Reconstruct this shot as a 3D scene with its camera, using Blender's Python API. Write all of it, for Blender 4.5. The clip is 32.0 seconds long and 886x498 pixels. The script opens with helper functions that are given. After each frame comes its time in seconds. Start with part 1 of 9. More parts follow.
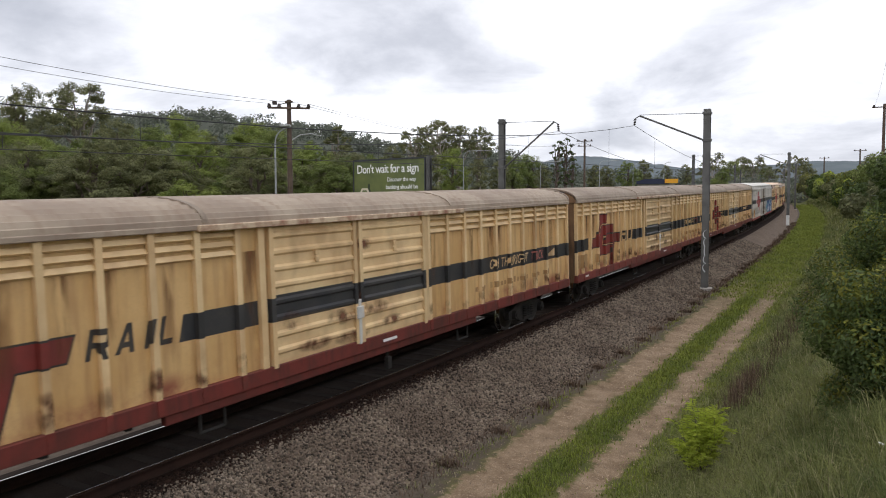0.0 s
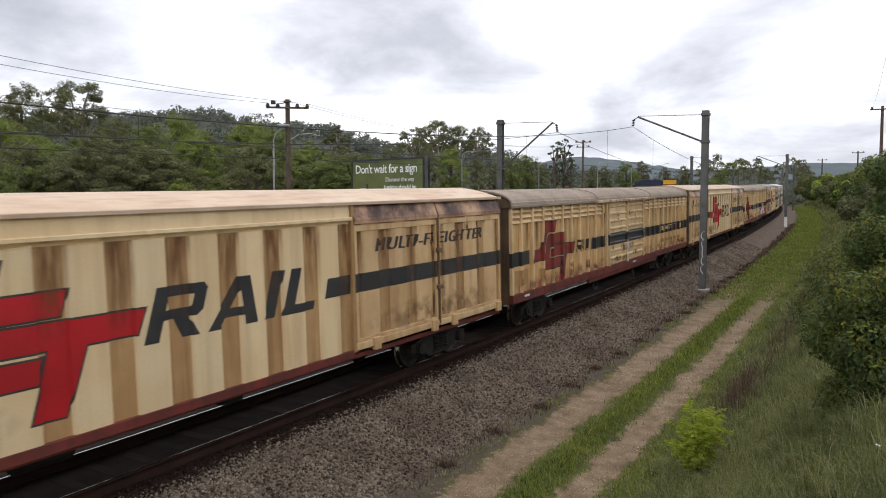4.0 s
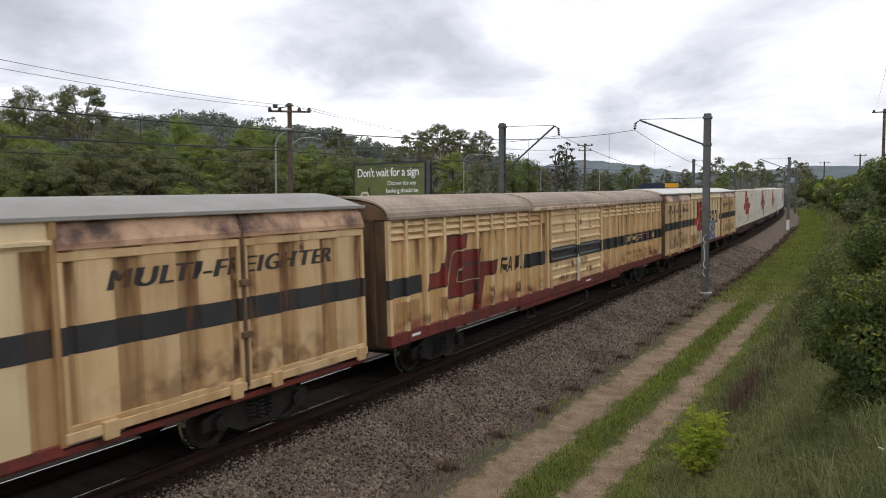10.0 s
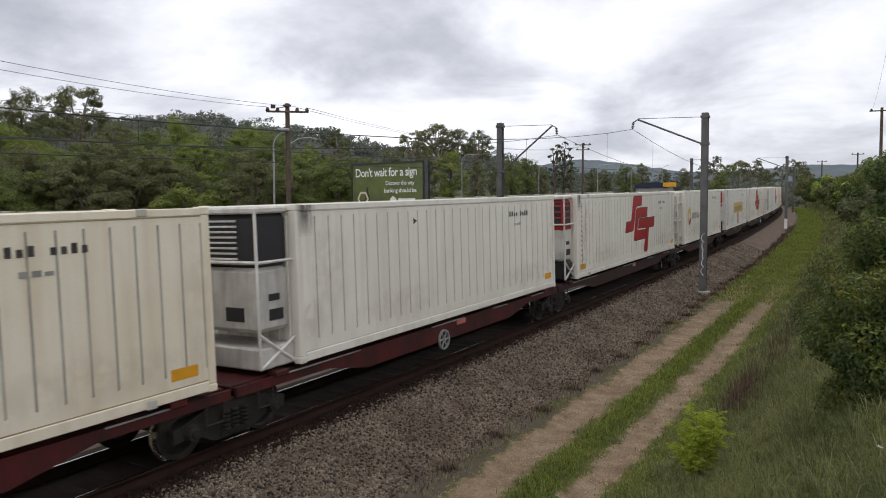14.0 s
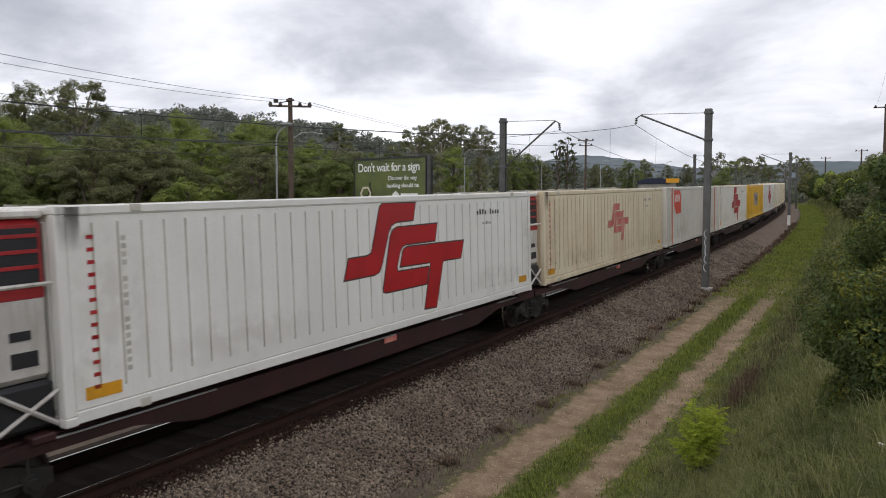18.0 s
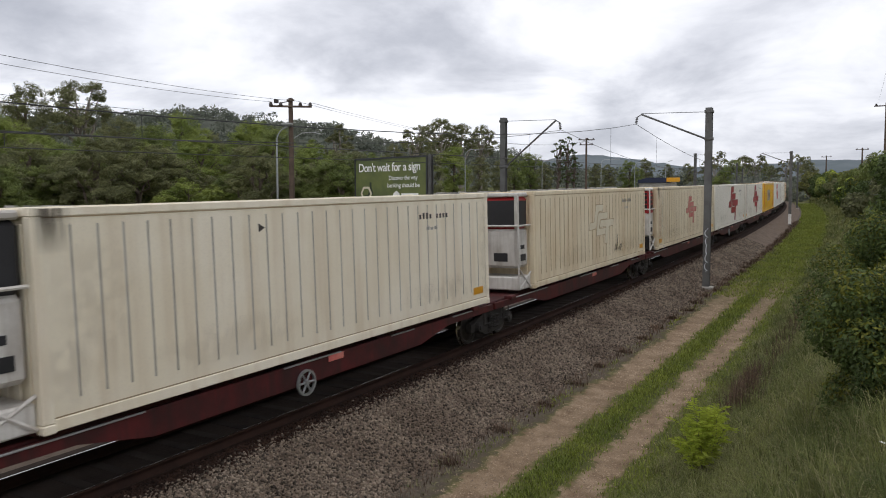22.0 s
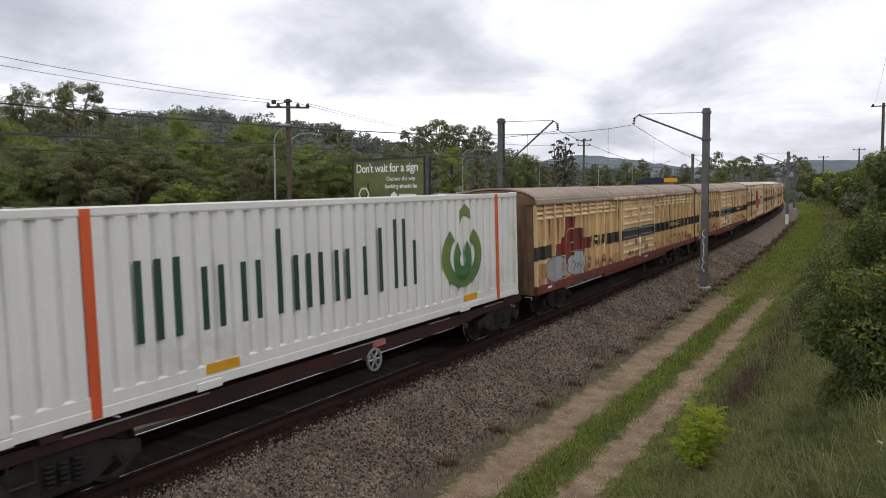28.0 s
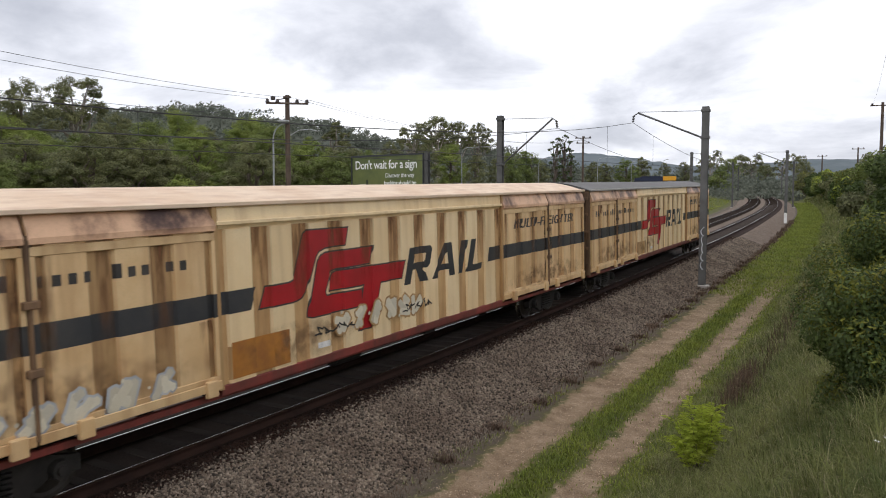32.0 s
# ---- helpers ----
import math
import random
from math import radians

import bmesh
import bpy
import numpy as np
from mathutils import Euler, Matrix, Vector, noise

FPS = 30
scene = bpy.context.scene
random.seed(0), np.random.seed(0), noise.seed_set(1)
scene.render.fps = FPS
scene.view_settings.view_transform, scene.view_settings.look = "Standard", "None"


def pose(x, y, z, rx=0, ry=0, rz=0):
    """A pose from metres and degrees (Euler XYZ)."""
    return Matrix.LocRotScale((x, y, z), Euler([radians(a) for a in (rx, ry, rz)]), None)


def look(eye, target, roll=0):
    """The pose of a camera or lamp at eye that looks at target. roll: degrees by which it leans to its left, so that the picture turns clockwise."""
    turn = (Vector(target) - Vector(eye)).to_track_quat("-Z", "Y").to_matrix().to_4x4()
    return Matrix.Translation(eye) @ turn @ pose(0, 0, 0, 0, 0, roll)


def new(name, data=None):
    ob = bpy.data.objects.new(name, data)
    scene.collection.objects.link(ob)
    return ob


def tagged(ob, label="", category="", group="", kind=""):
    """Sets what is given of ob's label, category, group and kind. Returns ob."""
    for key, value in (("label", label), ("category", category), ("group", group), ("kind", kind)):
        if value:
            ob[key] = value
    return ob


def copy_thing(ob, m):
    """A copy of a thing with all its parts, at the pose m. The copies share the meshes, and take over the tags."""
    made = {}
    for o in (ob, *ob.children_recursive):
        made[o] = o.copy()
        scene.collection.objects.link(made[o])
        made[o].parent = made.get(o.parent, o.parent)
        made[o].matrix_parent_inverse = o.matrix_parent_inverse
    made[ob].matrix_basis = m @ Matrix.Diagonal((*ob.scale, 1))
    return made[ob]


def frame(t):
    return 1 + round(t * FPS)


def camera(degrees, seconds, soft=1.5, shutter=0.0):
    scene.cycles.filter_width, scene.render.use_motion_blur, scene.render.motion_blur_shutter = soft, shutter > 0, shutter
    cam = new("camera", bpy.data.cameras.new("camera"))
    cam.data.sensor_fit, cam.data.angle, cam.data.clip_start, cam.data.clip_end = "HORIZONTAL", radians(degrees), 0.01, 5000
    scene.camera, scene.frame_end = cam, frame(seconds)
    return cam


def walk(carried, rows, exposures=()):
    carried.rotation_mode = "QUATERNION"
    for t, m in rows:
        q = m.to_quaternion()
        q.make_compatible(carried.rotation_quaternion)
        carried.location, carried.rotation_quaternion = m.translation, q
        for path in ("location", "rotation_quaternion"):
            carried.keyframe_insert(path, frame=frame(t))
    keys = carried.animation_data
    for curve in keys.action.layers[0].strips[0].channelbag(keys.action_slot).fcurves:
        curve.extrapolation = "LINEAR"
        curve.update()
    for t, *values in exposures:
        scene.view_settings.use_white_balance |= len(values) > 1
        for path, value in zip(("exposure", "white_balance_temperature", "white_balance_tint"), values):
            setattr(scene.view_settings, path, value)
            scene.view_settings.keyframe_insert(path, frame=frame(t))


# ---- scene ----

EYE = (0.0, 0.0, 4.178)
cam = camera(61.35, 32.0, soft=1.0, shutter=0.05)
walk(cam, [
    (0, pose(*EYE, 86.582, 0.231, 32.268)),
    (0.5, pose(*EYE, 86.565, 0.190, 32.266)),
    (1, pose(*EYE, 86.556, 0.162, 32.261)),
    (1.5, pose(*EYE, 86.547, 0.126, 32.254)),
    (2, pose(*EYE, 86.554, 0.133, 32.244)),
    (2.5, pose(*EYE, 86.583, 0.147, 32.210)),
    (3, pose(*EYE, 86.612, 0.128, 32.178)),
    (3.5, pose(*EYE, 86.624, 0.071, 32.144)),
    (5.5, pose(*EYE, 86.567, -0.135, 32.177)),
    (6, pose(*EYE, 86.472, -0.098, 32.172)),
    (6.5, pose(*EYE, 86.387, 0.032, 32.163)),
    (7, pose(*EYE, 86.391, 0.199, 32.145)),
    (7.5, pose(*EYE, 86.458, 0.211, 32.133)),
    (8, pose(*EYE, 86.548, 0.091, 32.136)),
    (8.5, pose(*EYE, 86.626, 0.024, 32.175)),
    (9, pose(*EYE, 86.691, -0.029, 32.239)),
    (9.5, pose(*EYE, 86.761, -0.017, 32.287)),
    (10, pose(*EYE, 86.871, 0.084, 32.282)),
    (10.5, pose(*EYE, 86.996, 0.083, 32.273)),
    (11, pose(*EYE, 87.093, 0.046, 32.251)),
    (11.5, pose(*EYE, 87.096, 0.133, 32.224)),
    (12, pose(*EYE, 87.063, 0.159, 32.204)),
    (12.5, pose(*EYE, 87.003, 0.252, 32.189)),
    (13, pose(*EYE, 86.937, 0.292, 32.183)),
    (13.5, pose(*EYE, 86.897, 0.244, 32.164)),
    (14, pose(*EYE, 86.857, 0.243, 32.145)),
    (14.5, pose(*EYE, 86.847, 0.268, 32.130)),
    (16.5, pose(*EYE, 86.727, 0.092, 32.144)),
    (17, pose(*EYE, 86.659, 0.046, 32.196)),
    (17.5, pose(*EYE, 86.569, 0.022, 32.276)),
    (18, pose(*EYE, 86.489, 0.029, 32.337)),
    (18.5, pose(*EYE, 86.405, 0.023, 32.372)),
    (19, pose(*EYE, 86.320, 0.102, 32.385)),
    (19.5, pose(*EYE, 86.255, 0.109, 32.407)),
    (20, pose(*EYE, 86.258, 0.206, 32.433)),
    (20.5, pose(*EYE, 86.301, 0.326, 32.429)),
    (21, pose(*EYE, 86.373, 0.354, 32.448)),
    (21.5, pose(*EYE, 86.440, 0.301, 32.445)),
    (22, pose(*EYE, 86.471, 0.184, 32.388)),
    (22.5, pose(*EYE, 86.479, 0.157, 32.324)),
    (23, pose(*EYE, 86.494, 0.184, 32.269)),
    (23.5, pose(*EYE, 86.501, 0.164, 32.230)),
    (24, pose(*EYE, 86.534, 0.138, 32.206)),
    (24.5, pose(*EYE, 86.542, 0.100, 32.194)),
    (25, pose(*EYE, 86.509, 0.002, 32.181)),
    (25.5, pose(*EYE, 86.491, 0.004, 32.180)),
    (27.5, pose(*EYE, 86.524, 0.252, 32.257)),
    (28, pose(*EYE, 86.526, 0.260, 32.212)),
    (28.5, pose(*EYE, 86.517, 0.243, 32.160)),
    (29, pose(*EYE, 86.473, 0.161, 32.117)),
    (29.5, pose(*EYE, 86.431, 0.100, 32.073)),
    (30, pose(*EYE, 86.411, 0.045, 32.067)),
    (30.5, pose(*EYE, 86.365, -0.056, 32.104)),
    (31, pose(*EYE, 86.324, -0.079, 32.130)),
    (31.5, pose(*EYE, 86.299, -0.061, 32.139)),
    (32, pose(*EYE, 86.298, -0.042, 32.124)),
], exposures=[(0, 0.08, 6500, 12), (2, 0.08, 6500, 12), (6, 0.03, 6500, 12), (8, -0.06, 6500, 12), (11, 0.0, 6500, 12), (13, -0.10, 6500, 12), (16, -0.14, 6500, 12), (24, -0.12, 6500, 12), (28, -0.08, 6500, 12), (30, 0.06, 6500, 12), (32, 0.06, 6500, 12)])

# ---------------------------------------------------------------- light: a bright overcast sky
world = bpy.data.worlds.new("sky")
scene.world = world
world.use_nodes = True


def build_sky():
    nt = world.node_tree
    nt.nodes.clear()
    out = nt.nodes.new("ShaderNodeOutputWorld")
    bg = nt.nodes.new("ShaderNodeBackground")
    sky = nt.nodes.new("ShaderNodeTexSky")
    sky.sky_type = "NISHITA"
    sky.sun_disc = False
    sky.sun_elevation, sky.sun_rotation = radians(48), radians(115)
    dim = nt.nodes.new("ShaderNodeVectorMath")
    dim.operation = "SCALE"
    dim.inputs["Scale"].default_value = 0.10
    co = nt.nodes.new("ShaderNodeTexCoord")
    sep = nt.nodes.new("ShaderNodeSeparateXYZ")
    up = nt.nodes.new("ShaderNodeMath")
    up.operation = "MAXIMUM"
    up.inputs[1].default_value = 0.0
    lift = nt.nodes.new("ShaderNodeMath")
    lift.operation = "ADD"
    lift.inputs[1].default_value = 0.24
    dx = nt.nodes.new("ShaderNodeMath")
    dx.operation = "DIVIDE"
    dy = nt.nodes.new("ShaderNodeMath")
    dy.operation = "DIVIDE"
    com = nt.nodes.new("ShaderNodeCombineXYZ")
    big = nt.nodes.new("ShaderNodeTexNoise")
    big.inputs["Scale"].default_value = 1.5
    big.inputs["Detail"].default_value = 8
    big.inputs["Roughness"].default_value = 0.56
    big.inputs["Distortion"].default_value = 0.30
    shift = nt.nodes.new("ShaderNodeVectorMath")
    shift.operation = "ADD"
    shift.inputs[1].default_value = (7.35, 2.1, 0.0)
    ramp = nt.nodes.new("ShaderNodeValToRGB")
    cr = ramp.color_ramp
    cr.elements[0].position, cr.elements[0].color = 0.34, (1.30, 1.32, 1.36, 1)
    cr.elements[1].position, cr.elements[1].color = 0.76, (0.50, 0.53, 0.60, 1)
    for at, shade in ((0.47, (1.04, 1.07, 1.13, 1)), (0.55, (0.84, 0.87, 0.94, 1)), (0.64, (0.66, 0.69, 0.76, 1))):
        cr.elements.new(at).color = shade
    mix = nt.nodes.new("ShaderNodeMix")
    mix.data_type = "RGBA"
    mix.inputs[0].default_value = 0.94
    L = nt.links.new

    def calc(op, p, q=None):
        n = nt.nodes.new("ShaderNodeMath")
        n.operation = op
        for i, v in enumerate((p, q)):
            if isinstance(v, (int, float)):
                n.inputs[i].default_value = v
            elif v is not None:
                L(v, n.inputs[i])
        return n.outputs[0]

    L(co.outputs["Generated"], sep.inputs[0])
    L(sep.outputs["Z"], up.inputs[0])
    L(up.outputs[0], lift.inputs[0])
    L(sep.outputs["X"], dx.inputs[0])
    L(lift.outputs[0], dx.inputs[1])
    L(sep.outputs["Y"], dy.inputs[0])
    L(lift.outputs[0], dy.inputs[1])
    L(dx.outputs[0], com.inputs["X"])
    L(dy.outputs[0], com.inputs["Y"])
    L(com.outputs[0], shift.inputs[0])
    L(shift.outputs[0], big.inputs["Vector"])
    # ragged banks of thicker cloud and thin bright gaps, by bearing and height in degrees
    ragged = nt.nodes.new("ShaderNodeTexNoise")
    ragged.inputs["Scale"].default_value = 9.0
    ragged.inputs["Detail"].default_value = 5
    L(co.outputs["Generated"], ragged.inputs["Vector"])
    rag = nt.nodes.new("ShaderNodeSeparateColor")
    L(ragged.outputs["Color"], rag.inputs[0])
    deg = 180 / math.pi
    az = calc("ADD", calc("MULTIPLY", calc("ARCTAN2", calc("MULTIPLY", sep.outputs["X"], -1.0), sep.outputs["Y"]), deg), calc("MULTIPLY", calc("SUBTRACT", rag.outputs[0], 0.5), 9.0))
    el = calc("ADD", calc("MULTIPLY", calc("ARCSINE", sep.outputs["Z"]), deg), calc("MULTIPLY", calc("SUBTRACT", rag.outputs[1], 0.5), 5.0))
    thick = calc("MULTIPLY", calc("SUBTRACT", big.outputs["Fac"], 0.5), 0.95)
    thick = calc("ADD", thick, 0.480)
    for a0, e0, wa, we, k in CLOUD_BANKS:
        u = calc("MULTIPLY", calc("SUBTRACT", az, a0), 1 / wa)
        w = calc("MULTIPLY", calc("SUBTRACT", el, e0), 1 / we)
        g = calc("EXPONENT", calc("MULTIPLY", calc("ADD", calc("MULTIPLY", u, u), calc("MULTIPLY", w, w)), -1.0))
        thick = calc("ADD", thick, calc("MULTIPLY", g, k))
    L(thick, ramp.inputs[0])
    L(sky.outputs[0], dim.inputs[0])
    L(dim.outputs[0], mix.inputs[6])
    L(ramp.outputs[0], mix.inputs[7])
    L(mix.outputs[2], bg.inputs["Color"])
    bg.inputs["Strength"].default_value = 1.0
    L(bg.outputs[0], out.inputs[0])


CLOUD_BANKS = [(34, 9.8, 9.5, 2.8, 0.165), (31, 13.0, 5.0, 2.0, 0.06), (63, 12.0, 5.5, 4.0, 0.16), (56, 14.5, 9.0, 2.0, 0.06), (14, 8.8, 5.0, 1.6, 0.09), (2.5, 9.5, 5.5, 2.5, 0.09), (6, 4.5, 10.0, 1.2, 0.11),
               (50, 12.0, 4.5, 3.0, -0.11), (23, 8.0, 3.6, 2.6, -0.10), (40, 5.0, 8.0, 1.6, -0.05), (14, 14.0, 10.0, 3.0, -0.07)]


build_sky()
sun = bpy.data.lights.new("sun", "SUN")
sun.energy, sun.angle, sun.color = 0.6, radians(40), (1.0, 0.96, 0.90)
sun_ob = new("sun", sun)
sun_ob.matrix_world = look((4, 4, 40), (0, 20, 0))


# ---------------------------------------------------------------- materials
def surface(name, base, rough=0.6, metal=0.0, second=None, scale=3.0, grain=40.0, amount=0.6, bump=0.15,
            streak=None, streak_amount=0.0, streak_scale=(3.0, 3.0, 0.35), stain=None, stain_z=None, stain_cut=0.5,
            per_object=0.15, island=False, spec=0.4, through_light=0.0):
    """Painted, weathered or natural surface: base colour broken up at two scales, streaks running down, stains above a height."""
    m = bpy.data.materials.new(name)
    m.use_nodes = True
    nt = m.node_tree
    L = nt.links.new
    b = nt.nodes["Principled BSDF"]
    b.inputs["Roughness"].default_value = rough
    b.inputs["Metallic"].default_value = metal
    b.inputs["Specular IOR Level"].default_value = spec
    co = nt.nodes.new("ShaderNodeTexCoord")
    info = nt.nodes.new("ShaderNodeObjectInfo")
    off = nt.nodes.new("ShaderNodeVectorMath")
    off.operation = "MULTIPLY_ADD"
    off.inputs[1].default_value = (1, 1, 1)
    comb = nt.nodes.new("ShaderNodeCombineXYZ")
    big = nt.nodes.new("ShaderNodeMath")
    big.operation = "MULTIPLY"
    big.inputs[1].default_value = 53.0
    L(info.outputs["Random"], big.inputs[0])
    for ax in ("X", "Y"):
        L(big.outputs[0], comb.inputs[ax])
    L(co.outputs["Object"], off.inputs[0])
    L(comb.outputs[0], off.inputs[2])
    vec = off.outputs[0]

    def noise_of(sc, detail=5.0, rough_=0.6, stretch=None):
        n = nt.nodes.new("ShaderNodeTexNoise")
        n.inputs["Scale"].default_value = sc
        n.inputs["Detail"].default_value = detail
        n.inputs["Roughness"].default_value = rough_
        v = vec
        if stretch:
            mp = nt.nodes.new("ShaderNodeMapping")
            mp.inputs["Scale"].default_value = stretch
            L(vec, mp.inputs["Vector"])
            v = mp.outputs[0]
        L(v, n.inputs["Vector"])
        return n.outputs["Fac"]

    def span(sock, lo, hi):
        r = nt.nodes.new("ShaderNodeMapRange")
        r.interpolation_type = "SMOOTHSTEP"
        r.inputs["From Min"].default_value, r.inputs["From Max"].default_value = lo, hi
        L(sock, r.inputs["Value"])
        return r.outputs[0]

    def times(a, k):
        n = nt.nodes.new("ShaderNodeMath")
        n.operation = "MULTIPLY"
        L(a, n.inputs[0])
        if isinstance(k, (int, float)):
            n.inputs[1].default_value = k
        else:
            L(k, n.inputs[1])
        return n.outputs[0]

    def blend(fac, a, c):
        n = nt.nodes.new("ShaderNodeMix")
        n.data_type = "RGBA"
        L(fac, n.inputs[0])
        if isinstance(a, tuple):
            n.inputs[6].default_value = (*a, 1)
        else:
            L(a, n.inputs[6])
        if isinstance(c, tuple):
            n.inputs[7].default_value = (*c, 1)
        else:
            L(c, n.inputs[7])
        return n.outputs[2]

    second = second or tuple(v * 0.68 for v in base)
    col = blend(times(span(noise_of(scale), 0.35, 0.68), amount), base, second)
    fine = noise_of(grain, 3.0)
    col = blend(times(span(fine, 0.45, 0.75), 0.35), col, tuple(v * 0.72 for v in base))
    if streak:
        s1 = span(noise_of(2.2, 2.0, 0.5, streak_scale), 0.40, 0.78)
        col = blend(times(s1, streak_amount), col, streak)
    if stain:
        sep = nt.nodes.new("ShaderNodeSeparateXYZ")
        L(co.outputs["Object"], sep.inputs[0])
        zz = span(sep.outputs["Z"], stain_z[0], stain_z[1])
        s2 = times(span(noise_of(0.9, 6.0, 0.65), stain_cut - 0.12, stain_cut + 0.16), zz)
        col = blend(s2, col, stain)
    hv = nt.nodes.new("ShaderNodeHueSaturation")
    vr = nt.nodes.new("ShaderNodeMapRange")
    vr.inputs["To Min"].default_value, vr.inputs["To Max"].default_value = 1 - per_object, 1 + per_object
    if island:
        geo = nt.nodes.new("ShaderNodeNewGeometry")
        L(geo.outputs["Random Per Island"], vr.inputs["Value"])
    else:
        L(info.outputs["Random"], vr.inputs["Value"])
    L(vr.outputs[0], hv.inputs["Value"])
    L(col, hv.inputs["Color"])
    L(hv.outputs[0], b.inputs["Base Color"])
    if through_light:
        tl = nt.nodes.new("ShaderNodeBsdfTranslucent")
        mx = nt.nodes.new("ShaderNodeMixShader")
        mx.inputs[0].default_value = through_light
        L(hv.outputs[0], tl.inputs["Color"])
        L(b.outputs[0], mx.inputs[1])
        L(tl.outputs[0], mx.inputs[2])
        L(mx.outputs[0], nt.nodes["Material Output"].inputs["Surface"])
    if bump:
        bp = nt.nodes.new("ShaderNodeBump")
        bp.inputs["Strength"].default_value = bump
        bp.inputs["Distance"].default_value = 0.01
        L(fine, bp.inputs["Height"])
        L(bp.outputs[0], b.inputs["Normal"])
    return m


M = {}
M["tan"] = surface("tan_paint", (0.67, 0.440, 0.195), 0.55, second=(0.53, 0.305, 0.11), scale=0.8, amount=0.7,
                   streak=(0.30, 0.155, 0.065), streak_amount=0.5, streak_scale=(2.6, 2.6, 0.30), stain=(0.27, 0.085, 0.05), stain_z=(1.58, 1.25), stain_cut=0.50, per_object=0.05)
M["tan_rib"] = surface("tan_rib_paint", (0.78, 0.575, 0.315), 0.5, second=(0.56, 0.35, 0.165), scale=0.7, amount=0.65,
                       streak=(0.26, 0.135, 0.065), streak_amount=0.40, streak_scale=(1.0, 1.0, 0.5), per_object=0.08)
M["cream"] = surface("cream_paint", (0.80, 0.625, 0.375), 0.5, second=(0.70, 0.49, 0.25), scale=0.5, amount=0.65,
                     streak=(0.36, 0.20, 0.09), streak_amount=0.30, streak_scale=(1.8, 1.8, 0.16), per_object=0.06)
M["cream_door"] = surface("stained_cream_door_paint", (0.70, 0.495, 0.265), 0.5, second=(0.54, 0.325, 0.14), scale=0.7, amount=0.75,
                          streak=(0.33, 0.165, 0.07), streak_amount=0.50, streak_scale=(1.7, 1.7, 0.18), per_object=0.06)
M["hood"] = surface("scorched_pinkish_hood_paint", (0.66, 0.41, 0.255), 0.5, second=(0.50, 0.27, 0.15), scale=0.9, amount=0.8,
                    stain=(0.055, 0.026, 0.022), stain_z=(3.40, 3.62), stain_cut=0.50, per_object=0.08)
M["recess"] = surface("brown_stained_paint", (0.50, 0.315, 0.14), 0.6, second=(0.36, 0.20, 0.08), scale=0.8, amount=0.8,
                      streak=(0.20, 0.10, 0.045), streak_amount=0.55, streak_scale=(3.4, 3.4, 0.20))
M["end_brown"] = surface("grimy_brown_end", (0.20, 0.115, 0.06), 0.75, second=(0.08, 0.05, 0.03), scale=0.9, amount=0.85,
                         streak=(0.045, 0.03, 0.02), streak_amount=0.6)
M["black"] = surface("black_stripe_paint", (0.030, 0.031, 0.034), 0.45, second=(0.055, 0.052, 0.048), scale=1.2, amount=0.8, bump=0.05)
M["red"] = surface("red_logo_paint", (0.44, 0.013, 0.018), 0.42, second=(0.27, 0.012, 0.014), scale=1.0, amount=0.7, bump=0.05)
M["red_old"] = surface("faded_dark_red_paint", (0.24, 0.035, 0.028), 0.6, second=(0.13, 0.03, 0.022), scale=1.1, amount=0.8, bump=0.08)
M["pink_old"] = surface("worn_pinkish_red_paint", (0.50, 0.10, 0.085), 0.55, second=(0.62, 0.30, 0.24), scale=1.6, amount=0.8, bump=0.05)
M["ghost"] = surface("peeled_grey_outline_paint", (0.60, 0.55, 0.43), 0.6, second=(0.54, 0.48, 0.35), scale=1.6, amount=0.8)
M["sill"] = surface("red_brown_sill_paint", (0.20, 0.035, 0.026), 0.6, second=(0.09, 0.028, 0.020), scale=1.3, amount=0.85,
                    streak=(0.06, 0.025, 0.02), streak_amount=0.5)
M["sill_red"] = surface("red_sill_paint", (0.30, 0.035, 0.028), 0.55, second=(0.17, 0.03, 0.025), scale=1.3, amount=0.7)
# maroon with the shade below the containers put into its colour
M["deck"] = surface("shade_darkened_maroon_wagon_paint", (0.085, 0.010, 0.011), 0.55, second=(0.022, 0.007, 0.007), scale=1.0, amount=0.85,
                    streak=(0.018, 0.010, 0.009), streak_amount=0.6)
M["deck_dark"] = surface("blackish_maroon_wagon_paint", (0.048, 0.014, 0.013), 0.6, second=(0.018, 0.009, 0.008), scale=1.0, amount=0.85)
M["roof_brown"] = surface("weathered_grey_brown_roof", (0.36, 0.29, 0.22), 0.65, second=(0.22, 0.165, 0.125), scale=0.7, amount=0.8,
                          streak=(0.20, 0.13, 0.09), streak_amount=0.5, streak_scale=(0.4, 3.0, 1.0))
M["roof_pale"] = surface("pale_cream_roof", (0.68, 0.53, 0.39), 0.6, second=(0.56, 0.38, 0.25), scale=0.8, amount=0.7,
                         streak=(0.36, 0.20, 0.13), streak_amount=0.4, streak_scale=(3.0, 0.6, 1.0))
M["roof_grey"] = surface("weathered_grey_roof", (0.31, 0.295, 0.27), 0.6, second=(0.22, 0.205, 0.185), scale=0.8, amount=0.7)
M["roof_white"] = surface("white_roof", (0.62, 0.60, 0.555), 0.55, second=(0.50, 0.47, 0.42), scale=0.7, amount=0.6)
M["roof_beige"] = surface("dusty_beige_roof", (0.43, 0.355, 0.275), 0.6, second=(0.33, 0.26, 0.20), scale=0.7, amount=0.6)
M["roof_dark"] = surface("dark_grey_roof", (0.13, 0.125, 0.12), 0.65, second=(0.09, 0.085, 0.08), scale=0.7, amount=0.6)
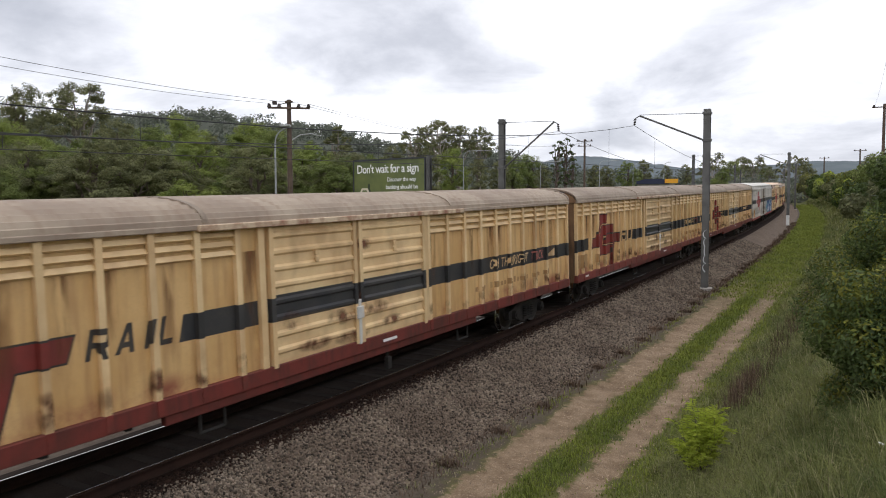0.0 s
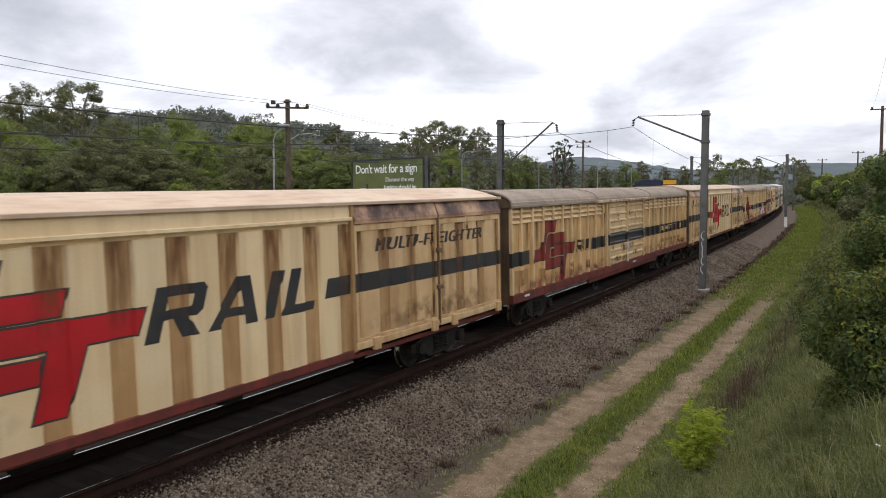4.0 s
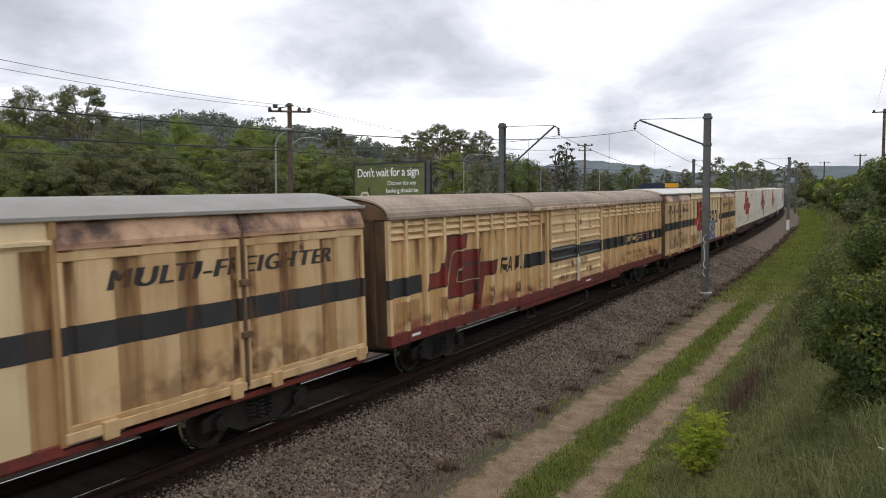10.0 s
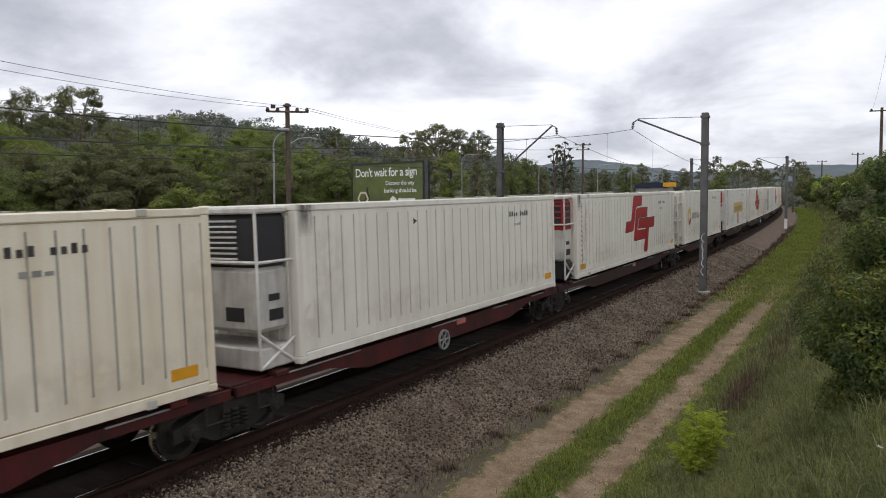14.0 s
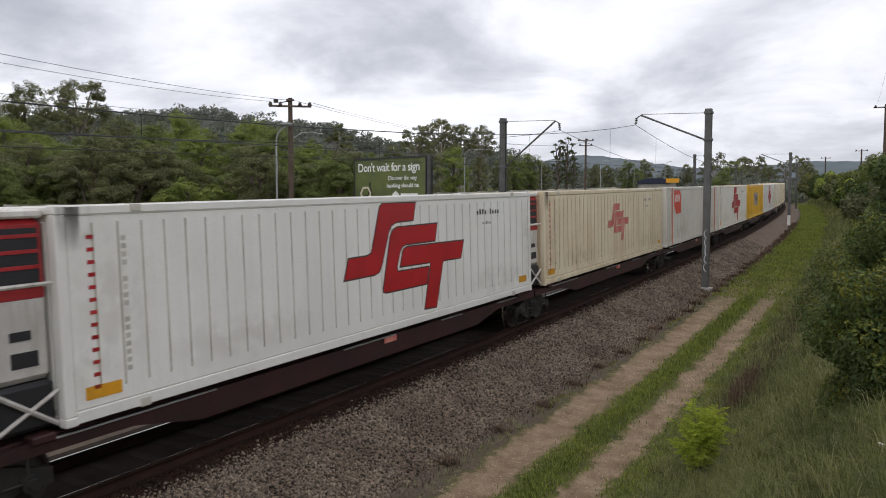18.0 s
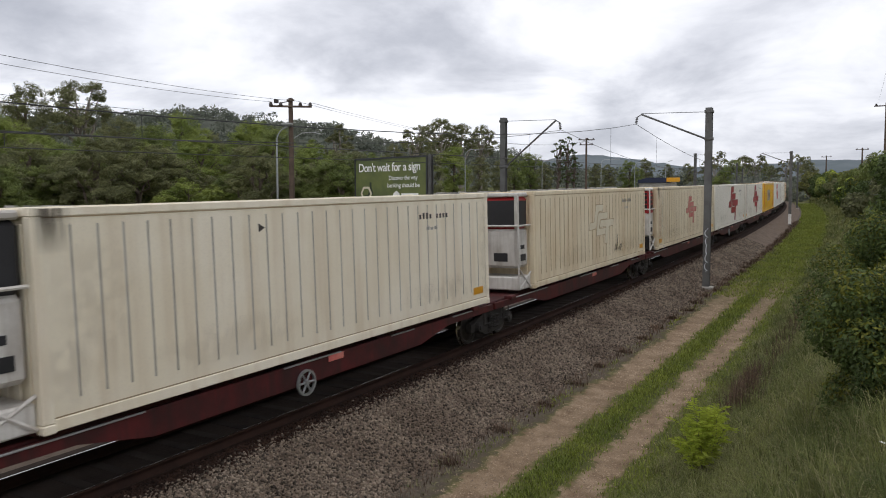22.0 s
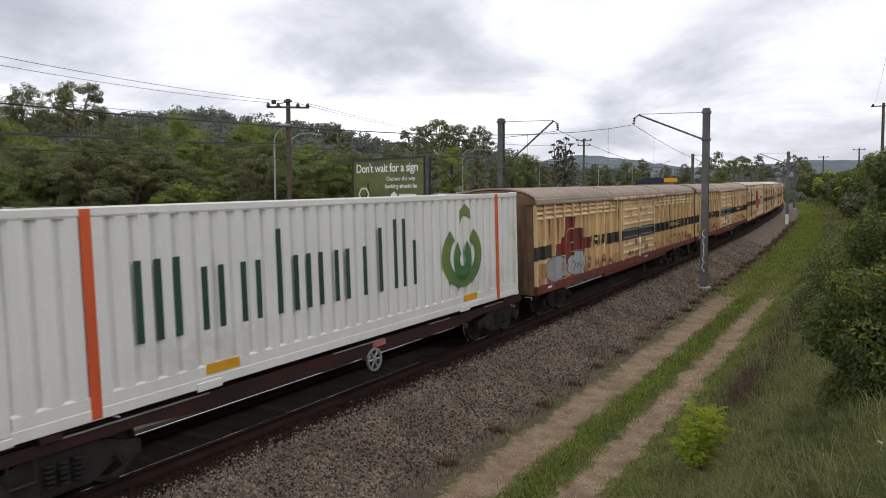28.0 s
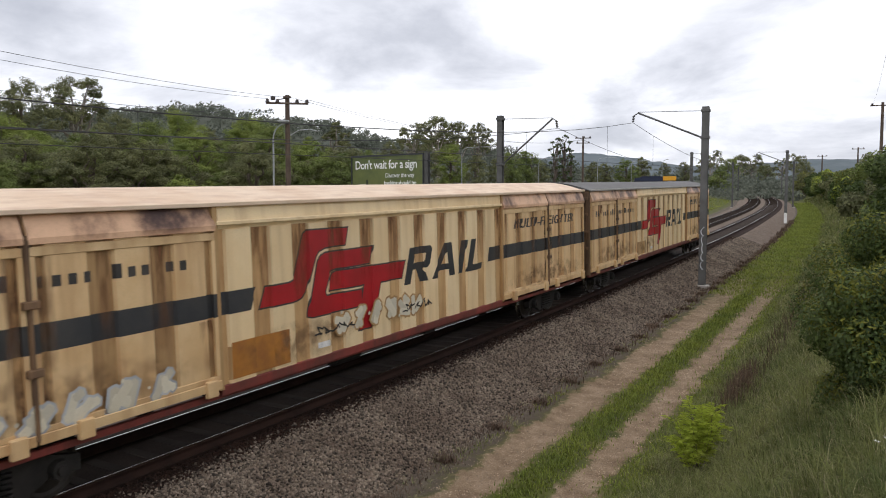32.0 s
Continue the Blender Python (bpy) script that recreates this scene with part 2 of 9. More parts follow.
M["gutter"] = surface("flaking_gutter_paint", (0.66, 0.52, 0.36), 0.6, second=(0.24, 0.08, 0.04), scale=3.5, amount=0.9)
M["white_van"] = surface("grey_white_van_paint", (0.66, 0.625, 0.57), 0.5, second=(0.49, 0.45, 0.39), scale=0.7, amount=0.65,
                         streak=(0.34, 0.31, 0.27), streak_amount=0.40, streak_scale=(2.0, 2.0, 0.2), per_object=0.05)
M["white_door"] = surface("grimy_grey_door_paint", (0.50, 0.465, 0.415), 0.5, second=(0.37, 0.335, 0.29), scale=0.8, amount=0.75,
                          streak=(0.22, 0.195, 0.165), streak_amount=0.5, streak_scale=(2.0, 2.0, 0.2), per_object=0.05)
# darker white that holds the recesses' shade; ends and catches share it
M["white_recess"] = surface("grey_white_paint_with_recess_shade", (0.54, 0.51, 0.455), 0.55, second=(0.38, 0.345, 0.295), scale=1.2, amount=0.8,
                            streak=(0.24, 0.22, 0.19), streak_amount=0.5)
M["box_white"] = surface("white_container_paint", (0.82, 0.785, 0.70), 0.42, second=(0.72, 0.69, 0.60), scale=0.6, amount=0.6,
                         streak=(0.52, 0.46, 0.36), streak_amount=0.28, streak_scale=(2.0, 2.0, 0.14), bump=0.06, per_object=0.03)
M["box_ivory"] = surface("ivory_container_paint", (0.83, 0.765, 0.625), 0.45, second=(0.74, 0.66, 0.49), scale=0.5, amount=0.65,
                         streak=(0.50, 0.37, 0.22), streak_amount=0.32, streak_scale=(1.6, 1.6, 0.14), bump=0.06, per_object=0.03)
M["box_bright"] = surface("clean_white_container_paint", (0.78, 0.765, 0.72), 0.42, second=(0.68, 0.665, 0.62), scale=0.6, amount=0.5,
                          streak=(0.55, 0.54, 0.50), streak_amount=0.2, streak_scale=(2.0, 2.0, 0.14), bump=0.06, per_object=0.03)
M["box_cream"] = surface("yellowed_white_container_paint", (0.74, 0.655, 0.485), 0.5, second=(0.63, 0.51, 0.33), scale=0.5, amount=0.75,
                         streak=(0.42, 0.28, 0.14), streak_amount=0.4, streak_scale=(2.4, 2.4, 0.12), bump=0.06, per_object=0.04)
M["box_yellow"] = surface("yellow_container_paint", (0.82, 0.49, 0.028), 0.42, second=(0.70, 0.39, 0.022), scale=0.7, amount=0.6,
                          streak=(0.30, 0.13, 0.03), streak_amount=0.4, streak_scale=(2.6, 2.6, 0.16), bump=0.06)
M["box_grey"] = surface("dusty_white_container_paint", (0.72, 0.69, 0.62), 0.45, second=(0.60, 0.56, 0.49), scale=0.7, amount=0.6,
                        streak=(0.40, 0.35, 0.27), streak_amount=0.40, streak_scale=(2.0, 2.0, 0.15), bump=0.06)
M["groove"] = surface("grimy_joint_and_flute_shade", (0.56, 0.535, 0.47), 0.6, second=(0.38, 0.36, 0.30), scale=1.5, amount=0.8)
M["groove_cream"] = surface("brown_grimy_panel_joint", (0.36, 0.28, 0.17), 0.6, second=(0.24, 0.17, 0.09), scale=1.5, amount=0.8)
# flute tones: wall colour darkened to paint the shade inside the corrugation
M["groove_light"] = surface("white_flute_shade", (0.66, 0.65, 0.61), 0.55, second=(0.55, 0.535, 0.49), scale=1.5, amount=0.7)
M["groove_yellow"] = surface("yellow_flute_shade", (0.42, 0.21, 0.02), 0.6, second=(0.28, 0.13, 0.02), scale=1.5, amount=0.8)
M["panel_grey"] = surface("grey_patch_panel", (0.36, 0.36, 0.35), 0.5, second=(0.30, 0.30, 0.28), scale=2.0, amount=0.6)
M["orange"] = surface("orange_strap_paint", (0.62, 0.10, 0.025), 0.5, second=(0.48, 0.08, 0.03), scale=2.0, amount=0.6)
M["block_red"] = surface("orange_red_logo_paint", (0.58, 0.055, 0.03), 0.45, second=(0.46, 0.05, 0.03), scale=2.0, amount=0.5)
M["plate_yellow"] = surface("amber_plate", (0.70, 0.33, 0.02), 0.4, second=(0.56, 0.26, 0.02), scale=4.0, amount=0.5)
M["board_orange"] = surface("grimy_orange_board", (0.46, 0.185, 0.030), 0.5, second=(0.26, 0.10, 0.03), scale=2.2, amount=0.85)
M["mark"] = surface("dark_marking_paint", (0.035, 0.032, 0.030), 0.5, second=(0.075, 0.062, 0.05), scale=3.0, amount=0.7)
M["mark_grey"] = surface("grey_marking_paint", (0.26, 0.25, 0.23), 0.5, second=(0.40, 0.38, 0.33), scale=3.0, amount=0.7)
M["green_logo"] = surface("dark_green_lettering_paint", (0.018, 0.055, 0.035), 0.45, second=(0.03, 0.07, 0.045), scale=3.0, amount=0.5)
M["leaf_green_logo"] = surface("green_fruit_logo_paint", (0.19, 0.25, 0.055), 0.45, second=(0.04, 0.17, 0.07), scale=0.8, amount=0.9)
M["gold"] = surface("pale_gold_patch", (0.62, 0.44, 0.13), 0.5, second=(0.52, 0.37, 0.12), scale=2.0, amount=0.5)
M["logo_yellow"] = surface("yellow_logo_paint", (0.74, 0.50, 0.04), 0.45)
M["unit_white"] = surface("white_cooling_unit_shell", (0.66, 0.64, 0.60), 0.45, second=(0.44, 0.41, 0.37), scale=1.5, amount=0.75, bump=0.03, streak=(0.24, 0.19, 0.15), streak_amount=0.4)
M["unit_red"] = surface("red_cooling_unit_shell", (0.36, 0.022, 0.025), 0.4, bump=0.03)
M["unit_dark"] = surface("black_cooling_grille", (0.022, 0.022, 0.025), 0.5, bump=0.03)
M["steel_dark"] = surface("grimy_bogie_steel", (0.026, 0.022, 0.019), 0.75, second=(0.010, 0.009, 0.008), scale=3.0, amount=0.85)
M["wheel"] = surface("dark_wheel_steel", (0.07, 0.062, 0.055), 0.5, 0.6, second=(0.03, 0.026, 0.022), scale=3.0, amount=0.8)
M["tread"] = surface("polished_wheel_tread", (0.62, 0.60, 0.57), 0.22, 1.0, bump=0.02)
M["white_wheel"] = surface("white_handwheel_paint", (0.70, 0.69, 0.66), 0.45)
M["rail_side"] = surface("rusty_rail_web", (0.034, 0.017, 0.012), 0.85, second=(0.018, 0.010, 0.008), scale=1.5, amount=0.8, spec=0.15)
M["rail_top"] = surface("polished_rail_head", (0.62, 0.61, 0.59), 0.16, 1.0, amount=0.3, bump=0)
# sleepers: stained, and darkened further for the shade under the train
M["sleeper"] = surface("stain_and_shade_dark_sleeper", (0.055, 0.042, 0.034), 0.9, second=(0.030, 0.022, 0.018), scale=2.0, amount=0.8, spec=0.1)
M["mast"] = surface("dull_grey_painted_steel", (0.120, 0.119, 0.116), 0.6, 0.1, second=(0.072, 0.070, 0.067), scale=1.5, amount=0.7)
M["galv"] = surface("galvanised_steel", (0.42, 0.43, 0.43), 0.45, 0.6, second=(0.32, 0.33, 0.33), scale=3.0, amount=0.6)
M["wire"] = surface("dark_copper_wire", (0.045, 0.047, 0.05), 0.6, 0.3, bump=0)
M["insulator"] = surface("dark_brown_glazed_insulator", (0.035, 0.022, 0.018), 0.3, bump=0)
M["timber"] = surface("weathered_pole_timber", (0.125, 0.088, 0.065), 0.85, second=(0.07, 0.048, 0.036), scale=2.5, amount=0.8,
                      streak=(0.045, 0.03, 0.024), streak_amount=0.5)
M["concrete"] = surface("weathered_concrete", (0.42, 0.40, 0.37), 0.85, second=(0.27, 0.25, 0.22), scale=1.2, amount=0.8)
M["sign_green"] = surface("olive_green_billboard_print", (0.150, 0.175, 0.050), 0.45, second=(0.085, 0.110, 0.040), scale=0.9, amount=0.9, bump=0)
M["sign_frame"] = surface("dark_billboard_frame", (0.04, 0.042, 0.045), 0.5)
M["white_print"] = surface("white_print", (0.86, 0.86, 0.84), 0.5, bump=0)
M["dark_print"] = surface("dark_print", (0.035, 0.05, 0.025), 0.5, bump=0)
M["bark"] = surface("grey_brown_bark", (0.16, 0.125, 0.10), 0.9, second=(0.075, 0.058, 0.045), scale=3.0, amount=0.85)
M["bark_pale"] = surface("pale_gum_bark", (0.36, 0.32, 0.27), 0.85, second=(0.18, 0.15, 0.12), scale=2.0, amount=0.8)
M["navy"] = surface("navy_shopfront_paint", (0.016, 0.022, 0.055), 0.5)
M["asphalt"] = surface("worn_asphalt", (0.06, 0.06, 0.06), 0.9, second=(0.045, 0.045, 0.045), scale=1.0, amount=0.7)
M["g_blue"] = surface("blue_spray_paint", (0.012, 0.055, 0.30), 0.5, second=(0.01, 0.035, 0.19), scale=1.5, amount=0.8)
M["g_mauve"] = surface("mauve_spray_paint", (0.34, 0.24, 0.46), 0.5, second=(0.26, 0.17, 0.38), scale=1.5, amount=0.7)
M["g_sky"] = surface("sky_blue_spray_paint", (0.12, 0.30, 0.62), 0.5, second=(0.09, 0.24, 0.52), scale=1.5, amount=0.7)
M["g_white"] = surface("white_spray_paint", (0.62, 0.64, 0.66), 0.5, second=(0.44, 0.47, 0.50), scale=1.5, amount=0.7)
M["g_silver"] = surface("silver_spray_paint", (0.44, 0.45, 0.46), 0.45, second=(0.32, 0.33, 0.34), scale=1.5, amount=0.7)
M["g_cyan"] = surface("turquoise_spray_paint", (0.07, 0.36, 0.42), 0.5, second=(0.04, 0.24, 0.30), scale=1.5, amount=0.7)
M["g_pink"] = surface("pink_spray_paint", (0.60, 0.27, 0.20), 0.5, second=(0.50, 0.20, 0.15), scale=1.5, amount=0.7)
M["g_green"] = surface("teal_green_spray_paint", (0.03, 0.25, 0.16), 0.5, second=(0.02, 0.14, 0.13), scale=2.5, amount=0.9)
M["g_brown"] = surface("ochre_spray_paint", (0.25, 0.10, 0.03), 0.5, second=(0.17, 0.07, 0.03), scale=2.0, amount=0.8)
M["g_maroon"] = surface("crimson_spray_paint", (0.30, 0.03, 0.06), 0.5, second=(0.20, 0.025, 0.045), scale=2.0, amount=0.8)
M["leaf"] = surface("mid_green_foliage", (0.210, 0.248, 0.072), 0.6, second=(0.122, 0.160, 0.050), scale=0.35, amount=0.9, per_object=0.4, bump=0, island=True, spec=0.2, through_light=0.34)
M["leaf_olive"] = surface("olive_gum_foliage", (0.212, 0.218, 0.096), 0.6, second=(0.128, 0.136, 0.066), scale=0.35, amount=0.9, per_object=0.4, bump=0, island=True, spec=0.2, through_light=0.34)
M["leaf_bright"] = surface("bright_yellow_green_foliage", (0.44, 0.50, 0.075), 0.55, second=(0.30, 0.38, 0.05), scale=1.5, amount=0.7, per_object=0.3, bump=0, island=True, spec=0.2, through_light=0.42)
M["leaf_fresh"] = surface("fresh_green_tree_foliage", (0.275, 0.320, 0.080), 0.6, second=(0.165, 0.215, 0.056), scale=0.4, amount=0.9, per_object=0.35, bump=0, island=True, spec=0.2, through_light=0.34)
M["leaf_dark"] = surface("dark_green_shrub_foliage", (0.095, 0.130, 0.038), 0.55, second=(0.048, 0.074, 0.024), scale=0.8, amount=0.8, per_object=0.5, bump=0, island=True, spec=0.2, through_light=0.40)
M["leaf_yellow"] = surface("yellow_tipped_foliage", (0.20, 0.19, 0.030), 0.55, second=(0.10, 0.13, 0.025), scale=2.0, amount=0.8, per_object=0.4, bump=0, island=True, spec=0.2, through_light=0.35)
# hillside woods: green paled towards grey, with the air's haze put into the colour
M["woods"] = surface("haze_greyed_bush", (0.185, 0.200, 0.158), 0.8, second=(0.125, 0.142, 0.114), scale=0.06, grain=0.6, amount=0.9, per_object=0.35, bump=0, island=True, spec=0.2, through_light=0.48)
# the far range has its distance haze painted into the base colour
M["far_hill"] = surface("haze_tinted_blue_green_hillside", (0.150, 0.172, 0.185), 0.9, second=(0.115, 0.138, 0.145), scale=0.02, grain=0.2, amount=0.8, bump=0, spec=0.0)
M["grass"] = surface("green_grass_blades", (0.240, 0.275, 0.052), 0.6, second=(0.145, 0.188, 0.040), scale=0.5, amount=0.9, per_object=0.4, bump=0, island=True, spec=0.2, through_light=0.40)
M["grass_dry"] = surface("long_pale_grass_blades", (0.225, 0.235, 0.082), 0.65, second=(0.108, 0.135, 0.044), scale=0.55, amount=0.95, per_object=0.5, bump=0, island=True, spec=0.2, through_light=0.44)
M["grass_straw"] = surface("straw_coloured_grass_blades", (0.40, 0.36, 0.21), 0.65, second=(0.28, 0.26, 0.13), scale=0.55, amount=0.8, per_object=0.3, bump=0, island=True, spec=0.2, through_light=0.42)
M["weed_brown"] = surface("dry_brown_weed_stalks", (0.13, 0.085, 0.055), 0.8, second=(0.08, 0.05, 0.035), scale=1.0, amount=0.8, bump=0, island=True, per_object=0.4)
M["stone"] = surface("grey_brown_ballast_stone", (0.178, 0.142, 0.109), 0.85, second=(0.088, 0.064, 0.047), scale=0.9, amount=0.8, bump=0, island=True, per_object=0.85, spec=0.25)
M["pebble"] = surface("tan_gravel", (0.32, 0.24, 0.165), 0.85, second=(0.18, 0.13, 0.09), scale=1.5, amount=0.8, bump=0, island=True, per_object=0.6)
# stones by the rail: rust plus train shade, both in the colour
M["stone_dark"] = surface("rust_and_shade_dark_stone", (0.034, 0.018, 0.012), 0.9, second=(0.016, 0.010, 0.008), scale=0.9, amount=0.8, bump=0, island=True, per_object=0.6, spec=0.15)


def ground_material():
    """Earth by the distance from the track: wheel ruts of bare dirt, grass between and beside them."""
    m = bpy.data.materials.new("trackside_ground")
    m.use_nodes = True
    nt = m.node_tree
    L = nt.links.new
    b = nt.nodes["Principled BSDF"]
    b.inputs["Roughness"].default_value = 0.95
    b.inputs["Specular IOR Level"].default_value = 0.15
    at = nt.nodes.new("ShaderNodeAttribute")
    at.attribute_name = "across"
    co = nt.nodes.new("ShaderNodeTexCoord")

    def noise_of(sc, detail=6.0, r=0.6):
        n = nt.nodes.new("ShaderNodeTexNoise")
        n.inputs["Scale"].default_value = sc
        n.inputs["Detail"].default_value = detail
        n.inputs["Roughness"].default_value = r
        L(co.outputs["Object"], n.inputs["Vector"])
        return n.outputs["Fac"]

    def math(op, a, c):
        n = nt.nodes.new("ShaderNodeMath")
        n.operation = op
        for i, v in enumerate((a, c)):
            if isinstance(v, (int, float)):
                n.inputs[i].default_value = v
            else:
                L(v, n.inputs[i])
        return n.outputs[0]

    def band(sock, lo, hi, edge):
        r1 = nt.nodes.new("ShaderNodeMapRange")
        r1.interpolation_type = "SMOOTHSTEP"
        r1.inputs["From Min"].default_value, r1.inputs["From Max"].default_value = lo - edge, lo + edge
        L(sock, r1.inputs["Value"])
        r2 = nt.nodes.new("ShaderNodeMapRange")
        r2.interpolation_type = "SMOOTHSTEP"
        r2.inputs["From Min"].default_value, r2.inputs["From Max"].default_value = hi - edge, hi + edge
        r2.inputs["To Min"].default_value, r2.inputs["To Max"].default_value = 1.0, 0.0
        L(sock, r2.inputs["Value"])
        return math("MULTIPLY", r1.outputs[0], r2.outputs[0])

    def ramp(sock, *stops):
        n = nt.nodes.new("ShaderNodeValToRGB")
        while len(n.color_ramp.elements) < len(stops):
            n.color_ramp.elements.new(0.5)
        for e, (pos, c) in zip(n.color_ramp.elements, stops):
            e.position, e.color = pos, (*c, 1)
        L(sock, n.inputs[0])
        return n.outputs[0]

    def blend(f, a, c):
        n = nt.nodes.new("ShaderNodeMix")
        n.data_type = "RGBA"
        L(f, n.inputs[0])
        L(a, n.inputs[6])
        L(c, n.inputs[7])
        return n.outputs[2]

    wob = math("MULTIPLY", math("SUBTRACT", noise_of(0.9), 0.5), 0.85)
    wob2 = math("ADD", math("MULTIPLY", math("SUBTRACT", noise_of(6.0), 0.5), 0.40), math("MULTIPLY", math("SUBTRACT", noise_of(2.4), 0.5), 0.45))
    u = math("ADD", math("ADD", at.outputs["Fac"], wob), wob2)
    grass = ramp(noise_of(1.6), (0.3, (0.052, 0.058, 0.020)), (0.52, (0.088, 0.095, 0.027)), (0.75, (0.135, 0.125, 0.050)))
    dirt = ramp(math("ADD", math("MULTIPLY", noise_of(2.0), 0.5), math("MULTIPLY", noise_of(55.0, 2.0), 0.5)), (0.36, (0.115, 0.076, 0.046)), (0.50, (0.220, 0.154, 0.098)), (0.64, (0.35, 0.270, 0.190)))
    cinder = ramp(noise_of(12.0), (0.3, (0.055, 0.045, 0.036)), (0.7, (0.16, 0.13, 0.10)))
    ahead = nt.nodes.new("ShaderNodeAttribute")
    ahead.attribute_name = "along"
    fade = nt.nodes.new("ShaderNodeMapRange")
    fade.interpolation_type = "SMOOTHSTEP"
    fade.inputs["From Min"].default_value, fade.inputs["From Max"].default_value = 26.0, 44.0
    fade.inputs["To Min"].default_value, fade.inputs["To Max"].default_value = 1.0, 0.12
    L(math("ADD", ahead.outputs["Fac"], math("MULTIPLY", wob, 6.0)), fade.inputs["Value"])
    ruts = math("MULTIPLY", math("MAXIMUM", band(u, 4.12, 4.98, 0.10), band(u, 5.86, 6.5, 0.10)), fade.outputs[0])
    col = blend(ruts, grass, dirt)
    weeds = ramp(noise_of(3.2), (0.50, (0.085, 0.068, 0.050)), (0.70, (0.10, 0.105, 0.035)))
    col = blend(band(u, 3.4, 4.05, 0.12), col, weeds)
    col = blend(band(u, -8.0, 3.86, 0.24), col, cinder)
    L(col, b.inputs["Base Color"])
    bp = nt.nodes.new("ShaderNodeBump")
    bp.inputs["Strength"].default_value = 0.5
    bp.inputs["Distance"].default_value = 0.03
    L(noise_of(25.0), bp.inputs["Height"])
    L(bp.outputs[0], b.inputs["Normal"])
    return m


M["ground"] = ground_material()
M["ballast"] = surface("packed_ballast", (0.165, 0.122, 0.090), 0.9, second=(0.092, 0.062, 0.044), scale=1.4, grain=22.0, amount=0.8, bump=1.0, per_object=0.0)
# track bed: brake dust and rust, with the train's shade painted in as well
M["ballast_dark"] = surface("brake_dust_and_shade_dark_ballast", (0.048, 0.034, 0.026), 0.95, second=(0.026, 0.018, 0.014), spec=0.1, scale=1.4, grain=22.0, amount=0.8, bump=1.0, per_object=0.0)
M["ballast_rust_shade"] = surface("rust_and_shade_dark_ballast", (0.030, 0.016, 0.011), 0.95, second=(0.015, 0.009, 0.007), spec=0.1, scale=1.4, grain=22.0, amount=0.8, bump=1.0, per_object=0.0)
M["ballast"].node_tree.nodes["Bump"].inputs["Distance"].default_value = 0.04


def soft_stain(name, colour, strength, down):
    """Rust or soot that fades out towards the edges of its patch, or thins out as it runs down."""
    m = bpy.data.materials.new(name)
    m.use_nodes = True
    nt = m.node_tree
    L = nt.links.new
    b = nt.nodes["Principled BSDF"]
    b.inputs["Roughness"].default_value = 0.8
    b.inputs["Base Color"].default_value = (*colour, 1)
    co = nt.nodes.new("ShaderNodeTexCoord")
    sep = nt.nodes.new("ShaderNodeSeparateXYZ")
    L(co.outputs["Generated"], sep.inputs[0])

    def calc(op, p, q=None):
        n = nt.nodes.new("ShaderNodeMath")
        n.operation = op
        n.use_clamp = op == "SUBTRACT"
        for i, v in enumerate((p, q)):
            if isinstance(v, (int, float)):
                n.inputs[i].default_value = v
            elif v is not None:
                L(v, n.inputs[i])
        return n.outputs[0]

    def centred(sock):
        n = calc("MULTIPLY_ADD", sock, 2.0)
        n.node.inputs[2].default_value = -1.0
        return calc("MULTIPLY", n, n)

    across = calc("SUBTRACT", 1.0, centred(sep.outputs["Y"]))
    if down:
        fade = calc("MULTIPLY", across, calc("POWER", sep.outputs["Z"], 0.8))
    else:
        fade = calc("SUBTRACT", across, centred(sep.outputs["Z"]))
    n = nt.nodes.new("ShaderNodeTexNoise")
    n.inputs["Scale"].default_value = 3.5
    n.inputs["Detail"].default_value = 5
    mp = nt.nodes.new("ShaderNodeMapping")
    mp.inputs["Scale"].default_value = (1, 2.2, 0.35) if down else (1, 1, 1)
    L(co.outputs["Object"], mp.inputs["Vector"])
    L(mp.outputs[0], n.inputs["Vector"])
    r = nt.nodes.new("ShaderNodeMapRange")
    r.interpolation_type = "SMOOTHSTEP"
    r.inputs["From Min"].default_value, r.inputs["From Max"].default_value = 0.34, 0.62
    L(n.outputs["Fac"], r.inputs["Value"])
    alpha = calc("MULTIPLY", calc("MULTIPLY", fade, r.outputs[0]), strength)
    tr = nt.nodes.new("ShaderNodeBsdfTransparent")
    mx = nt.nodes.new("ShaderNodeMixShader")
    L(alpha, mx.inputs[0])
    L(tr.outputs[0], mx.inputs[1])
    L(b.outputs[0], mx.inputs[2])
    L(mx.outputs[0], nt.nodes["Material Output"].inputs["Surface"])
    return m


M["rust_run"] = soft_stain("brown_rust_run", (0.20, 0.085, 0.032), 0.80, True)
M["rust_spot"] = soft_stain("dark_rust_patch", (0.15, 0.055, 0.026), 0.95, False)
M["soot"] = soft_stain("exhaust_soot_film", (0.030, 0.022, 0.018), 0.75, True)
M["grime"] = soft_stain("brown_grime_film", (0.24, 0.135, 0.065), 0.55, False)
M["grime_faint"] = soft_stain("faint_brown_grime_film", (0.30, 0.22, 0.13), 0.12, False)
M["grime_grey"] = soft_stain("grey_grime_film", (0.17, 0.15, 0.125), 0.40, False)

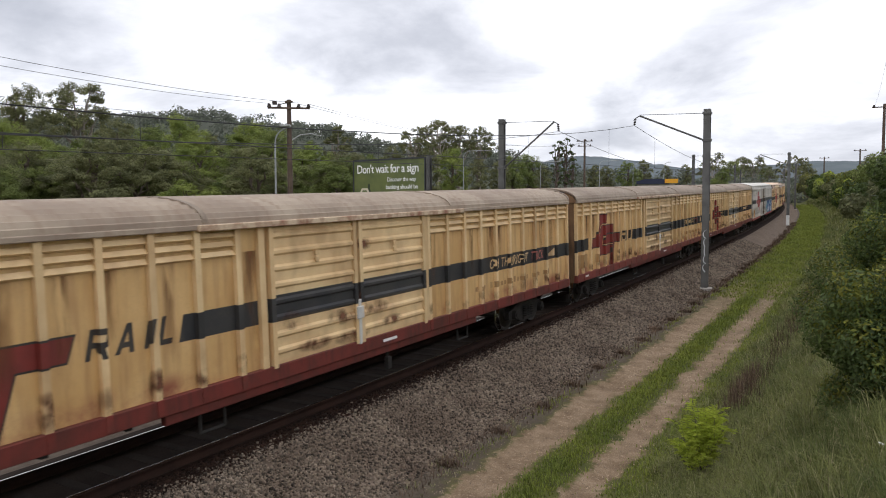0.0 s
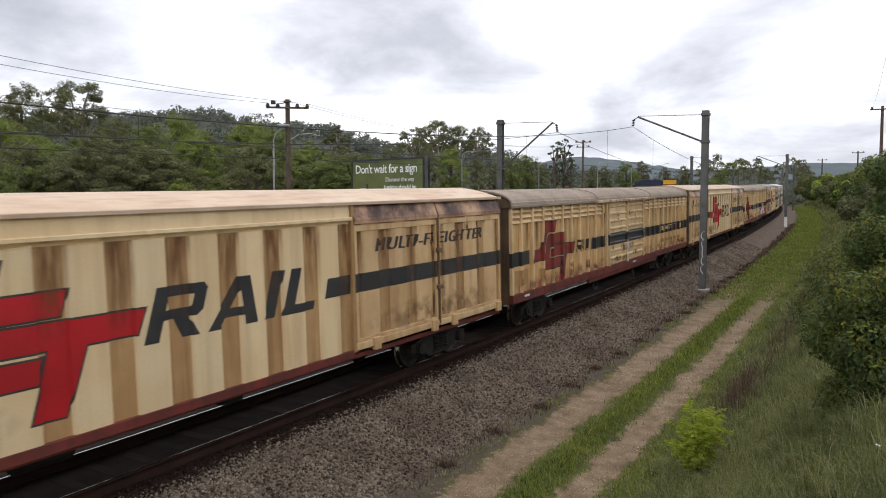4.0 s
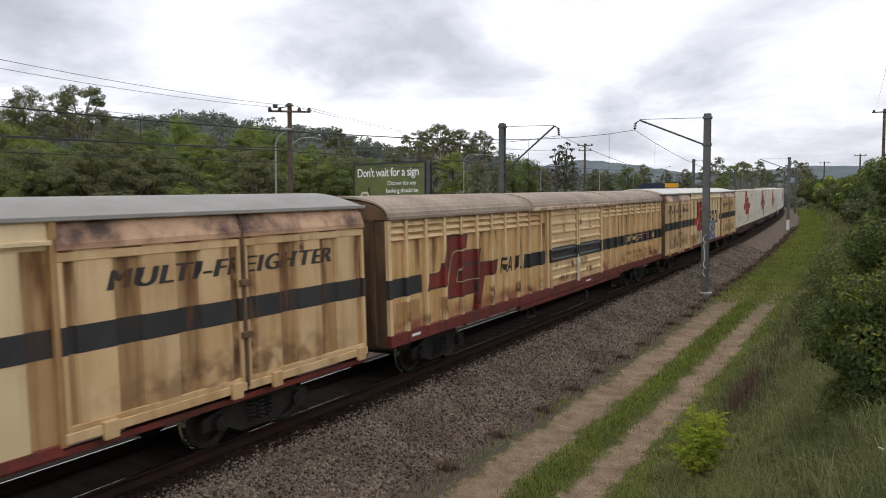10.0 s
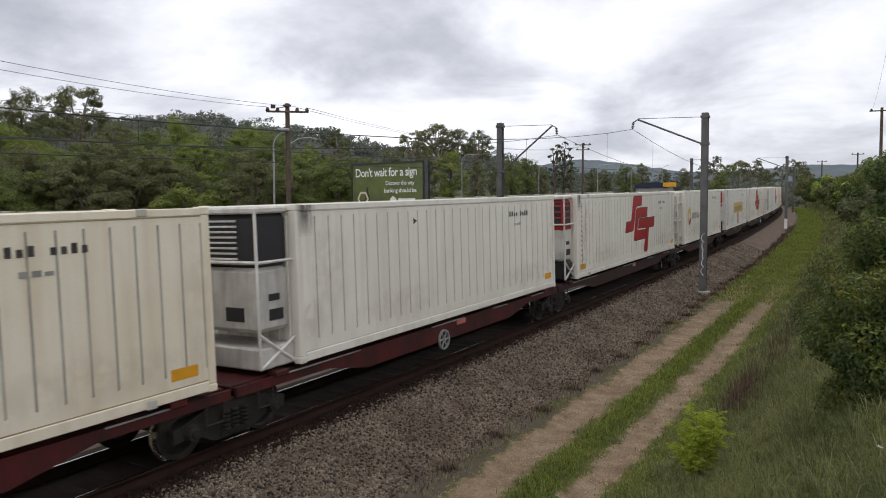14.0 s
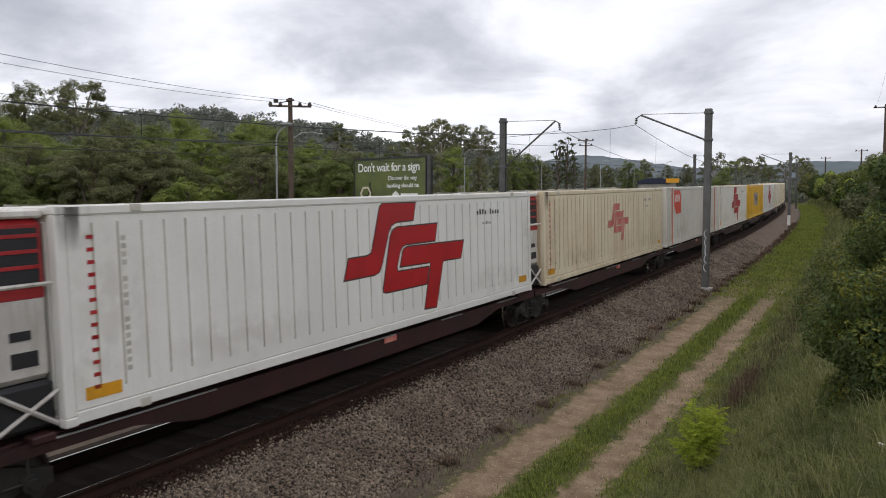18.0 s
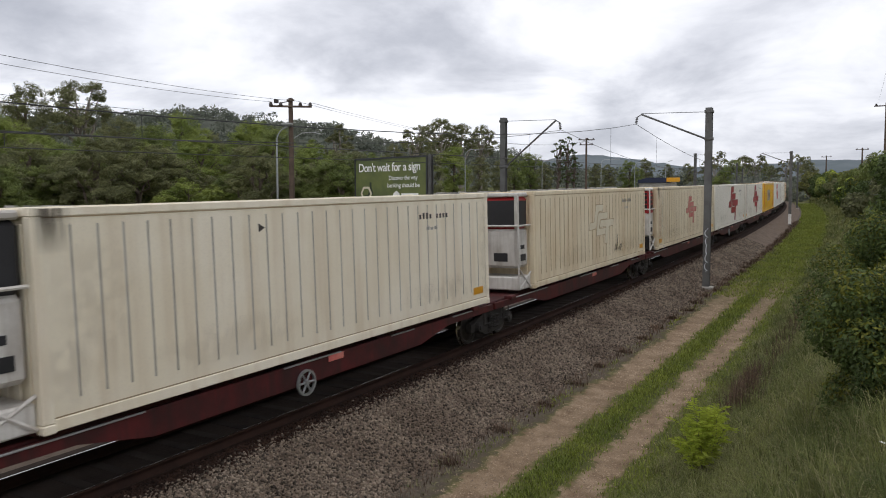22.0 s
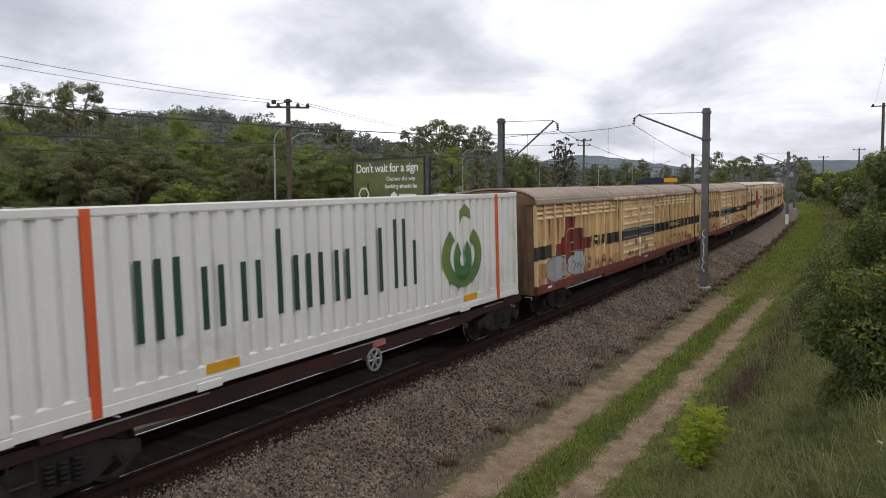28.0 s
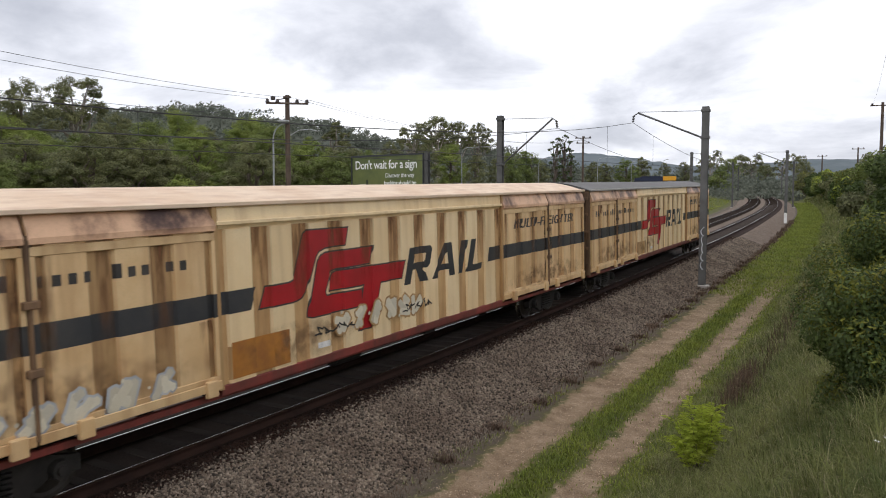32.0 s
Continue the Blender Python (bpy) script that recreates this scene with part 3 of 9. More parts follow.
# ---------------------------------------------------------------- building helpers
class Shape:
    """Collects corners and faces of one part; each face carries the number of its material."""

    def __init__(self):
        self.v, self.f, self.m, self.smooth = [], [], [], False

    def quad(self, a, b, c, d, m=0):
        n = len(self.v)
        self.v += [a, b, c, d]
        self.f.append((n, n + 1, n + 2, n + 3))
        self.m.append(m)

    def poly(self, pts, m=0):
        n = len(self.v)
        self.v += list(pts)
        self.f.append(tuple(range(n, n + len(pts))))
        self.m.append(m)

    def box(self, x0, x1, y0, y1, z0, z1, m=0, c=0.0):
        if c <= 0:
            n = len(self.v)
            self.v += [(x, y, z) for z in (z0, z1) for y in (y0, y1) for x in (x0, x1)]
            for q in ((0, 2, 3, 1), (4, 5, 7, 6), (0, 1, 5, 4), (2, 6, 7, 3), (0, 4, 6, 2), (1, 3, 7, 5)):
                self.f.append(tuple(n + i for i in q))
                self.m.append(m)
            return self
        n = len(self.v)
        key = {}
        for ix, x in enumerate((x0, x1)):
            for iy, y in enumerate((y0, y1)):
                for iz, z in enumerate((z0, z1)):
                    s = (c if ix == 0 else -c, c if iy == 0 else -c, c if iz == 0 else -c)
                    for ax in range(3):
                        p = [x, y, z]
                        for k in range(3):
                            if k != ax:
                                p[k] += s[k]
                        key[ix, iy, iz, ax] = len(self.v)
                        self.v.append(tuple(p))
        def add(q):
            self.f.append(tuple(q))
            self.m.append(m)
        for ax in range(3):
            o = [k for k in range(3) if k != ax]
            for side in (0, 1):
                ring = []
                for a, b in ((0, 0), (1, 0), (1, 1), (0, 1)):
                    i = [0, 0, 0]
                    i[ax], i[o[0]], i[o[1]] = side, a, b
                    ring.append(key[(*i, ax)])
                add(ring if (side == 1) ^ (ax == 1) else ring[::-1])
            for a in (0, 1):
                for b in (0, 1):
                    i0, i1 = [0, 0, 0], [0, 0, 0]
                    i0[ax], i1[ax] = 0, 1
                    for i in (i0, i1):
                        i[o[0]], i[o[1]] = a, b
                    q = [key[(*i0, o[0])], key[(*i1, o[0])], key[(*i1, o[1])], key[(*i0, o[1])]]
                    add(q if (a == b) ^ (ax == 1) else q[::-1])
        for ix in (0, 1):
            for iy in (0, 1):
                for iz in (0, 1):
                    q = [key[ix, iy, iz, k] for k in range(3)]
                    add(q if (ix + iy + iz) % 2 else q[::-1])
        return self

    def tube(self, a, b, r0, r1=None, n=10, m=0, caps=True):
        a, b = Vector(a), Vector(b)
        r1 = r0 if r1 is None else r1
        q = (b - a).to_track_quat("Z", "Y")
        k = len(self.v)
        for p, r in ((a, r0), (b, r1)):
            for i in range(n):
                t = 2 * math.pi * i / n
                self.v.append(tuple(p + q @ Vector((r * math.cos(t), r * math.sin(t), 0))))
        for i in range(n):
            j = (i + 1) % n
            self.f.append((k + i, k + j, k + n + j, k + n + i))
            self.m.append(m)
        if caps:
            self.f.append(tuple(k + i for i in range(n))[::-1])
            self.f.append(tuple(k + n + i for i in range(n)))
            self.m += [m, m]
        return self

    def path(self, pts, r, n=6, m=0):
        for a, b in zip(pts[:-1], pts[1:]):
            self.tube(a, b, r, n=n, m=m, caps=False)
        return self

    def ring(self, centre, r0, r1, w, n=28, m=0):
        """A flat ring round the x axis."""
        cx, cy, cz = centre
        k = len(self.v)
        for x in (cx - w / 2, cx + w / 2):
            for r in (r0, r1):
                for i in range(n):
                    t = 2 * math.pi * i / n
                    self.v.append((x, cy + r * math.cos(t), cz + r * math.sin(t)))
        for i in range(n):
            j = (i + 1) % n
            for q in ((0, 1), (1, 3), (3, 2), (2, 0)):
                self.f.append((k + q[0] * n + i, k + q[0] * n + j, k + q[1] * n + j, k + q[1] * n + i))
                self.m.append(m)
        return self

    def mesh(self, name, mats):
        me = bpy.data.meshes.new(name)
        me.from_pydata(self.v, [], self.f)
        for k in mats:
            me.materials.append(M[k])
        if any(self.m):
            me.polygons.foreach_set("material_index", self.m)
        if self.smooth:
            me.polygons.foreach_set("use_smooth", [True] * len(self.f))
        me.update()
        return me


def put(name, data, parent=None, label="", at=None):
    ob = new(name, data)
    if parent is not None:
        ob.parent = parent
    if at is not None:
        ob.location = at
    if label:
        ob["label"] = label
    return ob


def part(name, shape, mats, parent, label="", at=None):
    mats = [mats] if isinstance(mats, str) else mats
    return put(name, shape.mesh(name, mats), parent, label, at)


def thing(name, label, category, group="", kind="", at=(0, 0, 0)):
    ob = new(name)
    ob.empty_display_size = 0.2
    ob.location = at
    return tagged(ob, label, category, group, kind)


def raw_mesh(name, verts, faces, mats, mat_index=None, smooth=False):
    """A mesh from arrays; all faces have the same number of corners."""
    verts, faces = np.asarray(verts, np.float32), np.asarray(faces, np.int32)
    me = bpy.data.meshes.new(name)
    k = faces.shape[1]
    me.vertices.add(len(verts))
    me.vertices.foreach_set("co", verts.ravel())
    me.loops.add(faces.size)
    me.loops.foreach_set("vertex_index", faces.ravel())
    me.polygons.add(len(faces))
    me.polygons.foreach_set("loop_start", np.arange(0, faces.size, k, dtype=np.int32))
    for q in mats:
        me.materials.append(M[q])
    if mat_index is not None:
        me.polygons.foreach_set("material_index", np.asarray(mat_index, np.int32))
    if smooth:
        me.polygons.foreach_set("use_smooth", np.ones(len(faces), bool))
    me.update(calc_edges=True)
    me.validate()
    return me


# ---------------------------------------------------------------- the line of the track
GRADE, CANT, GAUGE = 0.0251, 0.019, 1.435
BEND_S = [-30, 0, 30, 60, 90, 120, 150, 190, 230, 250, 290]
BEND_K = [0.00196, 0.00196, 0.00071, 0.00101, 0.00036, 0.00118, 0.00098, 0.00121, -0.00015, -0.00015, 0.0022]
_s = np.arange(-900.0, 900.0, 2.0)
_k = np.interp(_s, BEND_S, BEND_K)
_k[_s < -60] = 0.0
_k[_s > 420] = 0.0
_t = np.zeros_like(_s)
_t[1:] = np.cumsum((_k[1:] + _k[:-1]) * 1.0)
_o = int(np.argmin(abs(_s)))
_t -= _t[_o]
_x, _y = np.zeros_like(_s), np.zeros_like(_s)
_x[1:] = np.cumsum(-(np.sin(_t[1:]) + np.sin(_t[:-1])))
_y[1:] = np.cumsum(np.cos(_t[1:]) + np.cos(_t[:-1]))
_x += -10.523 - _x[_o]
_y -= _y[_o]


def rise(s):
    """Height of the rails: a steady climb that eases off far away."""
    s = np.asarray(s, float)
    return GRADE * np.clip(s, -120, 250) + np.where(s > 250, GRADE * 40 * (1 - np.exp(-np.clip(s - 250, 0, None) / 40)), 0)


def spot(s, off=0.0, z=0.0):
    """The place at distance s along the track, off metres to its right, z above the rails."""
    t = float(np.interp(s, _s, _t))
    return Vector((float(np.interp(s, _s, _x)) + off * math.cos(t), float(np.interp(s, _s, _y)) + off * math.sin(t), float(rise(s)) + z))


def heading(s):
    return float(np.interp(s, _s, _t))


def spots(s, off):
    t = np.interp(s, _s, _t)
    return np.interp(s, _s, _x) + off * np.cos(t), np.interp(s, _s, _y) + off * np.sin(t)


PROFILE = [(-620, 7.0), (-200, 5.0), (-120, 4.2), (-62, 3.2), (-52, 3.0), (-42, 3.0), (-37, 2.7), (-33, 2.0), (-26, 1.2), (-17, 0.3), (-10, -0.55),
           (-8.0, -0.80), (3.2, -0.80), (4.0, -0.80), (6.7, -0.80), (7.4, -0.62), (8.3, -0.12), (9.3, 0.75), (10.4, 1.60), (12, 2.2),
           (16, 2.9), (24, 3.8), (60, 6.5), (200, 16.0), (3000, 70.0)]
PO, PZ = [p[0] for p in PROFILE], [p[1] for p in PROFILE]


def lie(s, off):
    """Height of the ground."""
    s, off = np.asarray(s, float), np.asarray(off, float)
    z = rise(s) + np.interp(off, PO, PZ)
    rough = np.clip((np.abs(off - 1.5) - 5.5) / 3.0, 0, 1)
    return z + rough * 0.10 * (np.sin(s * 0.9 + off * 1.3) * np.cos(off * 0.8 - s * 0.37) + 0.6 * np.sin(s * 2.1 - off * 1.7)) \
        - 0.05 * np.exp(-((off - 4.55) / 0.3) ** 2) - 0.05 * np.exp(-((off - 6.2) / 0.3) ** 2)


# ---------------------------------------------------------------- ground, ballast, rails
def build_ground():
    s = np.array([-895, -700, -500, -350, -240, -160, -120, -80, -60, -45, -30, -20, -12] + list(np.arange(-8, 44, 0.8)) + list(np.arange(44, 120, 2.0)) + list(np.arange(120, 330, 6.0))
                 + [340, 370, 420, 500, 620, 800, 898])
    o = np.array([-620, -500, -400, -300, -220, -160, -120, -90, -70, -62, -57, -52, -47, -42, -37, -33, -29, -26, -22, -19, -16, -13, -11, -9, -8,
                  -7, 1.5, 2.6, 3.0, 3.2] + list(np.arange(3.4, 13.0, 0.2)) + [13.4, 14, 15, 16, 18, 21, 25, 30, 40, 60, 90, 140, 200, 400, 800, 1600, 3000])
    S, O = np.meshgrid(s, o, indexing="ij")
    X, Y = spots(S, O)
    Z = lie(S, O)
    v = np.stack([X, Y, Z], -1).reshape(-1, 3)
    a, b = len(s), len(o)
    i = (np.arange(a - 1)[:, None] * b + np.arange(b - 1)[None]).ravel()
    f = np.stack([i, i + 1, i + b + 1, i + b], -1)
    # the land runs on to the horizon behind and ahead of the laid strip
    n0 = len(v)
    far = 4000.0
    edge0, edge1 = np.arange(b), (a - 1) * b + np.arange(b)
    x0 = v[edge0].copy()
    x0[:, 1] -= far
    x1 = v[edge1].copy()
    x1[:, 1] += far
    x1[:, 0] -= far * 0.19
    v = np.concatenate([v, x0, x1])
    e = np.arange(b - 1)
    f0 = np.stack([n0 + e, n0 + e + 1, edge0[1:], edge0[:-1]], -1)
    f1 = np.stack([edge1[:-1], edge1[1:], n0 + b + e + 1, n0 + b + e], -1)
    me = raw_mesh("ground", v, np.concatenate([f, f0, f1]), ["ground"], smooth=True)
    at = me.attributes.new("across", "FLOAT", "POINT")
    at.data.foreach_set("value", np.concatenate([O.ravel(), o, o]).astype(np.float32))
    al = me.attributes.new("along", "FLOAT", "POINT")
    al.data.foreach_set("value", np.concatenate([S.ravel(), np.full(b, -900.0), np.full(b, 900.0)]).astype(np.float32))
    tagged(new("ground", me), "grassy trackside ground with a two-rut dirt track", "ground", kind="structure")


build_ground()
FAR_TRACK = -3.602


def sweep(name, profile, s0, s1, step, off, mats, mat_of=None, tilt=True, close=True, smooth=False):
    """A profile of (off, z) points carried along the track."""
    s = np.arange(s0, s1 + 0.01, step)
    k = len(profile)
    v = []
    for o, z in profile:
        X, Y = spots(s, off + o)
        v.append(np.stack([X, Y, rise(s) + z + (CANT * o / 1.5 if tilt else 0)], -1))
    v = np.stack(v, 1).reshape(-1, 3)
    f, m = [], []
    for i in range(len(s) - 1):
        for j in range(k if close else k - 1):
            q = (j + 1) % k
            f.append((i * k + j, i * k + q, (i + 1) * k + q, (i + 1) * k + j))
            m.append(mat_of[j] if mat_of else 0)
    return raw_mesh(name, v, f, mats, m, smooth)


def build_track():
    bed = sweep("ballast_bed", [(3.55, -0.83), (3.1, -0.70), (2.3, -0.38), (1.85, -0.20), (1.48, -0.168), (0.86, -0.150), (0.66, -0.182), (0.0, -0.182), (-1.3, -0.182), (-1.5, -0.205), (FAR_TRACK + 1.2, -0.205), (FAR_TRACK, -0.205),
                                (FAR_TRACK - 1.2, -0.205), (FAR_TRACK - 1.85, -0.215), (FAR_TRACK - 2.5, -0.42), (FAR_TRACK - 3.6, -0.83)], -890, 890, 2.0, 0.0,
                ["ballast", "ballast_dark", "ballast_rust_shade"], [0, 0, 0, 0, 2, 1, 1, 1, 1, 0, 1, 1, 0, 0, 0], tilt=False, close=False)
    tagged(new("ballast_bed", bed), "bed of grey-brown crushed stone under two tracks", "ballast", kind="structure")
    head = [(-0.035, -0.012), (-0.026, -0.002), (-0.010, 0.0), (0.008, 0.0), (0.024, -0.003), (0.035, -0.013), (0.035, -0.040), (0.010, -0.055), (0.010, -0.135), (0.070, -0.155),
            (0.070, -0.170), (-0.070, -0.170), (-0.070, -0.155), (-0.010, -0.135), (-0.010, -0.055), (-0.035, -0.040)]
    flags = [0, 0, 1, 1] + [0] * 12
    for tr in (0.0, FAR_TRACK):
        for side in (-1, 1):
            o = side * (GAUGE / 2 + 0.035)
            prof = [(o + a, z) for a, z in head]
            r = new("rail", sweep("rail", prof, -890, 890, 2.0, tr, ["rail_side", "rail_top"], flags))
            tagged(r, "steel rail with a polished head and rusty web", "rail", "rails of the double track", "structure")
    sl = Shape()
    sl.box(-1.25, 1.25, -0.115, 0.115, -0.33, -0.172, 0, 0.02)
    me = sl.mesh("sleeper", ["sleeper"])
    holder = tagged(new("sleepers"), "stained concrete sleepers, darkened for the train's shade, laid in the ballast", "sleepers", kind="structure")
    for tr, count, first in ((0.0, 230, 2.0), (FAR_TRACK, 60, 4.0)):
        for i in range(count):
            s = first + i * 0.62
            ob = put("sleeper", me, holder)
            ob.matrix_local = Matrix.Translation(spot(s, tr)) @ Euler((math.atan(GRADE), math.atan(-CANT / 1.5), heading(s))).to_matrix().to_4x4()
    rest = Shape()
    for tr, lo, hi in ((0.0, 145, 300), (FAR_TRACK, 42, 300)):
        for s in np.arange(lo, hi, 0.62):
            m = Matrix.Translation(spot(s, tr)) @ Matrix.Rotation(heading(s), 4, "Z")
            k = len(rest.v)
            rest.box(-1.25, 1.25, -0.115, 0.115, -0.33, -0.172)
            for q in range(k, len(rest.v)):
                rest.v[q] = tuple(m @ Vector(rest.v[q]))
    tagged(part("far_sleepers", rest, "sleeper", holder), "", "", kind="stuff")


build_track()


def build_stones():
    """Loose crushed stone on the near shoulder and in the four-foot."""
    rng = np.random.default_rng(5)
    base = np.array([(1, 0, 0), (-1, 0, 0), (0, 1, 0), (0, -1, 0), (0, 0, 1), (0, 0, -1)], float)
    tri = np.array([(0, 2, 4), (2, 1, 4), (1, 3, 4), (3, 0, 4), (2, 0, 5), (1, 2, 5), (3, 1, 5), (0, 3, 5)])
    n = 92000
    s = 5 + 56 * rng.random(n) ** 1.7
    s[::14] = 6 - 22 * rng.random(len(s[::14]))
    o = 0.95 + 2.75 * rng.random(n)
    zb = np.interp(o, [0, 0.86, 1.48, 1.85, 2.3, 3.1, 3.55], [-0.16, -0.15, -0.168, -0.20, -0.38, -0.70, -0.83])
    X, Y = spots(s, o)
    Z = rise(s) + zb
    r = (0.013 + 0.019 * rng.random(n)) * (1 + 0.012 * s)
    q = rng.normal(size=(n, 4))
    q /= np.linalg.norm(q, axis=1)[:, None]
    w, x, y, z = q.T
    R = np.stack([1 - 2 * (y * y + z * z), 2 * (x * y - z * w), 2 * (x * z + y * w), 2 * (x * y + z * w), 1 - 2 * (x * x + z * z), 2 * (y * z - x * w),
                  2 * (x * z - y * w), 2 * (y * z + x * w), 1 - 2 * (x * x + y * y)], -1).reshape(n, 3, 3)
    p = base[None] * (0.6 + 0.8 * rng.random((n, 6, 1))) * r[:, None, None]
    p = np.einsum("nij,nkj->nki", R, p)
    p[..., 0] += X[:, None]
    p[..., 1] += Y[:, None]
    p[..., 2] += (Z + r * 0.25)[:, None]
    f = (tri[None] + 6 * np.arange(n)[:, None, None]).reshape(-1, 3)
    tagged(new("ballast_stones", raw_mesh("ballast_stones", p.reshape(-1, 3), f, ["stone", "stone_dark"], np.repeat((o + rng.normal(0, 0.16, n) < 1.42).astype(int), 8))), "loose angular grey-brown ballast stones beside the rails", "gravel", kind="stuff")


build_stones()


def build_pebbles():
    """Small gravel pressed into the two wheel ruts."""
    rng = np.random.default_rng(15)
    n = 16000
    s = 7 + 34 * rng.random(n) ** 1.6
    o = np.where(rng.random(n) < 0.55, rng.normal(4.55, 0.26, n), rng.normal(6.18, 0.22, n))
    r = 0.006 + 0.012 * rng.random(n) ** 2 + 0.0002 * s
    X, Y = spots(s, o)
    Z = lie(s, o)
    base = np.array([(1, 0, 0), (-0.5, 0.87, 0), (-0.5, -0.87, 0), (0, 0, 0.8)])
    a = rng.random(n) * 6.283
    p = base[None] * r[:, None, None] * (0.7 + 0.6 * rng.random((n, 4, 1)))
    x = p[..., 0] * np.cos(a)[:, None] - p[..., 1] * np.sin(a)[:, None] + X[:, None]
    y = p[..., 0] * np.sin(a)[:, None] + p[..., 1] * np.cos(a)[:, None] + Y[:, None]
    v = np.stack([x, y, p[..., 2] + Z[:, None] + 0.002], -1).reshape(-1, 3)
    f = (np.array([(0, 1, 3), (1, 2, 3), (2, 0, 3)])[None] + 4 * np.arange(n)[:, None, None]).reshape(-1, 3)
    tagged(new("rut_pebbles", raw_mesh("rut_pebbles", v, f, ["pebble"])), "small tan gravel lying in the wheel ruts", "gravel", kind="stuff")


build_pebbles()


# ---------------------------------------------------------------- overhead line
def h_column(sh, x, y, z0, z1, w, d, m=0):
    """An upright H section, its web along y."""
    t, w2, d2 = 0.011, w / 2, d / 2
    f = 2 * t
    ring = [(-w2, -d2), (w2, -d2), (w2, -d2 + f), (t, -d2 + f), (t, d2 - f), (w2, d2 - f), (w2, d2), (-w2, d2), (-w2, d2 - f), (-t, d2 - f), (-t, -d2 + f), (-w2, -d2 + f)]
    k, n = len(sh.v), len(ring)
    for z in (z0, z1):
        sh.v += [(x + p, y + q, z) for p, q in ring]
    for i in range(n):
        j = (i + 1) % n
        sh.f.append((k + i, k + j, k + n + j, k + n + i))
    for lo, up in ((0, 0), (n, 1)):
        for q in ((0, 1, 2, 3, 10, 11), (3, 4, 9, 10), (4, 5, 6, 7, 8, 9)):
            sh.f.append(tuple(k + lo + i for i in (q if up else q[::-1])))
    sh.m += [m] * (n + 6)


def insulator(parent, a, b):
    a, b = Vector(a), Vector(b)
    sh = Shape()
    for i in range(4):
        p = a.lerp(b, (i + 0.2) / 4)
        q = a.lerp(b, (i + 0.75) / 4)
        sh.tube(p, q, 0.075, 0.05, 10)
    sh.tube(a, b, 0.018, n=6)
    return part("insulator", sh, "insulator", parent)


def overhead_mast(s, off, top, root, tip_off, tip_z, wire_z, base_z, graffiti=False, banded=False):
    """A steel mast with a slanted bracket that carries the wires over one track."""
    side = 1 if tip_off < off else -1
    t = thing("overhead_mast", "dull grey steel H-section mast with a slanted bracket arm", "mast", "overhead line masts")
    t.matrix_basis = Matrix.Translation(spot(s, 0)) @ Matrix.Rotation(heading(s), 4, "Z")
    sh = Shape()
    h_column(sh, off, 0, base_z, top, 0.30, 0.26)
    part("column", sh, "mast", t)
    sh = Shape()
    sh.box(off - 0.32, off + 0.32, -0.32, 0.32, base_z - 0.35, base_z + 0.10, 0, 0.03)
    part("footing", sh, "concrete", t, "pale concrete footing")
    sh = Shape()
    sh.tube((off - side * 0.13, 0, root), (tip_off + side * 0.25, 0, tip_z), 0.045, n=10)
    part("bracket_arm", sh, "mast", t)
    sh = Shape()
    sh.tube((off - side * 0.13, 0, top - 0.18), (tip_off + side * 0.25, 0, tip_z + 0.04), 0.014, n=6)
    part("stay", sh, "wire", t)
    for z in (root, top - 0.18):
        sh = Shape()
        sh.box(off - 0.19, off + 0.19, -0.17, 0.17, z - 0.06, z + 0.06, 0, 0.006)
        part("clamp", sh, "mast", t)
    sh = Shape()
    sh.tube((tip_off + side * 0.25, 0, tip_z), (tip_off + side * 0.04, 0, tip_z - 0.12), 0.025, n=8)
    part("hook", sh, "mast", t)
    insulator(t, (tip_off + side * 0.04, 0, tip_z - 0.12), (tip_off, 0, wire_z + 0.02))
    if banded:
        sh = Shape()
        sh.box(off - 0.156, off + 0.156, -0.136, 0.136, base_z + 0.12, base_z + 1.25, 0, 0.004)
        part("white_band", sh, "white_print", t, "white painted band at its foot")
    if graffiti:
        sh = Shape()
        for i in range(60):
            u = i / 59
            x, z = off + 0.075 * math.sin(u * 34) * (0.6 + 0.4 * math.sin(u * 9)), 2.1 * u + 0.06 * math.cos(u * 34)
            sh.v += [(x - 0.02, -0.136, z - 0.008), (x + 0.02, -0.136, z + 0.008)]
            if i:
                sh.f.append((2 * i - 2, 2 * i - 1, 2 * i + 1, 2 * i))
                sh.m.append(0)
        part("spray_scrawl", sh, "g_white", t, "white sprayed scrawl")
    return t


overhead_mast(35.8, 3.23, 7.62, 6.2, -0.15, 7.5, 7.05, -0.75, True)
overhead_mast(92.2, 3.15, 7.55, 6.2, -0.10, 7.4, 7.0, -0.75, banded=True)
overhead_mast(148.0, 3.15, 7.55, 6.2, -0.10, 7.4, 7.0, -0.75)
overhead_mast(204.0, 3.15, 7.55, 6.2, -0.10, 7.4, 7.0, -0.75)
overhead_mast(35.6, -7.12, 7.75, 5.2, -3.95, 7.45, 6.95, -0.8)
overhead_mast(91.0, -7.0, 7.6, 5.2, -3.75, 7.4, 6.95, -0.8)
overhead_mast(147.0, -7.0, 7.6, 5.2, -3.75, 7.4, 6.95, -0.8)
overhead_mast(203.0, -7.0, 7.6, 5.2, -3.75, 7.4, 6.95, -0.8)


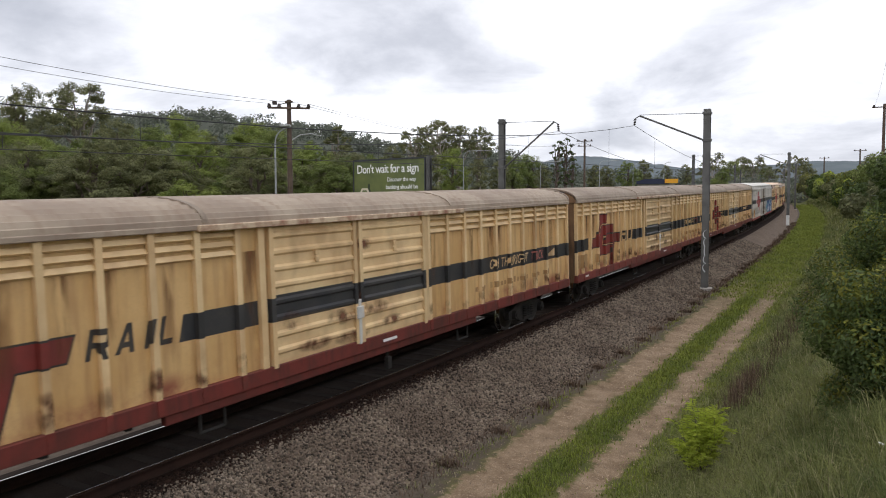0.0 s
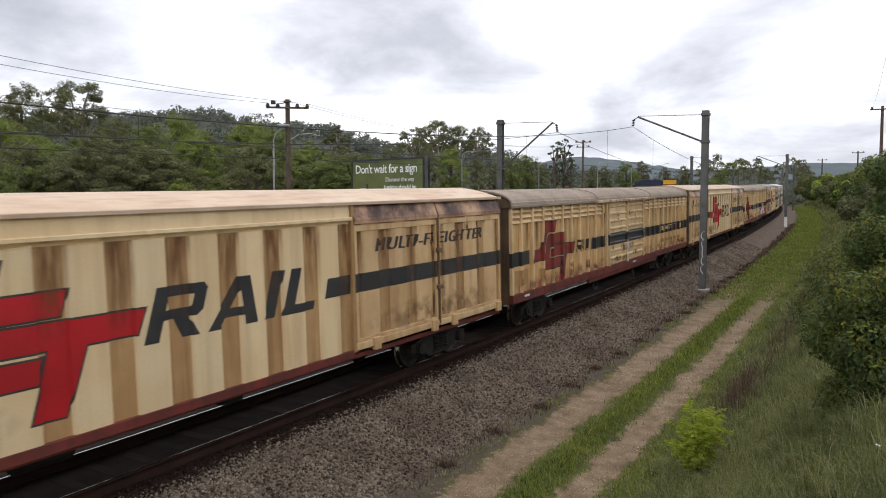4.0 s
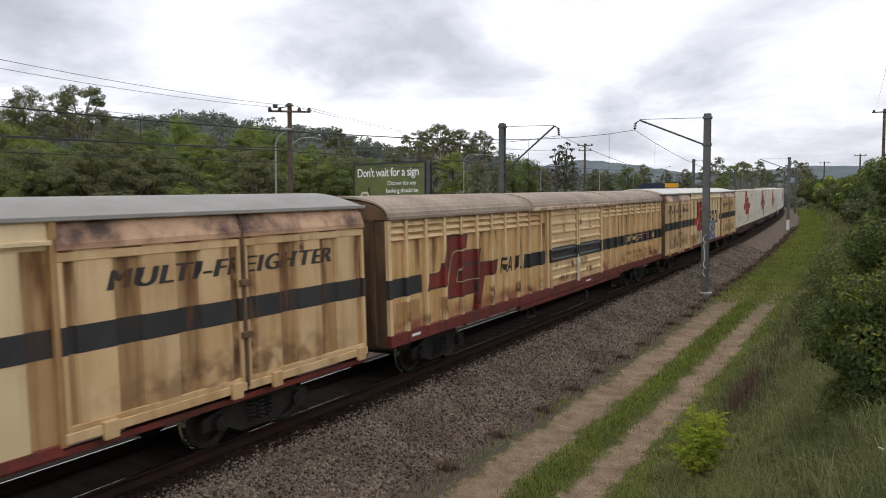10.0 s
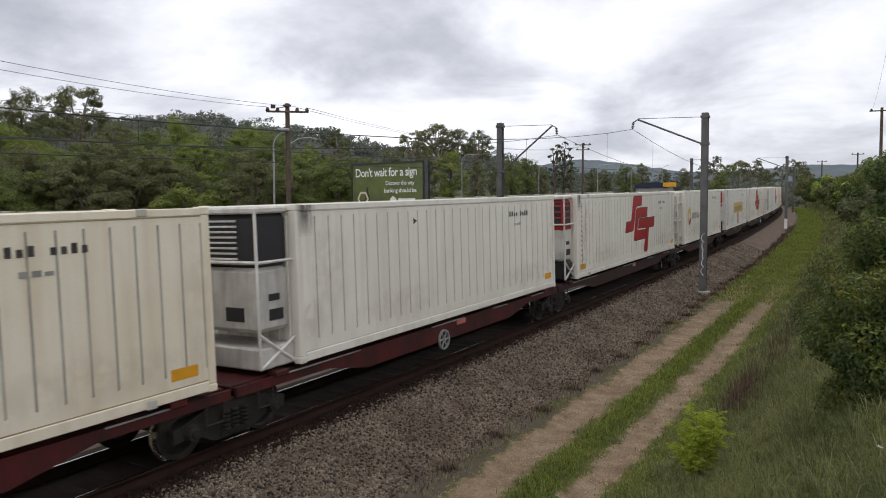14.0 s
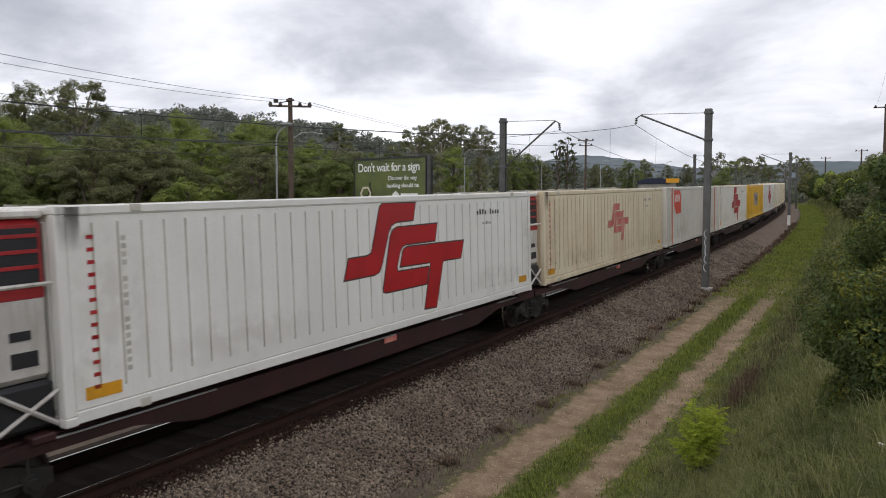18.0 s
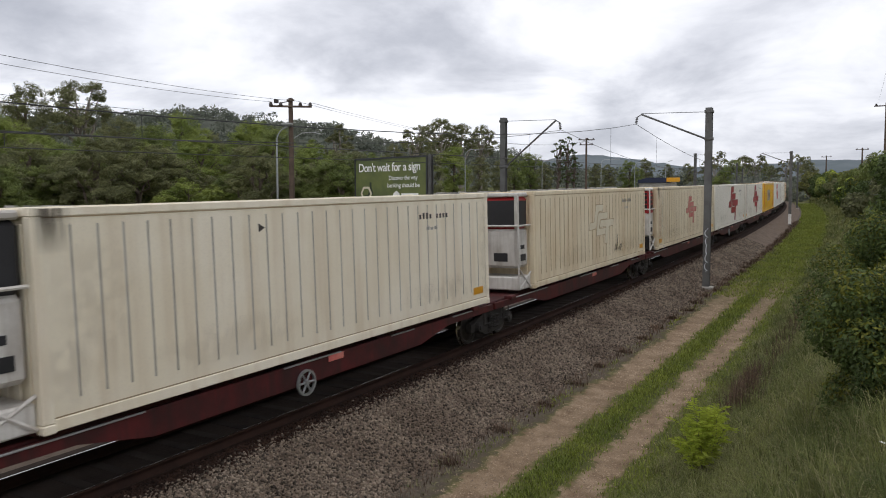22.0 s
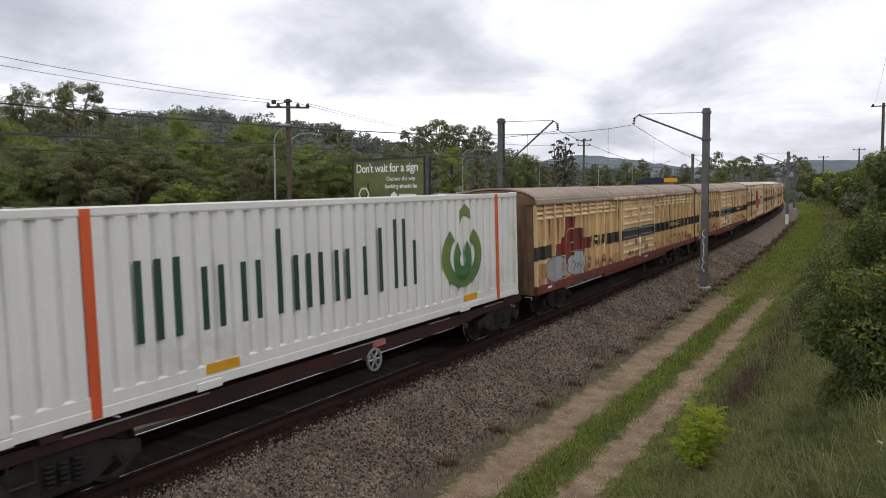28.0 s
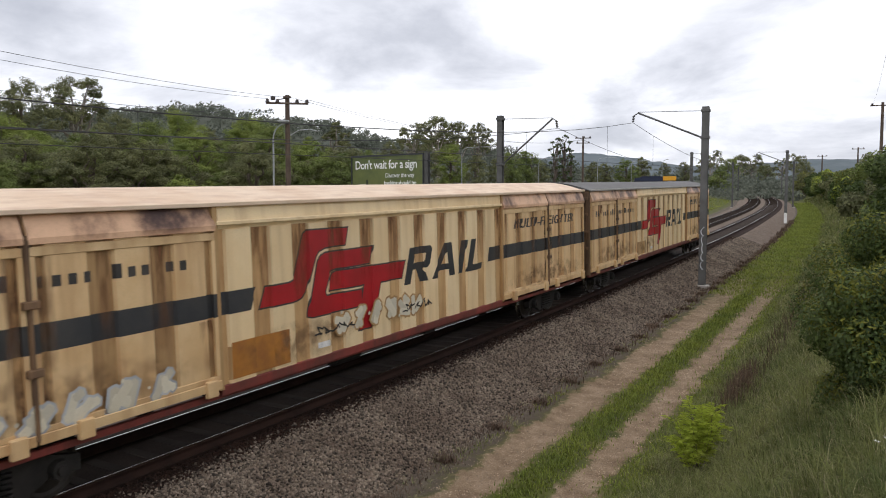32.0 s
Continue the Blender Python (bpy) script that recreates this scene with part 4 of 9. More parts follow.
def overhead_wires(off, first, top):
    t = thing("overhead_wire", "sagging carrier wire and level contact wire on droppers", "overhead wire", "overhead wires", "structure")
    marks = [first + 56.1 * i for i in range(-1, 5)]
    pts, low, drops = [], [], []
    for a, b in zip(marks[:-1], marks[1:]):
        for i in range(14):
            u = i / 14
            s = a + (b - a) * u
            z = top - 4 * 1.62 * u * (1 - u)
            pts.append(spot(s, off, z))
            low.append(spot(s, off, 5.05))
            if i % 3 == 1 and s > 0:
                drops.append(Shape().tube(spot(s, off, 5.05), spot(s, off, z), 0.006, n=5))
    part("carrier_wire", Shape().path(pts, 0.012, 6), "wire", t)
    part("contact_wire", Shape().path(low, 0.010, 6), "wire", t)
    for d in drops:
        part("dropper", d, "wire", t)


overhead_wires(-0.15, 35.8, 7.05)
overhead_wires(-3.9, 35.6, 6.95)


# ---------------------------------------------------------------- poles, lamps, billboard
def power_pole(x, y, ground, top, arms, turn, lean=0.0, label="weathered timber power pole with crossarms and dark insulators"):
    t = thing("power_pole", label, "power pole", "timber power poles", at=(x, y, ground))
    t.rotation_euler = (0, lean, turn)
    h = top - ground
    part("post", Shape().tube((0, 0, -0.4), (0, 0, h), 0.20, 0.14, 12), "timber", t)
    for z, w, spread in arms:
        sh = Shape()
        sh.box(-w / 2, w / 2, -0.20, -0.10, h - z - 0.06, h - z + 0.06, 0, 0.01)
        part("crossarm", sh, "timber", t)
        for u in spread:
            sh = Shape()
            for k in range(3):
                sh.tube((u, -0.15, h - z + 0.06 + k * 0.07), (u, -0.15, h - z + 0.13 + k * 0.07), 0.15 - 0.02 * k, 0.10 - 0.02 * k, 10)
            part("insulator", sh, "insulator", t)
    return t


POLE_A = (-34.6, 36.1)
pole = power_pole(*POLE_A, 1.2, 11.0, [(0.55, 2.7, (-1.25, -0.62, 0.62, 1.25)), (0.15, 0.5, ())], radians(42))
sh = Shape()
sh.box(-1.05, -0.75, -0.16, -0.1, 9.45, 9.7, 0, 0.02)
sh.tube((-0.72, -0.13, 9.45), (0, -0.13, 9.6), 0.03)
part("fuse_bracket", sh, "insulator", pole)
sh = Shape()
sh.path([(0.16, -0.1, 7.2), (0.7, -0.1, 7.55), (1.4, -0.1, 7.62), (1.9, -0.1, 7.5)], 0.03, 6)
part("service_bracket", sh, "galv", pole)
power_pole(-45.6, 115.3, 4.5, 14.6, [(0.3, 2.6, (-1.1, 0.2, 1.1)), (1.1, 2.2, (-0.9, 0.9))], radians(22), label="distant timber power pole with two crossarms")
for dx, dy, d, top in ((-0.033, 0.999, 95, 14.9), (-0.056, 0.998, 180, 15.4), (-0.093, 0.996, 220, 16.2)):
    gs = dy * d
    power_pole(dx * d, dy * d, float(lie(gs, 12.0)) - 1.0, top, [(0.35, 2.4, (-1.0, 1.0))], radians(4), label="timber power pole above the roadside scrub")


def power_lines():
    t = thing("power_line", "thin drooping power wires between timber poles", "power line", kind="structure")
    c, s = math.cos(radians(42)), math.sin(radians(42))
    for u, z, ez, ex in ((-1.25, 10.75, 10.36, -29.6), (0.62, 10.8, 10.2, -27.2), (-1.25, 9.7, 8.9, -29.4)):
        a = Vector((POLE_A[0] + u * c, POLE_A[1] + u * s, z))
        b = Vector((ex, 2.0, ez))
        pts = [a.lerp(b, i / 14) + Vector((0, 0, -0.55 * 4 * (i / 14) * (1 - i / 14))) for i in range(15)]
        part("wire", Shape().path(pts, 0.011, 5), "wire", t)
    for u, z in ((1.25, 10.75), (0.62, 10.75)):
        a = Vector((POLE_A[0] + u * c, POLE_A[1] + u * s, z))
        b = Vector((-45.6 + u, 115.3, 14.2))
        pts = [a.lerp(b, i / 16) + Vector((0, 0, -1.6 * 4 * (i / 16) * (1 - i / 16))) for i in range(17)]
        part("wire", Shape().path(pts, 0.013, 5), "wire", t)
    for u in (-1.0, 1.0):
        a, b = Vector((-3.1 + u, 94.9, 14.6)), Vector((2.2 + u * 1.3, 2.0, 11.5))
        pts = [a.lerp(b, i / 16) + Vector((0, 0, -1.2 * 4 * (i / 16) * (1 - i / 16))) for i in range(17)]
        part("wire", Shape().path(pts, 0.006, 5), "wire", t)


power_lines()


def street_lamp(x, y, ground, top, reach, turn):
    t = thing("street_lamp", "slim galvanised street lamp with a curved outreach arm", "street lamp", "street lamps along the road", at=(x, y, ground))
    t.rotation_euler = (0, 0, turn)
    h = top - ground
    part("column", Shape().tube((0, 0, -0.3), (0, 0, h - 1.0), 0.075, 0.055, 12), "galv", t)
    pts = [(0, 0, h - 1.0)]
    for i in range(1, 9):
        a = math.pi / 2 * i / 8
        pts.append((1.0 - math.cos(a), 0, h - 1.0 + math.sin(a) * 1.0))
    pts.append((reach, 0, h + 0.12))
    part("arm", Shape().path(pts, 0.045, 8), "galv", t)
    sh = Shape()
    sh.box(reach - 0.05, reach + 0.65, -0.14, 0.14, h + 0.04, h + 0.18, 0, 0.04)
    part("lantern", sh, "galv", t)


for px, py, top, reach in ((-35.3, 35.5, 9.2, 0.4), (-58.7, 98.9, 12.3, 4.6), (-63.0, 136.0, 12.5, 3.2), (-62.0, 166.0, 14.0, 3.6), (-57.0, 175.0, 13.6, 3.6), (-54.5, 192.0, 14.6, 1.0)):
    g = lie(py, -48.0)
    street_lamp(px, py, float(g), top, reach, radians(28))


def text_faces(body, size, spacing=1.0, bold=0.0):
    """Flat letters in the built-in font, as a bmesh in the x-y plane."""
    cu = bpy.data.curves.new("lettering", "FONT")
    cu.body, cu.size, cu.resolution_u = body, size, 3
    cu.space_character = spacing
    cu.offset = bold
    ob = bpy.data.objects.new("lettering", cu)
    scene.collection.objects.link(ob)
    deps = bpy.context.evaluated_depsgraph_get()
    me = bpy.data.meshes.new_from_object(ob.evaluated_get(deps))
    bm = bmesh.new()
    bm.from_mesh(me)
    bpy.data.objects.remove(ob)
    bpy.data.curves.remove(cu)
    bpy.data.meshes.remove(me)
    return bm


def fit_faces(bm, x0, x1, y0, y1, slant=0.0):
    """Stretch flat faces into a box, with an optional lean."""
    xs, ys = [v.co.x for v in bm.verts], [v.co.y for v in bm.verts]
    a, b, c, d = min(xs), max(xs), min(ys), max(ys)
    for v in bm.verts:
        u, w = (v.co.x - a) / (b - a), (v.co.y - c) / (d - c)
        v.co.x, v.co.y = x0 + u * (x1 - x0 - slant) + slant * w, y0 + w * (y1 - y0)
    return bm


CAPS = {
    "R": (1.02, [[(0, 0), (0.26, 0), (0.26, 1), (0, 1)], [(0.26, 0.80), (0.98, 0.80), (0.98, 0.90), (0.88, 1), (0.26, 1)], [(0.74, 0.56), (0.98, 0.56), (0.98, 0.80), (0.74, 0.80)],
                 [(0.26, 0.38), (0.88, 0.38), (0.98, 0.48), (0.98, 0.56), (0.26, 0.56)], [(0.46, 0.38), (0.74, 0.38), (1.02, 0), (0.72, 0)]]),
    "A": (1.08, [[(0, 0), (0.27, 0), (0.54, 0.72), (0.54, 1), (0.40, 1)], [(1.08, 0), (0.68, 1), (0.54, 1), (0.54, 0.72), (0.81, 0)], [(0.345, 0.20), (0.735, 0.20), (0.6675, 0.38), (0.4125, 0.38)]]),
    "I": (0.28, [[(0, 0), (0.28, 0), (0.28, 1), (0, 1)]]),
    "L": (0.86, [[(0, 0), (0.27, 0), (0.27, 1), (0, 1)], [(0.27, 0), (0.86, 0), (0.86, 0.20), (0.27, 0.20)]]),
}


def capitals(word, x0, x1, y0, y1, gap, slant):
    """Heavy square-cut capitals as flat polygons."""
    total = sum(CAPS[c][0] for c in word) + gap * (len(word) - 1)
    k, at, out = (x1 - x0 - slant) / total, 0.0, []
    for c in word:
        out += [[(x0 + (at + a) * k + slant * b, y0 + (y1 - y0) * b) for a, b in poly] for poly in CAPS[c][1]]
        at += CAPS[c][0] + gap
    return out


def billboard():
    a, b = Vector((-31.9, 39.4, 0)), Vector((-25.9, 38.9, 0))
    t = thing("billboard", "olive green roadside billboard with white lettering on steel posts", "billboard")
    w = (b - a).length
    ang = math.atan2(b.y - a.y, b.x - a.x)
    t.matrix_basis = Matrix.Translation((a.x, a.y, 0)) @ Matrix.Rotation(ang, 4, "Z")
    z0, z1 = 3.95, 7.05
    sh = Shape()
    sh.box(0, w, -0.02, 0.16, z0, z1, 0, 0.01)
    part("panel", sh, "sign_green", t)
    sh = Shape()
    for q in ((-0.08, 0, -0.06, 0.2, z0 - 0.08, z1 + 0.08), (w, w + 0.08, -0.06, 0.2, z0 - 0.08, z1 + 0.08), (0, w, -0.06, 0.2, z1, z1 + 0.10), (0, w, -0.06, 0.2, z0 - 0.10, z0)):
        sh.box(*q)
    part("frame", sh, "sign_frame", t)
    for u in (w + 0.26, w * 0.45, 0.5):
        sh = Shape()
        h_column(sh, u, 0.36 if u < w else 0.1, 0.0, z1 + 0.12 if u > w else z1 - 0.5, 0.26, 0.26)
        part("post", sh, "mast", t)
    for body, u0, u1, v0, v1 in (("Don't wait for a sign", 0.30, 5.55, 6.06, 6.82), ("Discover the way", 2.95, 5.35, 5.58, 5.94), ("banking should be", 2.82, 5.50, 5.10, 5.46)):
        bm = fit_faces(text_faces(body, 1.0, 0.92, 0.012), u0, u1, v0, v1)
        for v in bm.verts:
            v.co = Vector((v.co.x, -0.026, v.co.y))
        me = bpy.data.meshes.new("lettering")
        bm.to_mesh(me)
        bm.free()
        me.materials.append(M["white_print"])
        put("lettering", me, t, "white sans-serif lettering")
    sh = Shape()
    sh.poly([(3.3, -0.026, 4.50), (3.85, -0.026, 4.50), (3.85, -0.026, 4.78), (3.57, -0.026, 4.98), (3.3, -0.026, 4.78)])
    sh.box(4.0, 5.4, -0.026, -0.022, 4.62, 4.80)
    part("bank_badge", sh, "white_print", t)
    sh = Shape()
    for cx, cz, r in ((1.0, 4.35, 0.5), (1.75, 4.3, 0.42)):
        sh.poly([(cx + r * math.cos(k * 0.42), -0.024, cz + r * 0.75 * math.sin(k * 0.42)) for k in range(15)])
    sh.box(1.25, 1.42, -0.026, -0.022, 4.7, 5.55)
    sh.poly([(1.1, -0.025, 4.7), (1.6, -0.025, 4.75), (1.45, -0.025, 5.2), (1.2, -0.025, 5.1)])
    part("picture", sh, "dark_print", t, "dark blurred picture of plants")
    sh = Shape()
    for j in range(6):
        p, q = j * math.pi / 3, (j + 1) * math.pi / 3
        sh.poly([(0.95 + r * math.cos(w), -0.030, 4.82 + r * math.sin(w)) for r, w in ((0.52, p), (0.52, q), (0.36, q), (0.36, p))])
    part("hexagon", sh, "ghost", t, "pale printed hexagon")


billboard()


def roadside():
    road = sweep("road", [(-52.0, 3.06), (-43.0, 3.06)], -600, 600, 6.0, 0.0, ["asphalt"], tilt=False, close=False)
    tagged(new("road", road), "grey asphalt road beyond the railway", "road", kind="structure")
    t = thing("road_barrier", "long pale concrete road barrier in sections", "barrier", kind="structure")
    sh = Shape()
    sh.box(-0.14, 0.14, -2.95, 2.95, -0.3, 1.05, 0, 0.03)
    sh.box(-0.24, 0.24, -2.95, 2.95, -0.3, 0.25, 0, 0.03)
    me = sh.mesh("section", ["concrete"])
    for i in range(34):
        s = -20 + i * 6.0
        ob = put("section", me, t)
        ob.matrix_local = Matrix.Translation(spot(s, -35.0, 2.35)) @ Matrix.Rotation(heading(s), 4, "Z")
    t = thing("shop_building", "low navy shop building with a yellow corner sign", "building", at=(-42.0, 142.0, float(lie(142, -26.0))))
    t.rotation_euler = (0, 0, radians(16))
    z = 10.1 - t.location.z
    sh = Shape()
    sh.box(-3.2, 3.6, 0, 9, -1, z - 2.2, 0, 0.05)
    part("wall", sh, "concrete", t)
    sh = Shape()
    sh.poly([(-3.4, -0.3, z - 2.2), (2.6, -0.3, z - 2.2), (2.6, -0.3, z - 1.55), (1.2, -0.3, z - 1.25), (-1.8, -0.3, z - 1.25), (-2.9, -0.3, z - 1.6)])
    sh.box(-3.4, 2.6, -0.29, 9, z - 2.25, z - 1.6, 0, 0.03)
    part("fascia", sh, "navy", t, "dark navy fascia")
    sh = Shape()
    sh.box(1.8, 4.2, -0.42, -0.2, z - 2.1, z - 1.3, 0, 0.02)
    part("sign_panel", sh, "plate_yellow", t, "amber yellow sign panel")


roadside()


# ---------------------------------------------------------------- hills and plants
def leaves(rng, centres, radii, count, size, flat=0.75, shell=0.45, cores=None):
    """Small leaf blades scattered through rounded masses: corners and faces of diamonds."""
    centres, radii = np.asarray(centres, float), np.asarray(radii, float)
    w = radii ** 2
    k = rng.choice(len(centres), count, p=w / w.sum())
    d = rng.normal(size=(count, 3))
    d /= np.linalg.norm(d, axis=1)[:, None]
    r = radii[k] * (shell + (1 - shell) * rng.random(count) ** 0.5) * (0.85 + 0.3 * rng.random(count))
    p = centres[k] + d * r[:, None] * np.array([1, 1, flat])
    nrm = d + rng.normal(0, 0.55, (count, 3)) + np.array([0, 0, 0.35])
    if cores is not None:
        out = p - np.asarray(cores, float)[k]
        out /= np.linalg.norm(out, axis=1)[:, None] + 1e-6
        nrm = 0.9 * out + 0.3 * d + rng.normal(0, 0.45, (count, 3)) + np.array([0, 0, 0.10])
    nrm /= np.linalg.norm(nrm, axis=1)[:, None]
    a = np.cross(nrm, rng.normal(size=(count, 3)))
    a /= np.linalg.norm(a, axis=1)[:, None]
    b = np.cross(nrm, a)
    s = size * (0.55 + 0.9 * rng.random(count))
    a, b = a * s[:, None], b * (s * 0.42)[:, None]
    v = np.stack([p - a, p + b, p + a, p - b], 1).reshape(-1, 3)
    f = np.arange(count * 4).reshape(-1, 4)
    return v, f


def hill_ridge(name, label, d0, d1, crest, mat, seed, a0, a1, n=120, rows=10, lumps=0, lump=3.0):
    """A wooded ridge seen from the line: crest gives heights over bearings in degrees left of the y axis."""
    rng = np.random.default_rng(seed)
    ang = np.radians(np.linspace(a0, a1, n))
    h = np.interp(np.degrees(ang), [c[0] for c in crest], [c[1] for c in crest])
    v = []
    for r in range(rows):
        u = r / (rows - 1)
        d = d0 + (d1 - d0) * u
        z = 2 + (h - 2) * math.sin(u * math.pi / 2) + rng.normal(0, 0.012, n) * h * (u > 0)
        v.append(np.stack([-np.sin(ang) * d, np.cos(ang) * d, z], -1))
    v.append(np.stack([-np.sin(ang) * (d1 + 200), np.cos(ang) * (d1 + 200), h * 0.2], -1))
    v = np.concatenate(v)
    i = (np.arange(rows)[:, None] * n + np.arange(n - 1)[None]).ravel()
    f = np.stack([i, i + n, i + n + 1, i + 1], -1)
    ob = tagged(new(name, raw_mesh(name, v, f, [mat], smooth=True)), label, "hill", kind="structure")
    if lumps:
        an = np.radians(a0 + (a1 - a0) * rng.random(lumps))
        u = rng.random(lumps) ** 0.6
        hh = np.interp(np.degrees(an), [c[0] for c in crest], [c[1] for c in crest])
        d = d0 + (d1 - d0) * u
        z = 2 + (hh - 2) * np.sin(u * math.pi / 2)
        p = np.stack([-np.sin(an) * d, np.cos(an) * d, z + 0.6 * lump], -1)
        # each crown is a few leafy clumps of its own height
        k = 3
        q = np.repeat(p, k, 0) + rng.normal(0, 1, (lumps * k, 3)) * np.array([0.8, 0.8, 0.45]) * lump
        q[:, 2] += np.repeat(rng.normal(0, 0.35, lumps) * lump, k)
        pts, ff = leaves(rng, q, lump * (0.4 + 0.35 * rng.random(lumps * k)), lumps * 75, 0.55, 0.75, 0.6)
        tagged(new("far_woods", raw_mesh("far_woods", pts, ff, ["woods"])), "haze-greyed gum woods covering the hillside", "woods", kind="stuff")
    return ob


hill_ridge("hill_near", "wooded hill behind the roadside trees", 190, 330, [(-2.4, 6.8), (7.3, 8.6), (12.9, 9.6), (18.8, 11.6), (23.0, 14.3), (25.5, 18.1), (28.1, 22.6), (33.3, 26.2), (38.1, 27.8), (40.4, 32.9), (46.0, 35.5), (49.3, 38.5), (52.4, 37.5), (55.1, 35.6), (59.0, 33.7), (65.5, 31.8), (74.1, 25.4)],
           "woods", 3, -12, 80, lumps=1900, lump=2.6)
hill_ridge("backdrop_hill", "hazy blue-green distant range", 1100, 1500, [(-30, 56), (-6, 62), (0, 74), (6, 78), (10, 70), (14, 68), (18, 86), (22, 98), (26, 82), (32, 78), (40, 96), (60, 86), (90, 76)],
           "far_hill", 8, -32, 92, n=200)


def limb_path(sh, a, b, r0, r1, rng, wob, n=5, m=0):
    a, b = Vector(a), Vector(b)
    last = a
    for i in range(1, n + 1):
        u = i / n
        p = a.lerp(b, u) + Vector(rng.normal(0, wob, 3)) * (1 if i < n else 0)
        sh.tube(last, p, r0 + (r1 - r0) * (i - 1) / n, r0 + (r1 - r0) * u, 7, m, caps=False)
        last = p


def make_tree(seed, h, spread, clumps, count, size, leaf, bark, crown_from, tall=False):
    """Trunk, limbs and a leafy crown of billowing lobes, each made of many small sprays: two meshes."""
    rng = np.random.default_rng(seed)
    sh = Shape()
    top = Vector((rng.normal(0, 0.04) * h, rng.normal(0, 0.04) * h, h * 0.82))
    limb_path(sh, (0, 0, -0.6), top, 0.028 * h, 0.008 * h, rng, 0.012 * h, 7)
    cen, rad, core = [], [], []
    lobes = max(9, clumps // (4 if tall else 5))
    for i in range(lobes):
        w = (i + 0.5 * rng.random()) / lobes
        u = crown_from + (0.94 - crown_from) * w
        ang = i * 2.4 + rng.normal(0, 0.3)
        shape = math.sin((0.16 + 0.80 * w) * math.pi) ** 0.7 if not tall else 0.55 + 0.45 * math.sin(w * math.pi)
        wide = spread * shape * (0.40 + 0.30 * rng.random())
        c = Vector((math.cos(ang) * wide, math.sin(ang) * wide, u * h))
        big = spread * ((0.25 + 0.15 * rng.random()) if tall else (0.34 + 0.20 * rng.random())) * (0.70 + 0.30 * shape)
        base = Vector((0, 0, h * max(0.15, u - 0.26)))
        limb_path(sh, base, c, 0.011 * h, 0.003 * h, rng, 0.012 * h, 4)
        for k in range(14 if tall else 34):
            d = Vector(rng.normal(0, 1, 3)).normalized()
            if d.z < -0.6:
                d.z *= -0.6
            r = big * (0.16 + 0.20 * rng.random())
            q = c + Vector((d.x, d.y, d.z * (0.75 if tall else 1.05))) * (big * (0.66 + 0.34 * rng.random()))
            cen.append(tuple(q))
            rad.append(r)
            core.append(tuple(c - Vector((0, 0, big * 0.25))))
            if tall and k % 3 == 0:
                limb_path(sh, c, q, 0.003 * h, 0.0015 * h, rng, 0.006 * h, 3)
    v, f = leaves(rng, cen, rad, count, size, 0.9, 0.25, core)
    k = h / v[:, 2].max()
    v[:, 2] *= k
    sh.v = [(p[0], p[1], p[2] * k) for p in sh.v]
    return sh.mesh("trunk", [bark]), raw_mesh("crown", v, f, [leaf])


TREES = [
    make_tree(11, 13.0, 4.4, 70, 52000, 0.088, "leaf", "bark", 0.04),
    make_tree(12, 14.0, 4.0, 64, 48000, 0.088, "leaf_olive", "bark", 0.06),
    make_tree(13, 12.0, 4.8, 76, 52000, 0.088, "leaf", "bark", 0.03),
    make_tree(14, 18.0, 4.4, 34, 15000, 0.12, "leaf_olive", "bark_pale", 0.48, tall=True),
    make_tree(15, 16.0, 5.0, 44, 15000, 0.11, "leaf_olive", "bark_pale", 0.58, tall=True),
    make_tree(16, 9.0, 3.6, 50, 20000, 0.11, "leaf_fresh", "bark", 0.05),
    make_tree(17, 15.0, 2.3, 70, 5000, 0.13, "leaf_dark", "bark", 0.15, tall=True),
    make_tree(18, 12.5, 4.3, 70, 52000, 0.085, "leaf_fresh", "bark", 0.04),
]
KIND = ["dense green roadside tree with rounded leafy masses", "dense olive green gum tree by the road", "broad dark green tree leafy to the ground", "tall open-crowned gum tree with a pale trunk",
        "flat-topped gum tree with bare pale limbs", "fresh yellow-green young tree by the road", "slender dark she-oak with wispy foliage", "light green leafy tree beside the road"]


def plant_tree(kind, x, y, ground, scale, turn, group="roadside trees", sq=1.0):
    trunk, crown = TREES[kind]
    t = thing("tree", KIND[kind], "tree", group, at=(x, y, ground))
    t.rotation_euler = (0, 0, turn)
    t.scale = (scale * sq, scale * sq, scale)
    put("trunk", trunk, t)
    put("crown", crown, t)
    return t


def bearing(px, d):
    """A place d metres out on the bearing that shows at px across the view at the clip's start."""
    a = radians(32.28) - math.atan((px - 784) / 1321.6)
    return -math.sin(a) * d, math.cos(a) * d


